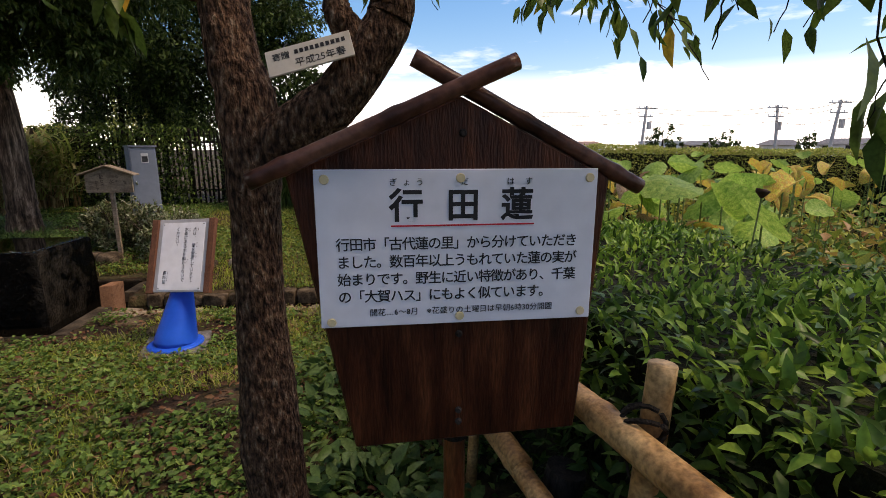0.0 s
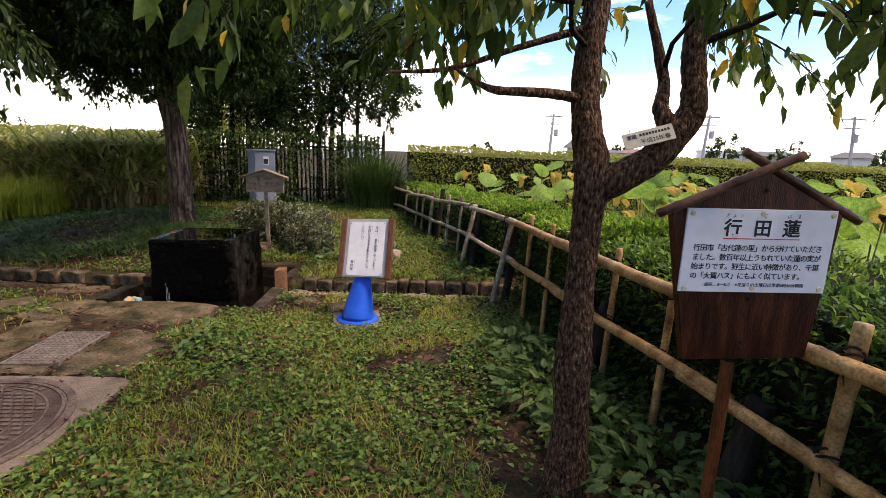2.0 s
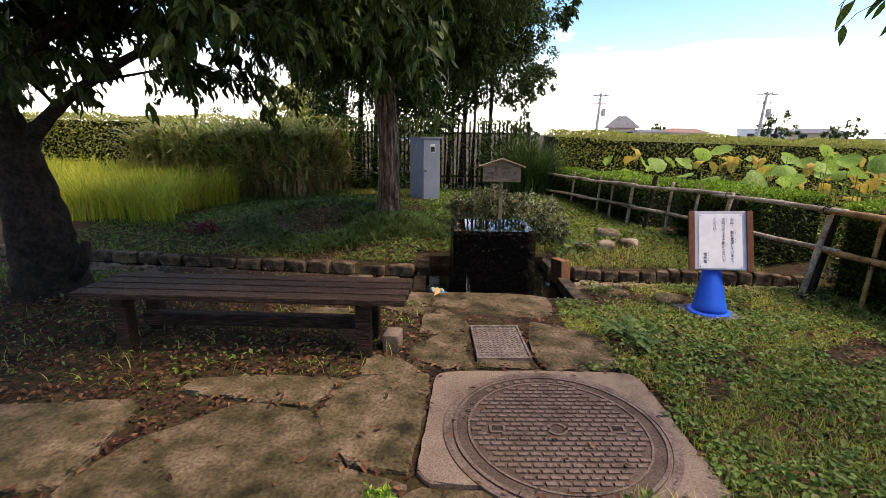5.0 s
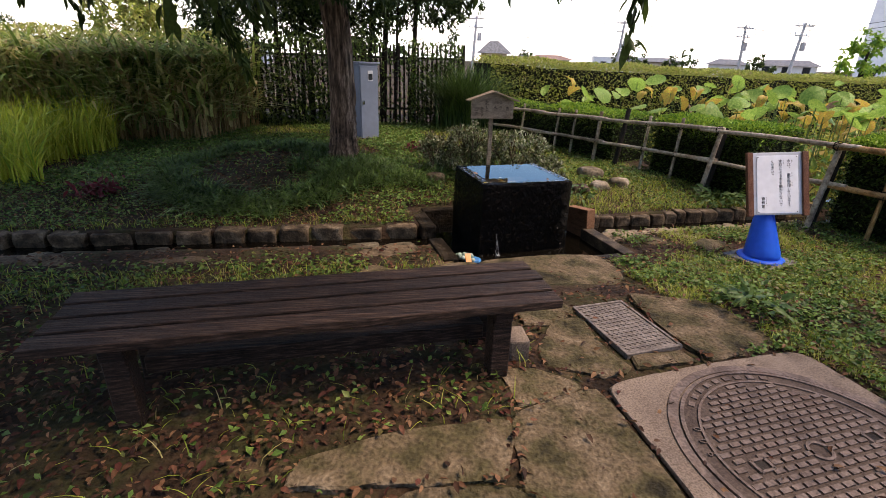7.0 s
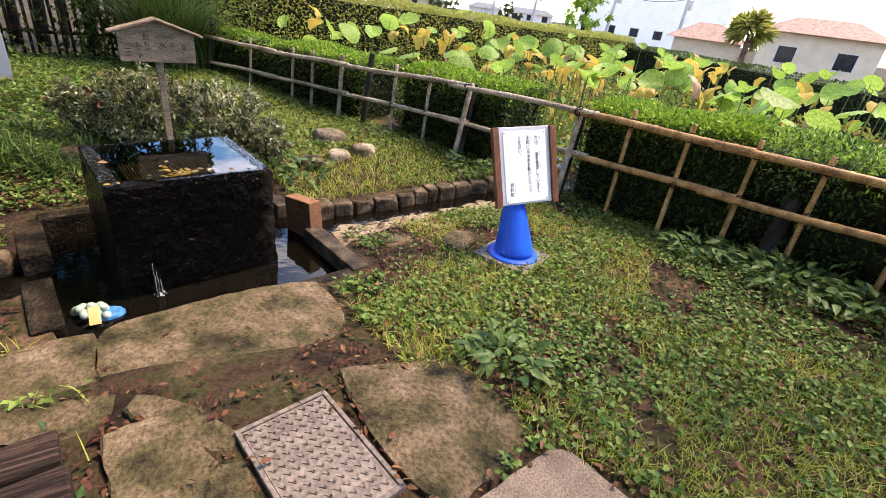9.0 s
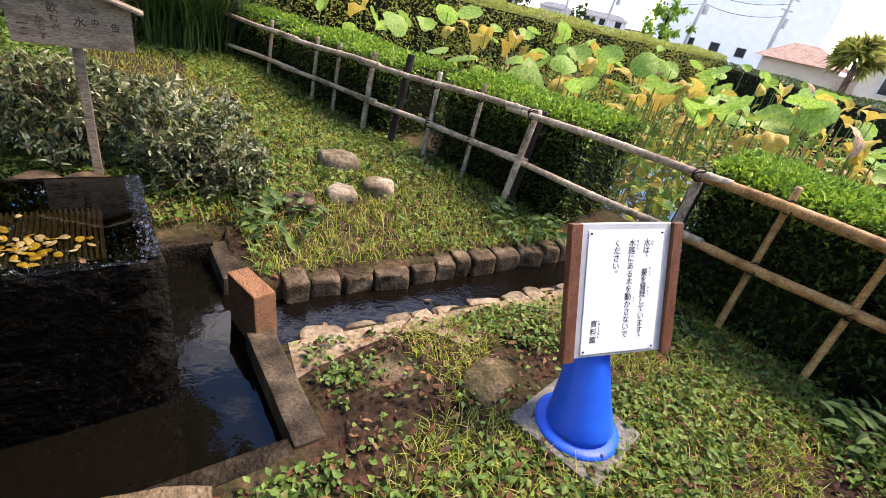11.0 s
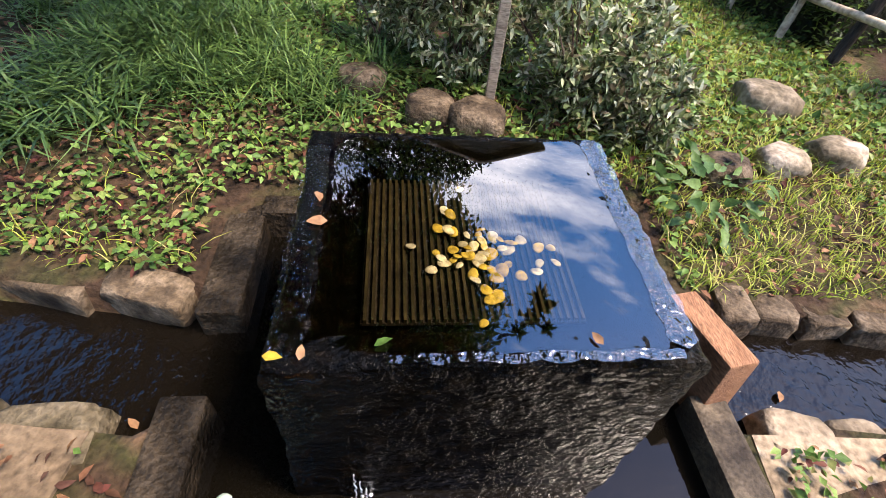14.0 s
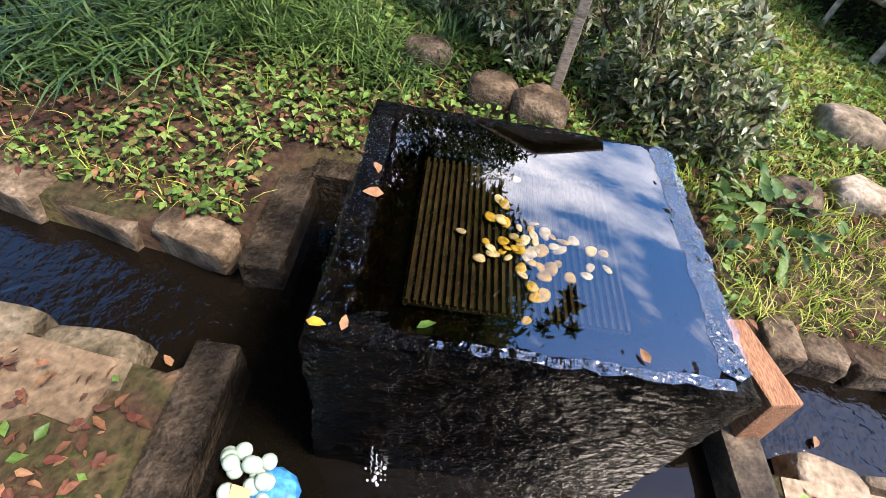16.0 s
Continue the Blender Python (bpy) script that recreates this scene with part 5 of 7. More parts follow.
hedge([(-2.5, 9.75, 0.4, 1.36), (1.5, 10.7, 0.4, 1.28), (6.5, 11.6, 0.4, 1.17), (11.2, 12.3, 0.4, 1.12)], "long clipped boundary hedge beyond the lotus pond", 52000, 12000, 0.06, L_HEDGE, L_HEDGE, wave=0.05)
hedge([(11.3, 12.2, 0.45, 0.95), (10.2, 7.6, 0.45, 0.92), (8.6, 2.6, 0.45, 0.90), (7.6, -1.0, 0.45, 0.9)], "dark clipped hedge along the side of the pond", 16000, 8000, 0.055, L_HEDGEDK, L_HEDGEDK, wave=0.03)
hedge([(-7.3, 9.4, 0.4, 1.55), (-9.0, 9.2, 0.4, 1.56), (-14.0, 8.2, 0.45, 1.6), (-20.0, 6.0, 0.45, 1.6)], "tall clipped boundary hedge behind the rice", 40000, 8000, 0.065, L_HEDGE, L_HEDGE, wave=0.07)


# ---- trees ----
def crown(parent, blobs, n, size, width, mtl, hang=0.3, fine=False, name="crown", spread=1.0):
    """Leaves in many uneven clumps: blobs are (x, y, z, radius)."""
    per, pts, axs = [], [], []
    vol = np.array([b[3] ** 2 for b in blobs])
    for b, k in zip(blobs, (vol / vol.sum() * n).astype(int)):
        clumps = max(4, k // 28)
        d = unit(RNG.normal(size=(clumps, 3)))
        cc = np.array(b[:3]) + d * (RNG.random((clumps, 1)) ** 0.45) * b[3]
        which = RNG.integers(0, clumps, k)
        p = cc[which] + RNG.normal(size=(k, 3)) * b[3] * 0.085 * spread
        a = RNG.normal(size=(k, 3)) + d[which] * 0.5 - np.array([0, 0, hang * 2])
        pts.append(p)
        axs.append(a)
    p, a = np.concatenate(pts), np.concatenate(axs)
    me = leaf_mesh(name, p, a, RNG.uniform(0.7, 1.25, len(p)) * size, width, fine, droop=0.2)
    return link(name, me, mtl, parent, kind="stuff")


def twig_leaves(parent, twigs, n, size, width, mtl, name="crown", lift=0.0):
    """Leaves hanging along twigs given as point rows."""
    pos, ax = [], []
    seg = [(np.array(a), np.array(b)) for t in twigs for a, b in zip(t, t[1:])]
    w = np.array([np.linalg.norm(b - a) for a, b in seg])
    idx = RNG.choice(len(seg), n, p=w / w.sum())
    f = RNG.random((n, 1))
    A = np.array([s[0] for s in seg])[idx]
    B = np.array([s[1] for s in seg])[idx]
    pos = A + (B - A) * f + RNG.normal(size=(n, 3)) * 0.012
    ax = unit(B - A) * 0.5 + RNG.normal(size=(n, 3)) * 0.55 - np.array([0, 0, 0.85 - lift])
    me = leaf_mesh(name, pos, ax, RNG.uniform(0.6, 1.2, n) * size, width, True, droop=0.22, fold=0.14)
    return link(name, me, mtl, parent, kind="stuff")


def twiggy(bm, base, tip, rnd, level=2, r=0.012, out=None):
    """A branch that splits into twigs; returns the twig polylines."""
    base, tip = Vector(base), Vector(tip)
    L = (tip - base).length
    pts = []
    n = 5
    for k in range(n + 1):
        t = k / n
        p = base.lerp(tip, t) + Vector((rnd.uniform(-1, 1), rnd.uniform(-1, 1), rnd.uniform(-0.6, 0.6))) * L * 0.045 * (t > 0) + Vector((0, 0, 0.10 * L * math.sin(t * math.pi)))
        pts.append(p)
    tube(bm, pts, [max(r * (1 - 0.7 * k / n), 0.0016) for k in range(n + 1)], 6)
    out = [] if out is None else out
    if level <= 1:
        out.append([tuple(p) for p in pts])
    if level > 0:
        for k in range(2, n + 1):
            for _ in range(2 if level > 1 else 1):
                d = (pts[k] - pts[k - 1]).normalized()
                d = (d + Vector((rnd.uniform(-1, 1), rnd.uniform(-1, 1), rnd.uniform(-0.9, 0.35))) * 0.9).normalized()
                twiggy(bm, pts[k], pts[k] + d * L * rnd.uniform(0.3, 0.5), rnd, level - 1, r * 0.45, out)
    return out


def build_cherry():
    th = thing("cherry_tree", (-0.38, 0.97, 0), "small cherry tree with rough dark bark and drooping holed leaves", "tree")
    bm = bmesh.new()
    limb(bm, [(-0.375, 0.97, -0.08, 0.115), (-0.375, 0.97, 0.06, 0.088), (-0.38, 0.965, 0.3, 0.064), (-0.39, 0.96, 0.52, 0.067), (-0.388, 0.96, 0.66, 0.059), (-0.388, 0.96, 0.85, 0.050), (-0.385, 0.96, 1.02, 0.049), (-0.38, 0.96, 1.15, 0.056),
              (-0.385, 0.965, 1.26, 0.058), (-0.41, 0.97, 1.38, 0.048), (-0.42, 0.985, 1.55, 0.045), (-0.40, 1.0, 1.8, 0.04), (-0.42, 1.02, 2.2, 0.03)], 44, 24, 0.07, 1, 0.10)
    limb(bm, [(-0.36, 0.965, 1.16, 0.05), (-0.28, 0.95, 1.215, 0.052), (-0.20, 0.94, 1.27, 0.048), (-0.135, 0.935, 1.35, 0.045), (-0.095, 0.94, 1.42, 0.042), (-0.095, 0.95, 1.50, 0.037), (-0.10, 0.97, 1.62, 0.035), (-0.08, 1.0, 1.85, 0.03), (-0.02, 1.05, 2.2, 0.02)], 36, 20, 0.07, 2, 0.10)
    limb(bm, [(-0.15, 0.94, 1.345, 0.036), (-0.175, 0.93, 1.39, 0.03), (-0.195, 0.93, 1.43, 0.024), (-0.19, 0.95, 1.52, 0.018), (-0.25, 0.98, 1.75, 0.012)], 16, 10, 0.08, 3, 0.14)
    limb(bm, [(-0.42, 0.97, 1.455, 0.018), (-0.55, 0.88, 1.462, 0.015), (-0.70, 0.775, 1.455, 0.012), (-0.76, 0.74, 1.47, 0.008), (-0.82, 0.70, 1.50, 0.004)], 12, 8, 0.08, 4, 0.1)
    limb(bm, [(-0.41, 0.985, 1.68, 0.014), (-0.65, 0.92, 1.60, 0.010), (-0.85, 0.87, 1.53, 0.008), (-1.05, 0.83, 1.51, 0.004)], 10, 6, 0.08, 5, 0.1)
    part("trunk", bm, M_BARK_CH, th, smooth=True)
    bm = bmesh.new()
    rnd = random.Random(5)
    twigs = []
    for base, tip, r in (((-0.10, 0.97, 1.62), (0.45, 0.75, 1.64), 0.012), ((-0.08, 1.0, 1.85), (0.75, 1.15, 1.74), 0.013), ((-0.1, 0.98, 1.75), (0.95, 0.75, 1.76), 0.012), ((-0.08, 1.0, 1.9), (1.35, 1.3, 1.8), 0.013),
                         ((-0.41, 0.985, 1.6), (-0.7, 0.45, 1.72), 0.01), ((-0.4, 1.0, 1.75), (-0.9, 1.3, 1.78), 0.011), ((-0.19, 0.95, 1.55), (-0.2, 0.5, 1.70), 0.008), ((-0.4, 1.0, 1.8), (-1.3, 1.0, 1.9), 0.012),
                         ((-0.1, 0.98, 1.7), (0.35, 0.25, 1.72), 0.01), ((-0.08, 1.0, 1.95), (0.5, 1.9, 1.9), 0.012), ((-0.4, 1.0, 1.9), (-0.4, 1.9, 1.95), 0.012), ((-0.1, 0.98, 1.8), (0.8, 0.2, 1.78), 0.01),
                         ((-0.05, 1.0, 2.0), (1.7, 0.9, 1.95), 0.013), ((-0.4, 1.0, 2.0), (-1.2, 0.3, 2.0), 0.012), ((-0.41, 0.99, 2.1), (-1.9, 0.95, 2.12), 0.013), ((-0.41, 0.99, 2.0), (-1.3, 1.5, 2.06), 0.012), ((-0.41, 0.99, 1.8), (-0.95, 1.25, 1.76), 0.010), ((-0.41, 0.99, 1.75), (-0.75, 0.75, 1.70), 0.008), ((-0.05, 1.0, 1.9), (0.2, 0.1, 1.80), 0.01)):
        twigs += twiggy(bm, base, tip, rnd, 2, r)
    part("branchwork", bm, M_BARK_DK, th, smooth=True)
    twig_leaves(th, twigs, 3000, 0.105, 0.36, L_CHERRY)
    twig_leaves(th, twigs, 130, 0.10, 0.42, L_YELLOW, "yellowed_leaves")
    # plaque tied to the branch
    m = Matrix.Translation((-0.235, 0.885, 1.338)) @ Matrix.Rotation(radians(4), 4, "Z") @ Matrix.Rotation(radians(-15), 4, "Y") @ Matrix.Rotation(radians(-25), 4, "X")
    pl = thing("plaque", (-0.235, 0.885, 1.32), "small ivory donation plaque hung on the tree's branch", "plaque")
    bm = bmesh.new()
    box(bm, (0, 0, 0), (0.155, 0.004, 0.052), m, 0.001, 1)
    face = part("plate", bm, M_PLAQUE, pl)
    up = m @ Matrix.Translation((0, -0.0024, 0)) @ Matrix.Rotation(math.pi / 2, 4, "X")
    lettering(face, "平成25年春", up @ Matrix.Translation((0.018, -0.012, 0)), 0.0185, M_INK, "lettering", True, 0.0003)
    lettering(face, "寄贈", up @ Matrix.Translation((-0.05, 0.008, 0)), 0.0165, M_INK, "lettering", True, 0.0003)
    for k in range(10):
        bm = bmesh.new()
        box(bm, (-0.022 + 0.0095 * k, -0.0025, 0.011), (0.0065, 0.0006, 0.008), m)
        part("unread_letter", bm, M_INK, face)
    for s in (-0.05, 0.05):
        bm = bmesh.new()
        tube(bm, [m @ Vector((s, 0, 0.02)), m @ Vector((s + 0.01, 0.02, 0.05)), m @ Vector((s + 0.02, 0.06, 0.05))], 0.001, 5)
        part("wire", bm, M_CABLE, pl)


build_cherry()


def build_shade_tree():
    z = ground_z(-5.02, 5.6)
    th = thing("shade_tree", (-5.02, 5.6, z), "tall shade tree with furrowed brown bark on the mound", "tree")
    bm = bmesh.new()
    limb(bm, [(-5.02, 5.6, z - 0.1, 0.25), (-5.02, 5.6, z + 0.08, 0.182), (-5.01, 5.6, z + 0.4, 0.150), (-5.0, 5.6, 1.0, 0.140), (-5.02, 5.6, 1.5, 0.138), (-5.08, 5.6, 1.95, 0.138), (-5.2, 5.6, 2.4, 0.11), (-5.4, 5.65, 3.2, 0.09), (-5.5, 5.7, 4.6, 0.05)], 36, 14, 0.06, 9, 0.14)
    limb(bm, [(-5.06, 5.6, 1.75, 0.10), (-4.92, 5.6, 2.1, 0.095), (-4.8, 5.6, 2.6, 0.08), (-4.6, 5.5, 3.6, 0.05), (-4.4, 5.4, 4.5, 0.03)], 14, 6, 0.07, 10)
    limb(bm, [(-5.15, 5.6, 2.3, 0.05), (-5.7, 5.3, 2.6, 0.035), (-6.4, 5.0, 2.7, 0.015)], 9, 5, 0.08, 11)
    limb(bm, [(-4.85, 5.6, 2.35, 0.05), (-4.2, 5.3, 2.7, 0.03), (-3.6, 5.1, 2.75, 0.012)], 9, 5, 0.08, 12)
    limb(bm, [(-4.95, 5.55, 2.5, 0.05), (-4.9, 4.8, 2.9, 0.03), (-4.8, 4.0, 2.9, 0.012)], 9, 5, 0.08, 13)
    part("trunk", bm, M_BARK, th, smooth=True)
    blobs = [(-5.2, 5.4, 3.6, 1.5), (-6.3, 5.0, 3.1, 0.9), (-4.0, 5.3, 3.2, 0.95), (-4.9, 4.3, 3.1, 0.9), (-4.3, 4.6, 2.75, 0.5), (-5.7, 4.6, 2.75, 0.55), (-6.6, 5.6, 2.7, 0.5), (-3.7, 4.7, 2.85, 0.5), (-5.0, 6.3, 4.4, 1.4),
             (-5.1, 5.1, 2.6, 0.5), (-6.9, 4.8, 3.6, 0.9), (-3.6, 6.0, 3.6, 0.8)]
    blobs += [(-5.6, 4.9, 2.3, 0.5), (-4.6, 5.0, 2.3, 0.5), (-5.1, 5.2, 2.15, 0.4), (-6.2, 5.6, 2.4, 0.6), (-4.0, 5.6, 2.45, 0.5), (-4.7, 4.2, 2.5, 0.4), (-5.5, 3.9, 2.6, 0.5), (-4.0, 5.6, 2.6, 0.6), (-3.75, 5.9, 3.2, 0.7), (-4.2, 6.0, 4.3, 0.9), (-3.95, 5.5, 2.2, 0.4), (-5.0, 5.5, 5.2, 1.2), (-2.75, 5.3, 2.75, 0.22)]
    crown(th, blobs, 92000, 0.085, 0.36, L_ZELK, hang=0.5)
    # Unseen leaves added overhead to shade the left side and darken water reflections.
    upper = [(-4.0, 6.2, 4.6, 1.0), (-5.4, 4.2, 4.2, 1.3), (-4.2, 4.4, 3.9, 0.9), (-5.4, 6.6, 5.0, 1.3), (-3.9, 5.2, 3.6, 0.75), (-3.9, 7.2, 4.4, 0.9)]
    crown(th, upper, 46000, 0.15, 0.5, L_ZELK, hang=0.4, name="shading_crown", spread=1.3)


build_shade_tree()


def build_left_tree():
    x, y = -7.0, 2.25
    z = ground_z(x, y)
    th = thing("shade_tree", (x, y, z), "old leaning tree with dark bark and low spreading boughs", "tree")
    bm = bmesh.new()
    limb(bm, [(x, y, z - 0.1, 0.34), (x + 0.0, y, z + 0.15, 0.25), (x - 0.02, y, 0.6, 0.21), (x - 0.15, y, 1.1, 0.20), (x - 0.32, y, 1.6, 0.19), (x - 0.4, y, 2.2, 0.16), (x - 0.4, y, 3.4, 0.1)], 18, 7, 0.08, 21)
    limb(bm, [(x - 0.12, y, 1.05, 0.09), (x + 0.15, y + 0.05, 1.35, 0.055), (x + 0.5, y + 0.1, 1.62, 0.04), (x + 1.1, y + 0.2, 1.95, 0.025), (x + 1.8, y + 0.2, 2.25, 0.012)], 10, 6, 0.08, 22)
    limb(bm, [(x - 0.3, y, 1.55, 0.08), (x + 0.1, y + 0.1, 1.9, 0.05), (x + 0.8, y + 0.3, 2.3, 0.03), (x + 1.6, y + 0.5, 2.6, 0.012)], 10, 6, 0.08, 23)
    limb(bm, [(x + 0.16, y, z + 0.10, 0.05), (x + 0.34, y - 0.02, z + 0.28, 0.045), (x + 0.42, y - 0.04, z + 0.46, 0.035)], 9, 4, 0.1, 24)
    part("trunk", bm, M_BARK_DK, th, smooth=True)
    bm = bmesh.new()
    rnd = random.Random(31)
    tw = []
    for base, tip in (((x + 0.5, y + 0.1, 1.62), (x + 1.3, y + 0.9, 1.75)), ((x + 1.1, y + 0.2, 1.95), (x + 2.2, y - 0.3, 1.95)), ((x + 0.8, y + 0.3, 2.3), (x + 2.0, y + 0.9, 2.1)), ((x + 1.6, y + 0.5, 2.6), (x + 2.9, y + 0.1, 2.3)),
                      ((x + 0.3, y, 1.5), (x + 0.9, y - 0.8, 1.7)), ((x + 0.1, y + 0.1, 1.9), (x + 0.4, y + 1.2, 2.0)), ((x + 1.2, y + 0.3, 2.45), (x + 1.9, y - 0.8, 2.2)), ((x + 1.8, y + 0.2, 2.25), (x + 2.9, y - 0.5, 2.1))):
        tw += twiggy(bm, base, tip, rnd, 2, 0.014)
    part("branchwork", bm, M_BARK_DK, th, smooth=True)
    twig_leaves(th, tw, 5200, 0.10, 0.36, L_ZELK, lift=0.1)
    # Blobs from (-5.3, 1.0) on are unseen, added to shade the bench and ground.
    crown(th, [(x, y, 3.2, 1.3), (x + 1.2, y + 0.2, 3.0, 1.0), (x + 2.2, y, 2.9, 0.7), (x - 1.2, y, 2.9, 1.0), (x + 1.2, y - 1.0, 2.9, 0.8), (x + 0.7, y + 0.8, 2.3, 0.5), (x - 0.5, y + 0.9, 2.2, 0.6), (x + 1.6, y + 0.6, 2.35, 0.5), (x - 1.3, y + 0.8, 2.0, 0.6), (-5.3, 1.0, 3.2, 1.0), (-5.8, 0.0, 3.2, 1.0), (-4.9, 1.9, 3.4, 0.8), (-6.6, 0.5, 3.1, 1.0), (-5.0, 0.2, 3.5, 0.9), (-6.0, -0.9, 3.3, 1.0), (-4.3, 1.4, 4.0, 1.0), (-4.6, 2.6, 4.2, 1.0), (-5.6, 2.2, 4.3, 1.2), (-4.4, 0.4, 4.2, 1.0), (-3.9, 0.9, 4.4, 0.7), (-4.5, -1.2, 3.6, 1.0), (-5.5, -2.2, 3.4, 1.1), (-4.0, -0.5, 4.2, 0.8), (-4.2, -2.4, 4.0, 1.0)], 74000, 0.13, 0.44, L_ZELK, hang=0.5, name="shading_crown")


build_left_tree()


def build_back_trees():
    for k, (x, y, blobs, stems, lab) in enumerate((
        (-4.6, 10.6, [(-4.9, 10.4, 3.2, 1.3), (-3.9, 10.3, 2.7, 0.85), (-3.2, 10.3, 2.9, 0.8), (-3.6, 10.4, 3.9, 1.1), (-4.6, 10.5, 4.8, 1.5), (-5.6, 10.5, 2.6, 0.8), (-2.8, 10.4, 2.5, 0.45), (-4.4, 10.2, 2.2, 0.5), (-3.1, 10.3, 3.7, 0.8), (-4.9, 10.0, 1.7, 0.55), (-5.2, 10.1, 2.2, 0.7), (-3.2, 10.2, 2.0, 0.4)], ((-4.75, 0.05), (-4.45, 0.06), (-3.85, 0.05), (-4.2, 0.035)), "dark evergreen tree with several thin stems behind the fence"),
        (-6.9, 10.8, [(-6.9, 10.6, 3.0, 1.2), (-7.6, 10.6, 2.3, 0.8), (-6.2, 10.5, 2.2, 0.7), (-6.7, 10.6, 4.3, 1.5), (-5.8, 10.4, 1.8, 0.6), (-7.5, 10.1, 1.5, 0.6), (-6.0, 10.1, 2.9, 0.9), (-7.9, 10.5, 3.3, 1.0)], ((-7.0, 0.06), (-6.6, 0.05), (-6.1, 0.04)), "dark leafy evergreen tree behind the slat fence"))):
        z = ground_z(x, y)
        th = thing("evergreen_tree", (x, y, z), lab, "tree")
        bm = bmesh.new()
        for i, (sx, r) in enumerate(stems):
            limb(bm, [(sx, y - 0.3, z - 0.1, r * 1.3), (sx + 0.05, y - 0.3, 1.2, r), (sx + 0.1, y - 0.3, 2.4, r * 0.8), (sx + 0.2 * (i - 1), y - 0.2, 3.8, r * 0.5)], 9, 5, 0.06, 40 + i)
        part("trunk", bm, M_BARK_DK, th, smooth=True)
        crown(th, blobs, 40000 if k == 0 else 34000, 0.10, 0.42, L_EVER, hang=0.15)
    # a round-headed tree farther off
    th = thing("round_tree", (-14.5, 24.0, -0.3), "round-headed green tree beyond the boundary hedge", "tree")
    bm = bmesh.new()
    limb(bm, [(-14.5, 24, -0.4, 0.3), (-14.5, 24, 1.5, 0.25), (-14.4, 24, 3.0, 0.12)], 8, 4, 0.05, 50)
    part("trunk", bm, M_BARK_DK, th)
    crown(th, [(-14.5, 24, 2.6, 1.6), (-13.4, 24, 2.0, 1.1), (-15.8, 24, 2.0, 1.2), (-14.3, 23.5, 3.2, 1.0)], 5000, 0.22, 0.5, L_HEDGE, hang=0.1)


build_back_trees()


# ---- cabinet, slat fence ----
def build_cabinet():
    z = 0.03
    m = Matrix.Translation((-4.86, 7.72, z)) @ Matrix.Rotation(radians(40), 4, "Z")
    th = thing("electric_cabinet", (-4.86, 7.72, z), "tall grey-blue enamelled steel electric cabinet on the grass", "cabinet")
    w, d, h = 0.37, 0.45, 1.17
    bm = bmesh.new()
    box(bm, (0, 0, h / 2), (w, d, h), m, 0.006, 2)
    part("body", bm, M_CABINET, th)
    bm = bmesh.new()
    box(bm, (0, -0.015, h + 0.012), (w + 0.03, d + 0.05, 0.024), m, 0.005, 1)
    part("roof_cap", bm, M_CABINET, th)
    bm = bmesh.new()
    box(bm, (0, -d / 2 - 0.009, h / 2), (w - 0.03, 0.018, h - 0.06), m, 0.004, 1)
    door = part("door", bm, M_CABINET, th)
    bm = bmesh.new()
    box(bm, (0.02, -d / 2 - 0.020, 1.0), (0.10, 0.006, 0.15), m, 0.003, 1)
    win = part("meter_window", bm, M_ALU, door)
    bm = bmesh.new()
    box(bm, (0.02, -d / 2 - 0.024, 0.985), (0.08, 0.004, 0.09), m, 0.002, 1)
    part("pane", bm, M_DARKGLASS, win)
    bm = bmesh.new()
    box(bm, (-0.13, -d / 2 - 0.026, 0.62), (0.028, 0.018, 0.06), m, 0.005, 2)
    part("handle", bm, M_CHROME, door, "chrome handle")
    for zz in (0.22, 0.98):
        for k in range(5):
            bm = bmesh.new()
            box(bm, (-w / 2 - 0.003, 0.0, zz + 0.02 * k), (0.008, 0.09, 0.007), m, 0.002, 1)
            part("louvre", bm, M_CABINET, th)


build_cabinet()


def build_slat_fence():
    th = thing("slat_fence", (-4.8, 8.9, 0), "dark upright slat fence behind the cabinet", "fence")
    a, b = Vector((-7.6, 8.9, 0.05)), Vector((-2.95, 9.25, 0.05))
    L = (b - a).length
    n = int(L / 0.085)
    bm = bmesh.new()
    box(bm, (0, 0, 0), (0.035, 0.018, 1.5), None)
    base = bpy.data.meshes.new("slat")
    bm.to_mesh(base)
    bm.free()
    base.materials.append(M_FENCEDK)
    rnd = random.Random(8)
    for i in range(n):
        p = a.lerp(b, i / n)
        ob = new("slat", base)
        ob.parent = th
        ob.matrix_parent_inverse = world_of(th).inverted()
        ob.matrix_basis = Matrix.Translation((p.x, p.y, 0.78 + rnd.uniform(-0.03, 0.03))) @ Matrix.Rotation(rnd.uniform(-0.02, 0.02), 4, "Y")
    for zz in (0.35, 1.25):
        bm = bmesh.new()
        tube(bm, [a + Vector((0, 0.03, zz)), b + Vector((0, 0.03, zz))], 0.022, 6)
        part("fence_rail", bm, M_FENCEDK, th)
    for t in (0, 0.2, 0.4, 0.6, 0.8, 1):
        p = a.lerp(b, t)
        bm = bmesh.new()
        tube(bm, [(p.x, p.y + 0.06, 0), (p.x, p.y + 0.06, 1.55)], 0.04, 8)
        part("fence_post", bm, M_FENCEDK, th)


build_slat_fence()


# ---- plants ----
def scatter(n, x0, x1, y0, y1):
    return RNG.uniform(x0, x1, n), RNG.uniform(y0, y1, n)


def ground_pts(x, y, lift=0.0):
    return np.stack([x, y, dry_height(x, y) + lift], 1)


def patchy(x, y, s, k=0.0):
    return np.array([noise.noise(Vector((a * s, b * s, 3.7 + k))) for a, b in zip(x, y)])


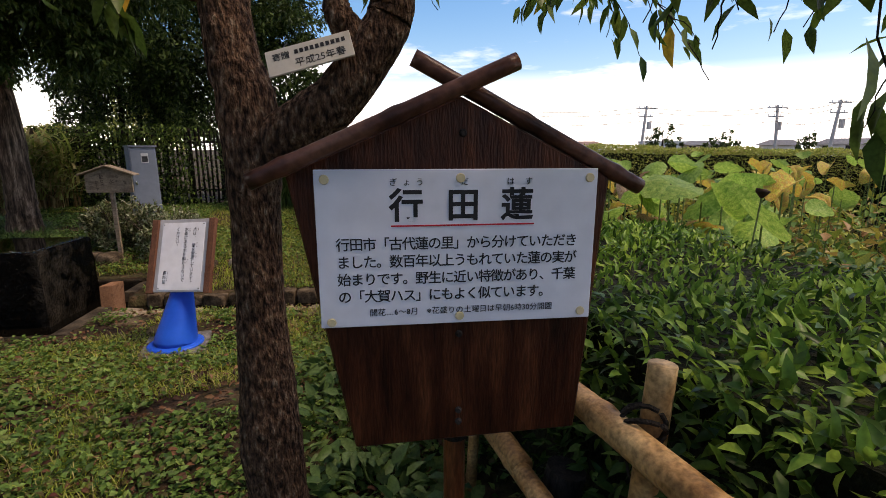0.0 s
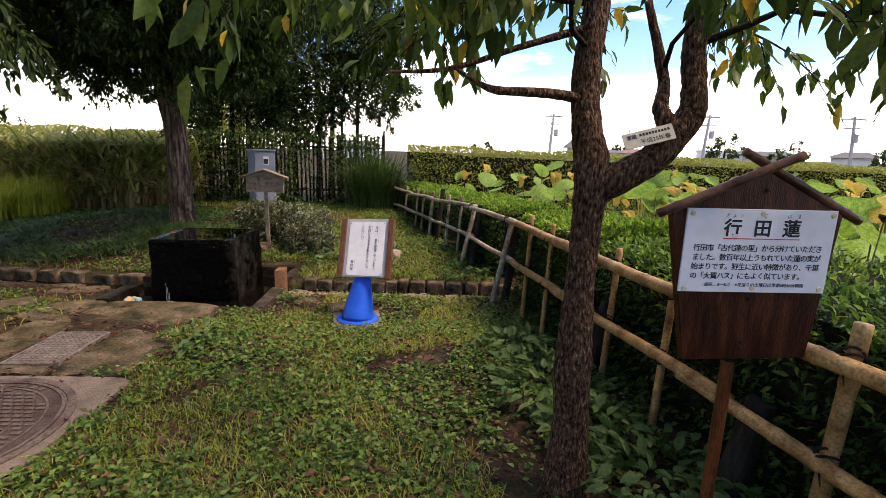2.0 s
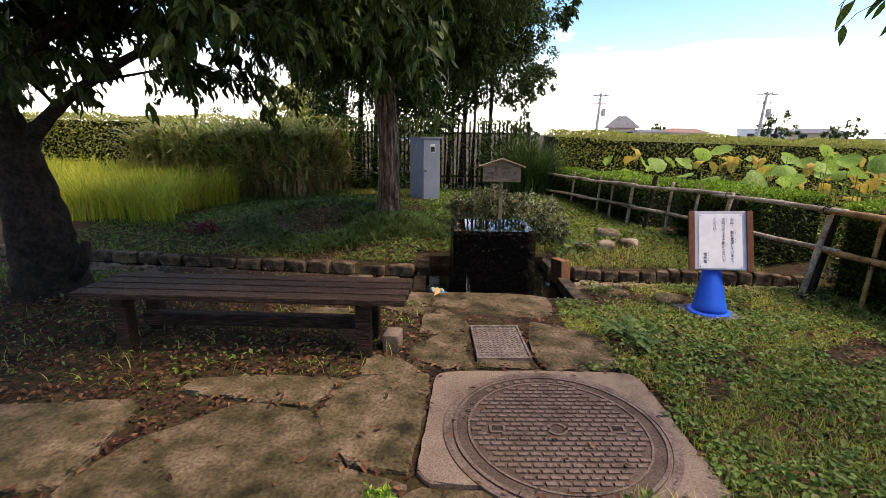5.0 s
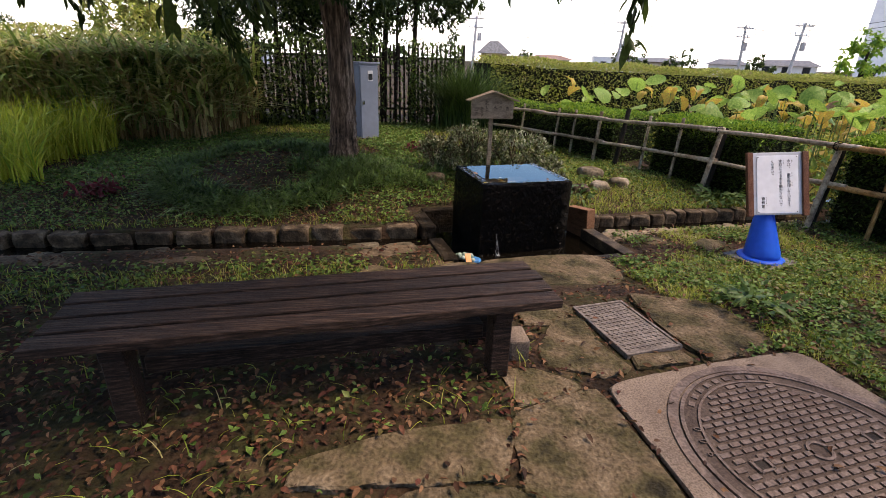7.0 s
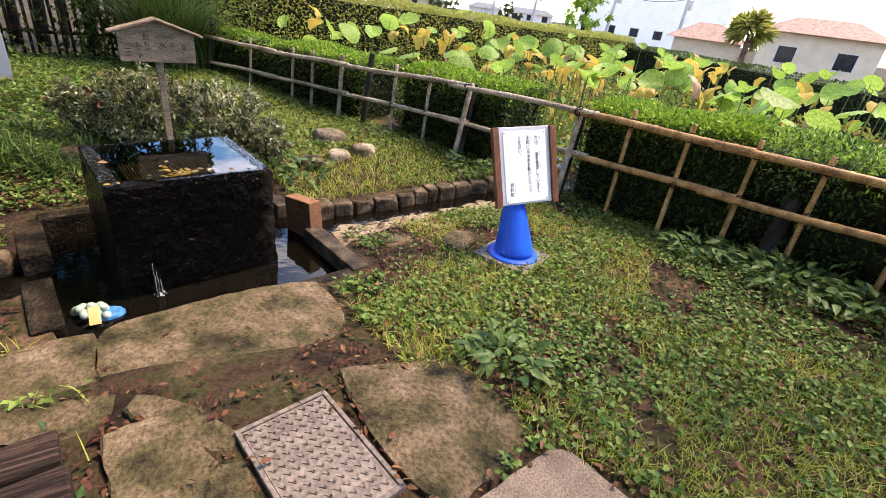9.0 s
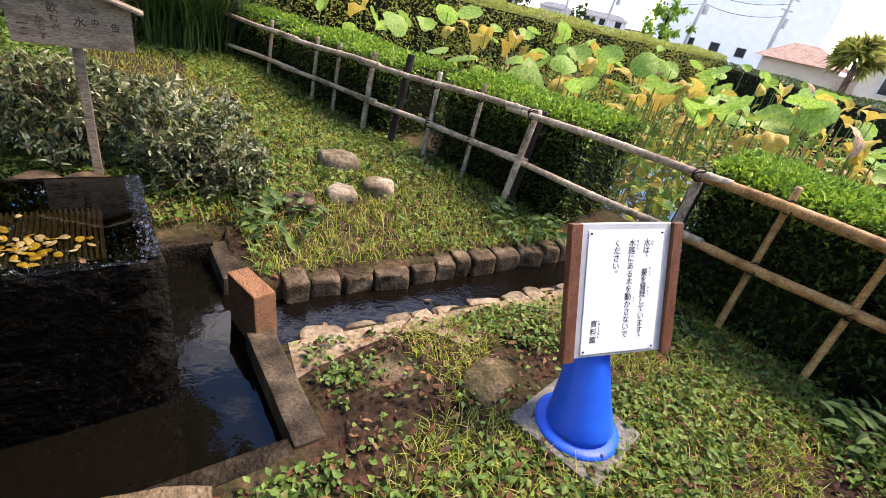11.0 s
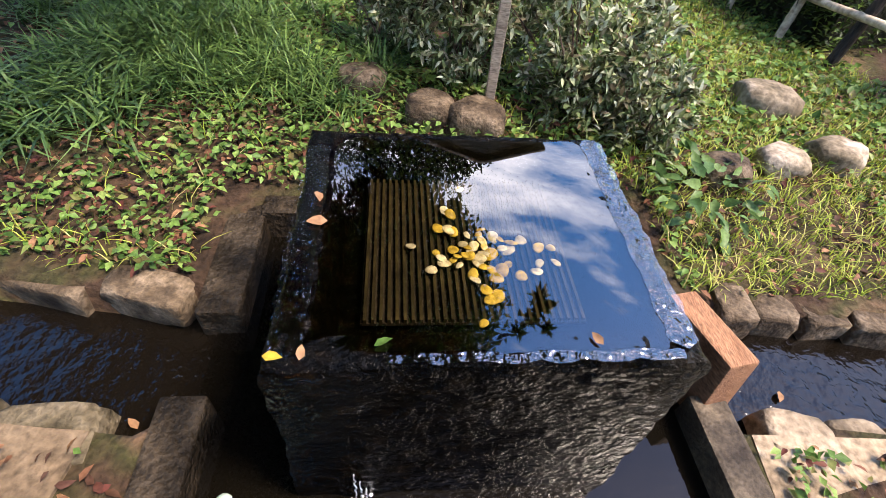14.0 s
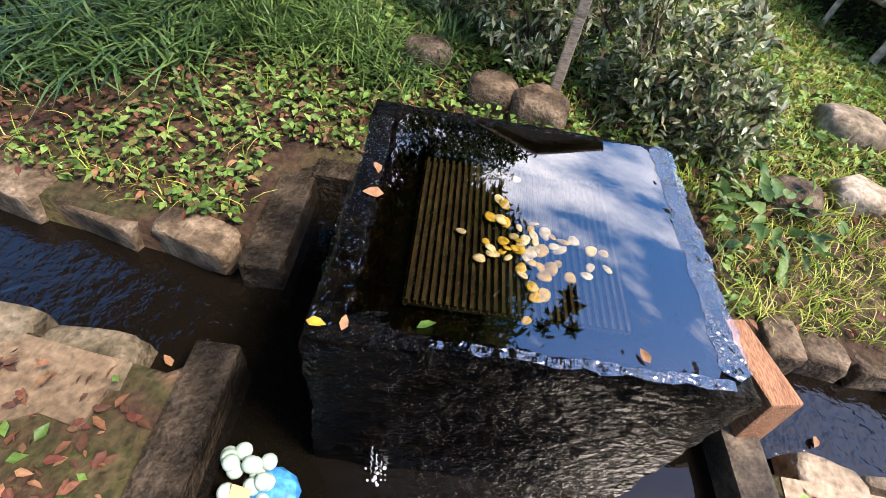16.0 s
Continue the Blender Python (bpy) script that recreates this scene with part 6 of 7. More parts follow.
def in_ring(x, y):
    return ((x + 5.85) / 0.66) ** 2 + ((y - 5.2) / 0.62) ** 2 < 1.0


def build_lawn():
    # broad-leaved weeds over the near lawn
    x, y = scatter(84000, -2.9, 0.9, -0.3, 3.6)
    ok = (x < fence_x(y) + 0.15) & on_lawn(x, y) & ~paved(x, y)
    x, y = x[ok], y[ok]
    pz = patchy(x, y, 1.7)
    bare = 1.5 * np.exp(-((x + 2.25) / 0.48) ** 2 - ((y - 3.25) / 0.34) ** 2)
    ok = RNG.random(len(x)) < np.clip(0.50 + 1.6 * pz + 1.3 * patchy(x, y, 6.0, 21) - 0.9 * bare, 0.04, 1)
    x, y = x[ok], y[ok]
    n = len(x)
    p = ground_pts(x, y, 0.0)
    p[:, 2] += RNG.uniform(0.005, 0.05, n)
    ax = RNG.normal(size=(n, 3)) * np.array([1, 1, 0.35]) + np.array([0, 0, 0.15])
    stuff("lawn_weeds", leaf_mesh("lawn_weeds", p, ax, RNG.uniform(0.016, 0.042, n), 0.66), L_WEED, "low green broad-leaved weeds covering the lawn", "weeds")
    # grass
    x, y = scatter(80000, -2.9, 0.9, -0.3, 3.7)
    ok = (x < fence_x(y) + 0.1) & on_lawn(x, y) & ~paved(x, y) & (patchy(x, y, 1.3, 9) > -0.15)
    x, y = x[ok], y[ok]
    stuff("lawn_grass", blade_mesh("lawn_grass", ground_pts(x, y, -0.005), RNG.uniform(0.03, 0.09, len(x)), 0.004, 0.9), L_GRASS, "thin short green grass blades on the lawn", "grass")
    # beyond and left of the paving
    x, y = scatter(190000, -9.0, 0.0, 1.0, 9.3)
    ok = (x < fence_x(y) + 0.1) & on_lawn(x, y) & ~paved(x, y) & ((y > 4.0) | (x < -3.95)) & (patchy(x, y, 1.1, 4) > -0.3)
    ok &= RNG.random(len(x)) < np.where((y < 2.5), 0.09, 1.0) * np.where(in_ring(x, y), 0.12, 1.0) * np.where((x < -4.6) & (y > 2.5) & (y < 4.85), 0.55, 1.0) * np.where((x > -2.9) & (y > 4.0), 0.55, 1.0) * np.where((x < -3.9) & (y > 3.1 - 0.25 * (x > -4.7)) & (y < 3.7), 0.03, 1.0)
    x, y = x[ok], y[ok]
    n = len(x)
    p = ground_pts(x, y, 0)
    p[:, 2] += RNG.uniform(0.0, 0.06, n)
    ax = RNG.normal(size=(n, 3)) * np.array([1, 1, 0.35]) + np.array([0, 0, 0.2])
    stuff("mound_weeds", leaf_mesh("mound_weeds", p, ax, np.where(y < 5.0, RNG.uniform(0.02, 0.045, n), RNG.uniform(0.028, 0.06, n)), 0.62), L_WEED, "low green weeds round the mound and channel", "weeds")
    x, y = scatter(190000, -9.0, -0.3, 1.0, 9.3)
    ok = (x < fence_x(y) + 0.1) & on_lawn(x, y) & ~paved(x, y) & ((y > 4.05) | (x < -3.95))
    ok &= RNG.random(len(x)) < np.where((x > -3.0) & (y > 4.0), 1.0, np.where(y < 2.5, 0.05, np.where(in_ring(x, y), 0.03, np.where((x < -3.4) & (y > 4.0) & (y < 7.0), 0.06, 0.4))))
    ok &= ~((x < -3.9) & (y > 3.0) & (y < 3.75))
    x, y = x[ok], y[ok]
    stuff("mound_grass", blade_mesh("mound_grass", ground_pts(x, y, -0.005), RNG.uniform(0.03, 0.12, len(x)), 0.005, 0.9), L_GRASS, "short green grass round the mound", "grass")
    # fallen leaves
    x, y = scatter(80000, -9, 0.4, -0.5, 7.5)
    ok = (x < fence_x(y)) & on_lawn(x, y)
    ok &= RNG.random(len(x)) < np.where(paved(x, y), 0.02, np.where((x < -3.8) & ((y < 2.4) | ((y > 3.9) & (y < 5.0)) | in_ring(x, y)), 1.0, 0.55))
    x, y = x[ok], y[ok]
    n = len(x)
    p = ground_pts(x, y, 0.0)
    p[:, 2] += np.where(paved(x, y), 0.03, RNG.uniform(0.006, 0.05, n))
    ax = RNG.normal(size=(n, 3)) * np.array([1, 1, 0.12])
    stuff("fallen_leaves", leaf_mesh("fallen_leaves", p, ax, RNG.uniform(0.014, 0.046, n), 0.5, True), L_DEAD, "scattered brown and reddish fallen leaves", "leaf litter")
    # large-leaved plants at the foot of the fence
    for k, (cx, cy, r, n) in enumerate(((-0.05, 1.0, 0.3, 260), (-0.35, 1.75, 0.3, 260), (-0.5, 2.3, 0.22, 160), (-0.2, 1.35, 0.22, 170), (-2.55, 1.95, 0.15, 70), (-2.55, 4.5, 0.2, 90), (-0.95, 4.35, 0.25, 130), (-0.3, 0.6, 0.2, 90))):
        a, rr = RNG.uniform(0, 6.28, n), np.sqrt(RNG.random(n)) * r
        x, y = cx + rr * np.cos(a), cy + rr * np.sin(a)
        p = ground_pts(x, y, 0.0)
        p[:, 2] += RNG.uniform(0.03, 0.14, n)
        ax = np.stack([np.cos(a), np.sin(a), RNG.uniform(-0.1, 0.5, n)], 1) + RNG.normal(size=(n, 3)) * 0.35
        stuff("dock_plant", leaf_mesh("dock_plant", p, ax, RNG.uniform(0.045, 0.095, n), 0.5, True), L_DOCK, "clump of large soft green leaves at the fence foot", "plant")


build_lawn()


def build_mound_plants():
    # ring of dark dwarf grass on the mound
    n = 11000
    ta, tr = RNG.uniform(0, 6.28, 260), 1 + RNG.normal(size=260) * 0.10
    k = RNG.integers(0, 260, n)
    x = -5.85 + 0.92 * tr[k] * np.cos(ta[k]) + RNG.normal(size=n) * 0.05
    y = 5.2 + 0.90 * tr[k] * np.sin(ta[k]) + RNG.normal(size=n) * 0.05
    stuff("dwarf_grass", blade_mesh("dwarf_grass", ground_pts(x, y, -0.01), RNG.uniform(0.11, 0.23, n), 0.016, 1.5), L_OPHIO, "dark green ring of dwarf mondo grass on the mound", "ornamental grass")
    n = 5500
    tx, ty = RNG.uniform(-5.5, -3.9, 46), 5.1 + RNG.normal(size=46) * 0.2
    k = RNG.integers(0, 46, n)
    x, y = tx[k] + RNG.normal(size=n) * 0.05, ty[k] + RNG.normal(size=n) * 0.05
    stuff("dwarf_grass", blade_mesh("dwarf_grass", ground_pts(x, y, -0.01), RNG.uniform(0.1, 0.24, n), 0.010, 1.3), L_OPHIO, "dark green tuft row of dwarf mondo grass before the tree", "ornamental grass")
    # grey-green shrub round the notice
    for cx, cy, r, h, n in ((-3.55, 5.25, 0.38, 0.55, 2200), (-3.0, 5.1, 0.42, 0.48, 2400), (-3.9, 5.35, 0.30, 0.42, 1200), (-2.75, 4.85, 0.26, 0.26, 1000)):
        z = ground_z(cx, cy)
        th = thing("shrub", (cx, cy, z), "bushy shrub with downy grey-green leaves behind the basin", "shrub")
        bm = bmesh.new()
        rnd = random.Random(int(n + cx * 10))
        for k in range(16):
            a, q = rnd.uniform(0, 6.28), rnd.uniform(0.3, 1) * r
            limb(bm, [(cx + 0.05 * math.cos(a), cy + 0.05 * math.sin(a), z - 0.02, 0.006), (cx + 0.6 * q * math.cos(a), cy + 0.6 * q * math.sin(a), z + h * 0.5, 0.005), (cx + q * math.cos(a), cy + q * math.sin(a), z + h * rnd.uniform(0.8, 1.05), 0.002)], 5, 4)
        part("branchwork", bm, M_BARK, th)
        crown(th, [(cx, cy, z + h * 0.5, r * 0.8), (cx - r * 0.4, cy, z + h * 0.75, r * 0.45), (cx + r * 0.4, cy, z + h * 0.7, r * 0.45), (cx, cy - r * 0.3, z + h * 0.3, r * 0.6)], int(n * 2.1), 0.046, 0.36, L_GREYB, hang=-0.1, fine=True, name="foliage", spread=0.9)
    # red-leaved plants
    for cx, cy in ((-7.28, 4.68), (-4.0, 6.3)):
        n = 120
        p = np.array([cx, cy, ground_z(cx, cy)]) + RNG.normal(size=(n, 3)) * np.array([0.1, 0.1, 0.03]) + np.array([0, 0, 0.07])
        stuff("red_plant", leaf_mesh("red_plant", p, RNG.normal(size=(n, 3)) + np.array([0, 0, 0.5]), 0.08, 0.45, True), L_REDP, "small dark red-leaved plant on the mound", "plant")
    # yellow-green low shrub beside the paving
    cx, cy = -3.72, 0.27
    th = thing("shrub", (cx, cy, 0.0), "small yellow-green clipped shrub beside the paving", "shrub")
    crown(th, [(cx, cy, 0.05, 0.13)], 900, 0.03, 0.5, L_HEDGETOP, hang=-0.3, name="foliage")
    # pampas-like clump beside the slat fence
    n = 1700
    x, y = -2.95 + RNG.normal(size=n) * 0.2, 8.75 + RNG.normal(size=n) * 0.15
    stuff("tall_grass_clump", blade_mesh("tall_grass_clump", ground_pts(x, y), RNG.uniform(0.9, 1.5, n), 0.014, 0.75, 5), L_OPHIO, "tall arching dark grass clump by the fence end", "tall grass")
    # reeds before the hedge
    n = 2200
    x, y = RNG.uniform(-10.4, -6.6, n), RNG.uniform(7.2, 8.6, n)
    ok = x < -6.6 - (8.6 - y) * 0.3
    x, y = x[ok], y[ok]
    n = len(x)
    stuff("reed_stems", blade_mesh("reed_stems", ground_pts(x, y), RNG.uniform(0.5, 1.25, n), 0.017, 0.4, 4), L_DRYREED, "dry tan reed stems before the hedge", "reeds")
    k = RNG.integers(0, n, 7500)
    p = ground_pts(x[k] + RNG.normal(size=7500) * 0.06, y[k] + RNG.normal(size=7500) * 0.06)
    p[:, 2] += 0.12 + 0.95 * RNG.random(7500) ** 0.8
    stuff("reed_leaves", blade_mesh("reed_leaves", p, RNG.uniform(0.3, 0.75, 7500), 0.050, 1.5, 5), L_REED, "tall leafy reeds with arching green leaves before the hedge", "reeds")
    # rice
    x, y = scatter(20000, -17, -7.0, 5.0, 7.9)
    ok = (x < -8.0 - (y - 4.2) * 0.12 + 0.25 * np.sin(y * 3)) & (y > 5.0 + 0.08 * (x + 8))
    x, y = x[ok], y[ok]
    stuff("rice_plants", blade_mesh("rice_plants", ground_pts(x, y), RNG.uniform(0.55, 0.9, len(x)), 0.018, 0.6, 4), L_RICE, "dense ripening yellow-green rice field", "rice")
    # leafy ivy and shade shrubs at the foot of the slat fence
    n = 10500
    t = RNG.random(n)
    p = np.stack([-7.4 + 4.4 * t, 8.75 + 0.33 * t + RNG.normal(size=n) * 0.1, 0.1 + RNG.random(n) ** 1.15 * 1.5], 1)
    gap = (p[:, 0] > -4.75) & (p[:, 0] < -4.0)
    p = p[~gap | (RNG.random(n) < 0.2)]
    stuff("fence_creeper", leaf_mesh("fence_creeper", p, RNG.normal(size=(len(p), 3)) - np.array([0, 0.5, 0.3]), RNG.uniform(0.05, 0.1, len(p)), 0.5), L_HEDGEDK, "dark leafy creeper on the slat fence", "creeper")


L_REDP = leafmat("dark_red_leaf", [(0.10, 0.015, 0.02), (0.17, 0.03, 0.035), (0.07, 0.02, 0.02)])
build_mound_plants()


# ---- lotus ----
def lotus_disc(r, cup, seed, fold):
    rnd = random.Random(seed)
    vs, ts = [(0, 0, -0.02)], []
    seg, rings = 22, 4
    for j in range(1, rings + 1):
        f = j / rings
        for k in range(seg):
            a = 6.28318 * k / seg
            w = 1 + 0.05 * math.sin(3 * a + seed) + 0.03 * math.sin(7 * a + 2 * seed)
            rr = r * f * w
            z = cup * r * f * f + 0.09 * r * f * math.sin(2 * a + seed) + 0.05 * r * f * f * math.sin(9 * a + seed * 2)
            x, y = rr * math.cos(a), rr * math.sin(a)
            z += fold * abs(x) * 0.9
            x *= 1 - 0.4 * fold
            vs.append((x, y, z))
    for k in range(seg):
        ts.append((0, 1 + k, 1 + (k + 1) % seg))
    for j in range(rings - 1):
        for k in range(seg):
            a, b = 1 + j * seg + k, 1 + j * seg + (k + 1) % seg
            ts += [(a, a + seg, b + seg), (a, b + seg, b)]
    me = tri_mesh("leaf_pad", vs, ts)
    me.polygons.foreach_set("use_smooth", [True] * len(me.polygons))
    return me


def build_lotus():
    rnd = random.Random(77)
    kinds = []
    for i in range(12):
        wither = i >= 7
        me = lotus_disc(1.0, rnd.uniform(-0.35, 0.35) if not wither else rnd.uniform(-0.9, 0.6), i, rnd.choice((0, 0, 0.2, 0.6)) if not wither else rnd.uniform(0.4, 1.0))
        me.materials.append(L_LOTUS if i < 7 else (L_LOTUSY if i < 10 else L_LOTUSB))
        kinds.append(me)
    stem = bpy.data.meshes.new("stem")
    bm = bmesh.new()
    tube(bm, [(0, 0, 0), (0.01, 0, 0.5), (0, 0, 1)], 0.006, 6)
    bm.to_mesh(stem)
    bm.free()
    stem.materials.append(M_LOTUSSTEM)
    count = 0
    tries = 0
    while count < 285 and tries < 6000:
        tries += 1
        x, y = rnd.uniform(-1.3, 8.0), rnd.uniform(0.6, 10.0)
        off = x - float(fence_x(y))
        if off < (2.3 if y < 2.6 else 1.2) or y > 10.0 + 0.15 * x or x > 8.4 + 0.12 * (y - 5):
            continue
        near = math.exp(-((x - 2.0) / 3.2) ** 2 - ((y - 4.0) / 3.5) ** 2)
        if rnd.random() > 0.35 + near:
            continue
        k = rnd.choices(range(12), [5, 5, 5, 5, 5, 5, 5, 6, 6, 6, 1.5, 1.5])[0]
        r = rnd.uniform(0.10, 0.19) if k < 7 else rnd.uniform(0.09, 0.17)
        h = rnd.uniform(0.5, 1.1) if k < 7 else rnd.uniform(0.45, 1.0)
        h = min(h, 0.74 + 0.06 * max(off - 1.1, 0) + 0.20 * rnd.random())
        th = thing("lotus_plant", (x, y, -0.5), "broad green lotus leaf on a tall stem" if k < 7 else "withered yellow-brown lotus leaf on a stem", "lotus", "lotus leaves in the pond")
        s = new("stem", stem)
        s.parent = th
        s.scale = (1, 1, h + 0.5)
        lf = new("leaf_pad", kinds[k])
        lf.parent = th
        lf.location = (0, 0, h + 0.5)
        tilt = rnd.uniform(0.2, 1.05) if k < 7 else rnd.uniform(0.4, 1.3)
        lf.rotation_euler = (tilt, rnd.uniform(-0.3, 0.3), rnd.uniform(0, 6.28))
        lf.scale = (r, r, r)
        count += 1
    # seed heads
    for i, (x, y, h) in enumerate(((1.35, 2.0, 0.98), (2.6, 3.6, 0.95), (0.9, 4.6, 0.9))):
        th = thing("lotus_pod", (x, y, -0.5), "dark dry lotus seed pod on a thin stalk", "seed pod")
        bm = bmesh.new()
        tube(bm, [(x - 0.06, y, -0.5), (x - 0.04, y, 0.4), (x, y, h)], 0.004, 6)
        part("stalk", bm, M_LOTUSSTEM, th)
        bm = bmesh.new()
        tube(bm, [(x, y, h - 0.01), (x, y, h + 0.015), (x + 0.004, y, h + 0.025), (x + 0.004, y, h + 0.028)], [0.006, 0.028, 0.03, 0.012], 12)
        part("seed_head", bm, M_POD, th, smooth=True)
    # low tangle of leaves between the stems
    n = 9000
    x, y = scatter(n, -1.0, 8.3, 1.5, 10.5)
    ok = (x - fence_x(y) > 0.95) & (y < 10.2 + 0.15 * x)
    x, y = x[ok], y[ok]
    n = len(x)
    p = np.stack([x, y, -0.45 + RNG.random(n) * 0.75], 1)
    stuff("pond_weeds", leaf_mesh("pond_weeds", p, RNG.normal(size=(n, 3)) + np.array([0, 0, 0.3]), RNG.uniform(0.08, 0.2, n), 0.5, False), L_PONDW, "tangle of green and yellow leaves low over the pond", "water plants")


L_PONDW = leafmat("pond_tangle_leaf", [(0.10, 0.20, 0.04), (0.2, 0.32, 0.06), (0.40, 0.38, 0.06), (0.35, 0.2, 0.08)])
build_lotus()


# ---- the distance ----
def house(x, y, w, d, h, roof_h, yaw, m_wall, m_roof, label, storeys=1, flat=False, z=-0.3):
    m = Matrix.Translation((x, y, z)) @ Matrix.Rotation(radians(yaw), 4, "Z")
    th = thing("house", (x, y, z), label, "house")
    bm = bmesh.new()
    box(bm, (0, 0, h / 2), (w, d, h), m)
    wall = part("wall", bm, m_wall, th)
    bm = bmesh.new()
    if flat:
        box(bm, (0, 0, h + 0.12), (w + 0.3, d + 0.3, 0.24), m)
    else:
        o = 0.6
        v = [bm.verts.new(m @ Vector(p)) for p in ((-w / 2 - o, -d / 2 - o, h), (w / 2 + o, -d / 2 - o, h), (w / 2 + o, d / 2 + o, h), (-w / 2 - o, d / 2 + o, h), (-w / 2 + d * 0.3, 0, h + roof_h), (w / 2 - d * 0.3, 0, h + roof_h))]
        for f in ((0, 1, 5, 4), (2, 3, 4, 5), (1, 2, 5), (3, 0, 4), (3, 2, 1, 0)):
            bm.faces.new([v[k] for k in f])
    part("roof", bm, m_roof, th)
    k = max(2, int(w / 2.6))
    for s in range(storeys):
        for i in range(k):
            wx = -w / 2 + (i + 0.5) * w / k
            wz = 1.5 + s * 2.7
            if wz + 0.6 > h:
                continue
            bm = bmesh.new()
            box(bm, (wx, -d / 2 - 0.03, wz), (1.1, 0.08, 1.05), m)
            fr = part("window", bm, M_ALU, wall)
            bm = bmesh.new()
            box(bm, (wx, -d / 2 - 0.075, wz), (0.95, 0.02, 0.9), m)
            part("pane", bm, M_DARKGLASS, fr)
    return th


def polar(az, dist, eye=(-3.0, 0.0)):
    return eye[0] + dist * math.sin(radians(az)), eye[1] + dist * math.cos(radians(az))


for az, dist, w, d, h, rh, yaw, mw, mr, lab, st, fl in (
    (12.3, 55, 3.2, 3.5, 2.4, 1.5, -10, M_WALLB, M_ROOFT, "far tile-roofed house with a hipped roof", 1, False),
    (15.0, 58, 4.0, 3.0, 1.9, 0.4, -10, M_WALLW, M_ROOFT, "far low house beside the tiled one", 1, False),
    (18.5, 60, 5.5, 4, 1.9, 0.6, -15, M_WALLW, M_ROOFR, "far low house with a reddish roof", 1, False),
    (26.5, 62, 10, 6, 2.6, 0.5, -20, M_WALLW, M_WALLW, "far white flat-roofed building", 1, True),
    (30.0, 58, 7, 5, 2.1, 0.7, -25, M_WALLB, M_ROOFT, "far tile-roofed house among others", 1, False),
    (36.5, 55, 5, 4, 2.0, 0.8, -35, M_WALLW, M_ROOFT, "far white house with a grey tiled roof", 1, False),
    (41.5, 60, 8, 4, 2.1, 0.9, -40, M_WALLW, M_ROOFT, "far white house with a grey tiled roof", 1, False),
    (-14, 70, 7, 4, 2.2, 0.8, 10, M_WALLW, M_ROOFT, "far white house beyond the boundary hedge", 1, False),
    (-38, 60, 6, 4, 2.2, 0.8, 30, M_WALLW, M_ROOFR, "far house with a reddish roof beyond the rice", 1, False),
):
    x, y = polar(az, dist * (1.6 if az > 20 else 1.2))
    house(x, y, w, d, h, rh, yaw, mw, mr, lab, st, fl)
house(-4 + 72 * math.sin(radians(54.3)), 0.7 + 72 * math.cos(radians(54.3)), 16.5, 9, 9.0, 0.5, -54, M_WALLW, M_WALLW, "large plain white rendered house beyond the pond hedge", 1, True)
house(-4 + 42 * math.sin(radians(60)), 0.7 + 42 * math.cos(radians(60)), 4.2, 4.5, 1.7, 1.1, -58, M_WALLB, M_ROOFR, "low beige house with a brown tiled roof", 1, False)
house(-4 + 40 * math.sin(radians(69)), 0.7 + 40 * math.cos(radians(69)), 6.0, 5.0, 2.7, 1.0, -67, M_WALLB, M_ROOFR, "two-storey beige house with a tiled roof", 2, False)


def utility_pole(az, dist, h, lean=0.0):
    x, y = polar(az, dist)
    th = thing("utility_pole", (x, y, -0.3), "grey concrete utility pole with cross-arms", "utility pole", "utility poles")
    bm = bmesh.new()
    tube(bm, [(x, y, -0.4), (x + lean * 0.5, y, h / 2), (x + lean, y, h)], [0.17, 0.14, 0.10], 8)
    part("pole", bm, M_POLE, th)
    for k, dz in enumerate((0.25, 1.0)):
        bm = bmesh.new()
        box(bm, (x + lean, y, h - dz), (1.8 - 0.4 * k, 0.08, 0.1))
        part("cross_arm", bm, M_POLE, th)
        for s in (-0.7, -0.2, 0.4):
            bm = bmesh.new()
            tube(bm, [(x + lean + s, y, h - dz + 0.05), (x + lean + s, y, h - dz + 0.22)], 0.05, 6)
            part("insulator", bm, M_WALLW, th)
    bm = bmesh.new()
    tube(bm, [(x + lean + 0.35, y, h - 2.2), (x + lean + 0.35, y, h - 1.5)], 0.22, 8)
    part("transformer", bm, M_POLE, th)
    return Vector((x + lean, y, h))


tops = [utility_pole(az, dist, h, ln) for az, dist, h, ln in ((-18, 70, 5.2, 0), (9.5, 50, 5.2, 0.25), (25.3, 52, 5.2, 0.3), (37.2, 55, 5.0, -0.4), (41.2, 52, 5.0, 0.4), (49, 50, 5.6, 0.6), (56, 48, 5.6, 0))]
for a, b in zip(tops, tops[1:]):
    for k, dz in enumerate((0.15, 0.55, 1.4)):
        bm = bmesh.new()
        pts = [a.lerp(b, t) + Vector((0, 0, -dz - 1.6 * t * (1 - t))) for t in np.linspace(0, 1, 13)]
        tube(bm, pts, 0.022, 5)
        ob = part("overhead_cable", bm, M_CABLE)
        tagged(ob, "thin black overhead cable between utility poles", "cable", "overhead cables")


def far_tree(az, dist, r, h, mtl=L_EVER):
    x, y = polar(az, dist)
    th = thing("far_tree", (x, y, -0.3), "rounded dark tree among the far houses", "tree")
    bm = bmesh.new()
    limb(bm, [(x, y, -0.4, 0.2), (x, y, h * 0.5, 0.15), (x, y, h, 0.08)], 7, 3, 0.05, 1)
    part("trunk", bm, M_BARK_DK, th)
    crown(th, [(x, y, h, r), (x - r * 0.7, y, h - r * 0.3, r * 0.7), (x + r * 0.7, y, h - r * 0.3, r * 0.7)], 900, 0.35, 0.6, mtl, hang=0)


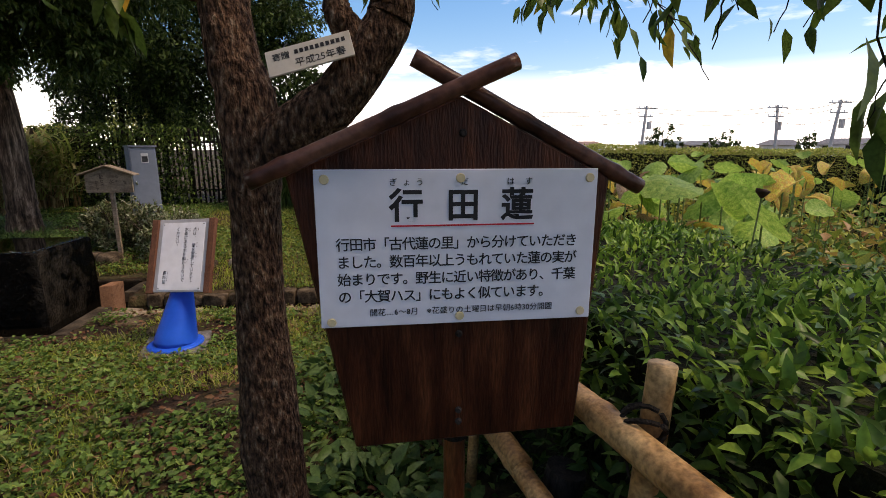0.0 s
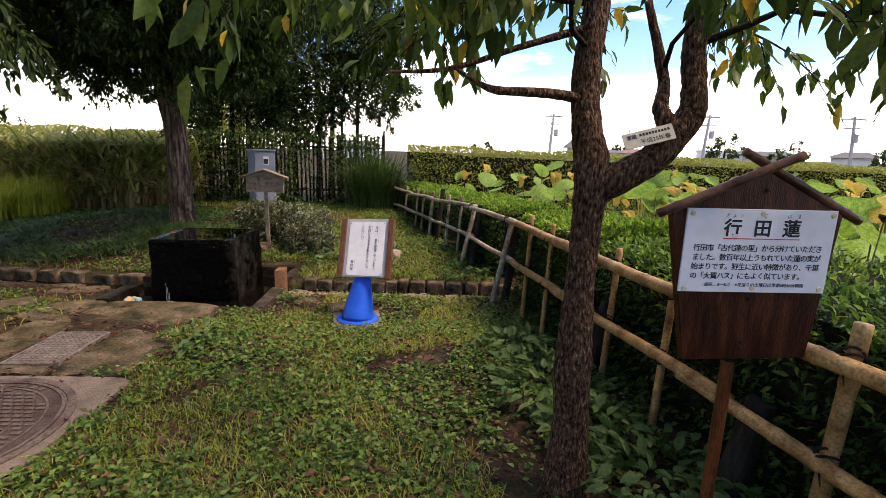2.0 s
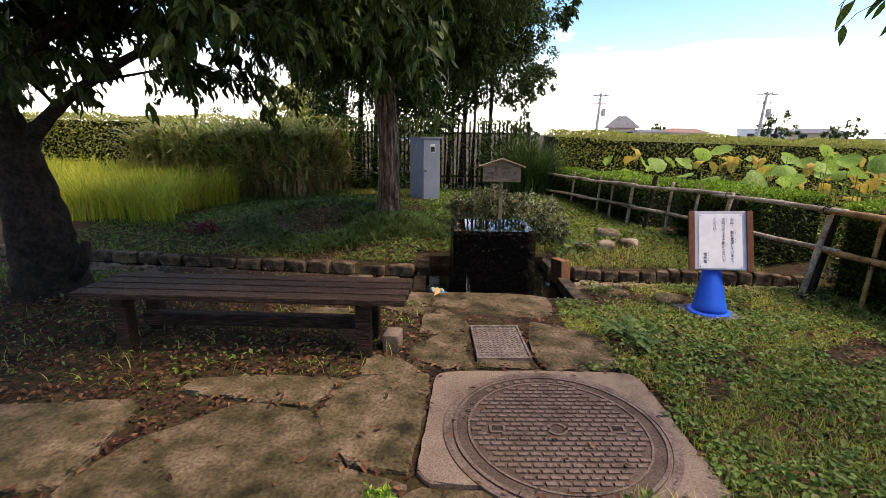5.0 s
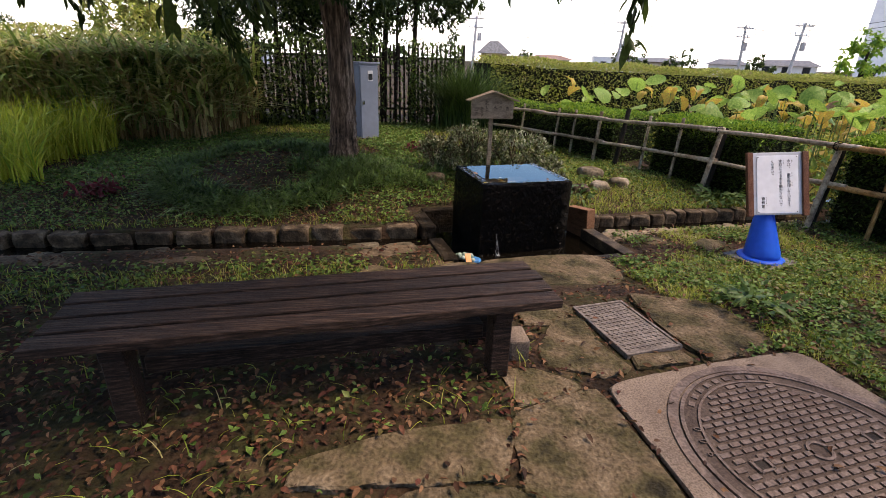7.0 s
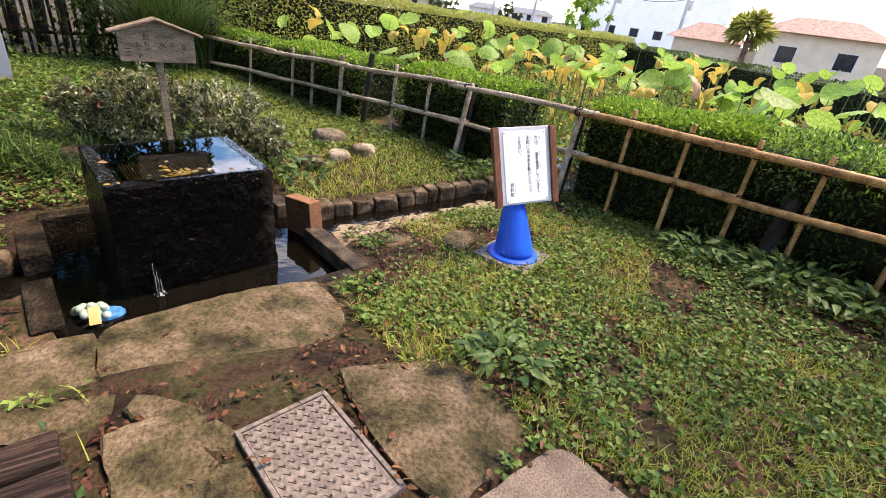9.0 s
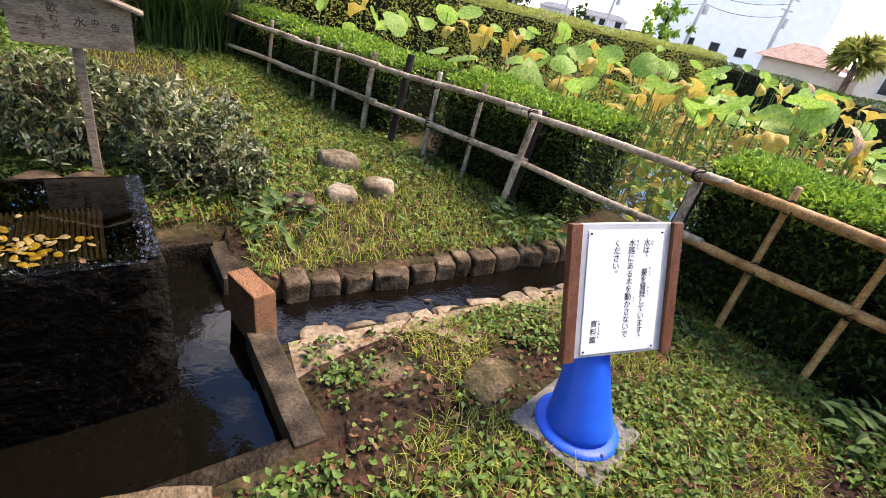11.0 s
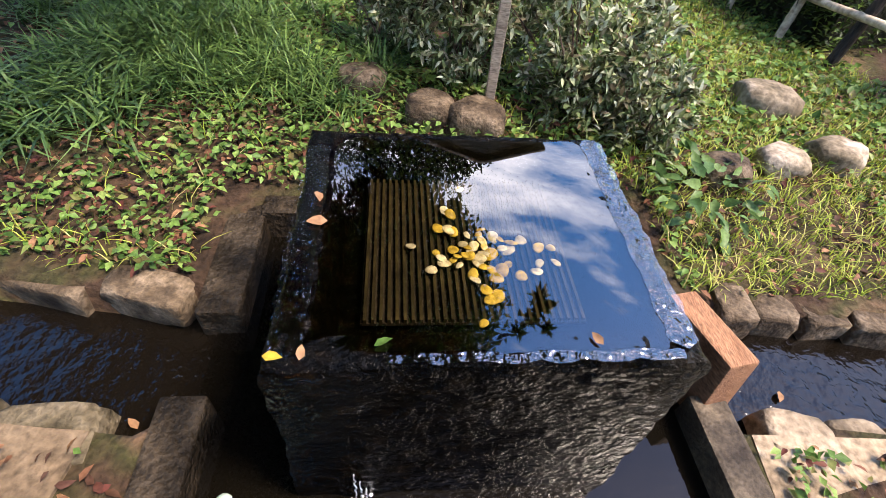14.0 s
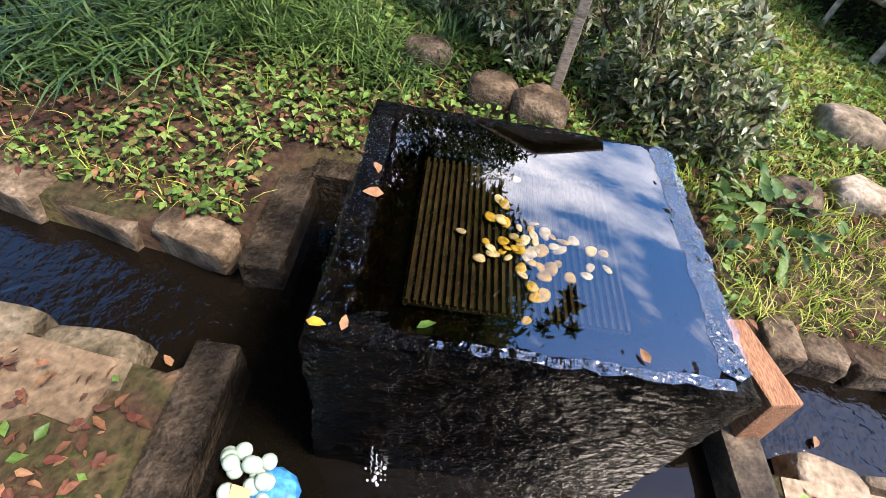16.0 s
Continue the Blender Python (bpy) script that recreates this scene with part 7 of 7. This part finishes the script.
for az, dist, r, h in ((26.8, 66, 1.7, 2.4), (32.2, 70, 1.6, 1.8), (16, 80, 1.4, 1.6), (39, 75, 1.6, 1.5), (1.5, 60, 1.4, 1.5), (-20, 75, 2.5, 1.9), (-33, 70, 2.5, 1.9), (-46, 60, 2.5, 1.9), (46.5, 45, 1.9, 2.6)):
    far_tree(az, dist, r, h, L_HEDGETOP if az == 46.5 else L_EVER)


def build_palm():
    x, y = -4 + 30 * math.sin(radians(63.5)), 0.7 + 30 * math.cos(radians(63.5))
    th = thing("palm_tree", (x, y, -0.2), "short fan palm before the beige house", "palm")
    bm = bmesh.new()
    tube(bm, [(x, y, -0.3), (x + 0.05, y, 0.8), (x, y, 1.9)], [0.16, 0.14, 0.13], 9, True, 0.1)
    part("trunk", bm, M_BARK, th)
    n = 900
    d = unit(RNG.normal(size=(26, 3)) * np.array([1, 1, 0.6]) + np.array([0, 0, 0.3]))
    w = RNG.integers(0, 26, n)
    p = np.array([x, y, 2.0]) + d[w] * RNG.uniform(0.3, 0.6, (n, 1))
    link("fronds", leaf_mesh("fronds", p, d[w] + RNG.normal(size=(n, 3)) * 0.5, RNG.uniform(0.4, 0.8, n), 0.10), L_HEDGE, th, kind="stuff")


build_palm()


# ---- small things ----
def build_net_bag():
    c = Vector((-3.965, 3.245, -0.17))
    th = thing("net_bag", c, "blue net bag of pale green balls with an orange tag", "net bag")
    rnd = random.Random(3)
    for k in range(15):
        bm = bmesh.new()
        bmesh.ops.create_icosphere(bm, subdivisions=2, radius=0.021, matrix=Matrix.Translation(c + Vector((rnd.uniform(-0.07, 0.07), rnd.uniform(-0.05, 0.05), rnd.uniform(0, 0.035)))))
        part("ball", bm, M_GOLF, th, smooth=True)
    bm = bmesh.new()
    bmesh.ops.create_icosphere(bm, subdivisions=2, radius=1, matrix=Matrix.Translation(c + Vector((0.06, -0.01, -0.01))) @ Matrix.Diagonal((0.07, 0.055, 0.03, 1)))
    part("net", bm, M_MESHB, th)
    bm = bmesh.new()
    box(bm, (0, 0, 0), (0.045, 0.09, 0.003), Matrix.Translation(c + Vector((0.01, -0.07, 0.035))) @ Matrix.Rotation(0.6, 4, "X"))
    part("tag", bm, M_TAG, th, "orange and white tag")


build_net_bag()


M_FOAM = mat("falling_water", [(0.55, 0.57, 0.6), (0.75, 0.77, 0.8)], scale=60, fine=120, rough=0.08, bump=0.3, spec=0.5)


def build_trickle():
    """Thin water falling from the basin's front rim and breaking on the pit's water."""
    rnd = random.Random(9)
    th = thing("water_trickle", BASIN @ Vector((-0.245, -0.39, -0.18)), "thin white trickle of water falling from the basin's rim", "trickle")
    for k in range(3):
        bm = bmesh.new()
        x = -0.245 + 0.012 * (k - 1)
        z1 = 0.0 - 0.05 * k
        pts = [BASIN @ Vector((x + rnd.uniform(-0.004, 0.004), -0.378 - 0.006 * t, z1 + (-0.182 - z1) * t)) for t in np.linspace(0, 1, 14)]
        tube(bm, pts, [0.0005 + 0.0011 * rnd.random() for _ in pts], 6)
        part("strand", bm, M_FOAM, th, smooth=True)
    for k in range(16):
        bm = bmesh.new()
        a, r = rnd.uniform(0, 6.28), rnd.uniform(0.0, 0.045)
        bmesh.ops.create_icosphere(bm, subdivisions=1, radius=rnd.uniform(0.002, 0.006), matrix=Matrix.Translation(BASIN @ Vector((-0.245 + r * math.cos(a), -0.395 + r * math.sin(a) * 0.7, -0.182))))
        part("bubble", bm, M_FOAM, th, smooth=True)


build_trickle()


def drop_leaf(x, y, z, size, mtl, label, seed):
    """One leaf lying on the stone or the water."""
    a = seed * 1.7
    me = leaf_mesh("fallen_leaf", np.array([[x, y, z]]), np.array([[math.cos(a), math.sin(a), 0.03]]), size, 0.55, True, droop=-0.05, fold=0.2)
    tagged(link("fallen_leaf", me, mtl), label, "leaf", "single leaves on the basin")


for k, (lx, ly, size, mtl, label) in enumerate(((-0.385, -0.325, 0.035, L_YELLOW, "pale yellow leaf stuck on the basin's wet rim"), (-0.325, -0.335, 0.03, L_DEAD, "brown leaf on the basin's wet rim"), (-0.31, -0.006, 0.045, L_DEAD, "reddish leaf floating at the basin's edge"),
                                             (-0.342, 0.089, 0.04, L_DEAD, "brown leaf lying on the basin's rim"), (-0.206, -0.31, 0.035, L_WEED, "green leaf floating on the basin's water"), (0.195, -0.315, 0.03, L_DEAD, "dry leaf at the basin's front edge"))):
    q = BASIN @ Vector((lx, ly, 0.4165))
    drop_leaf(q.x, q.y, q.z, size, mtl, label, k)
for k, (x, y, label) in enumerate(((-4.30, 3.45, "pale leaf caught at the channel mouth"), (-2.45, 3.78, "brown leaf floating in the channel"), (-1.9, 3.86, "brown leaf floating in the channel"))):
    drop_leaf(x, y, -0.183, 0.045, L_DEAD, label, k + 20)


def build_twig_litter():
    """Dry sticks lying on the soil by the channel."""
    rnd = random.Random(17)
    for k in range(9):
        x, y, a, ln = rnd.uniform(-2.55, -1.95), rnd.uniform(2.95, 3.4), rnd.uniform(0, 6.28), rnd.uniform(0.12, 0.4)
        bm = bmesh.new()
        pts = [(x + math.cos(a) * ln * t, y + math.sin(a) * ln * t + 0.02 * math.sin(4 * t), ground_z(x, y) + 0.012 + 0.01 * math.sin(3 * t)) for t in (0, 0.3, 0.6, 1)]
        tube(bm, pts, [0.004, 0.0035, 0.003, 0.0015], 6)
        tagged(part("stick", bm, M_BARK), "thin dry stick lying on the bare soil", "stick", "sticks on the soil")


build_twig_litter()
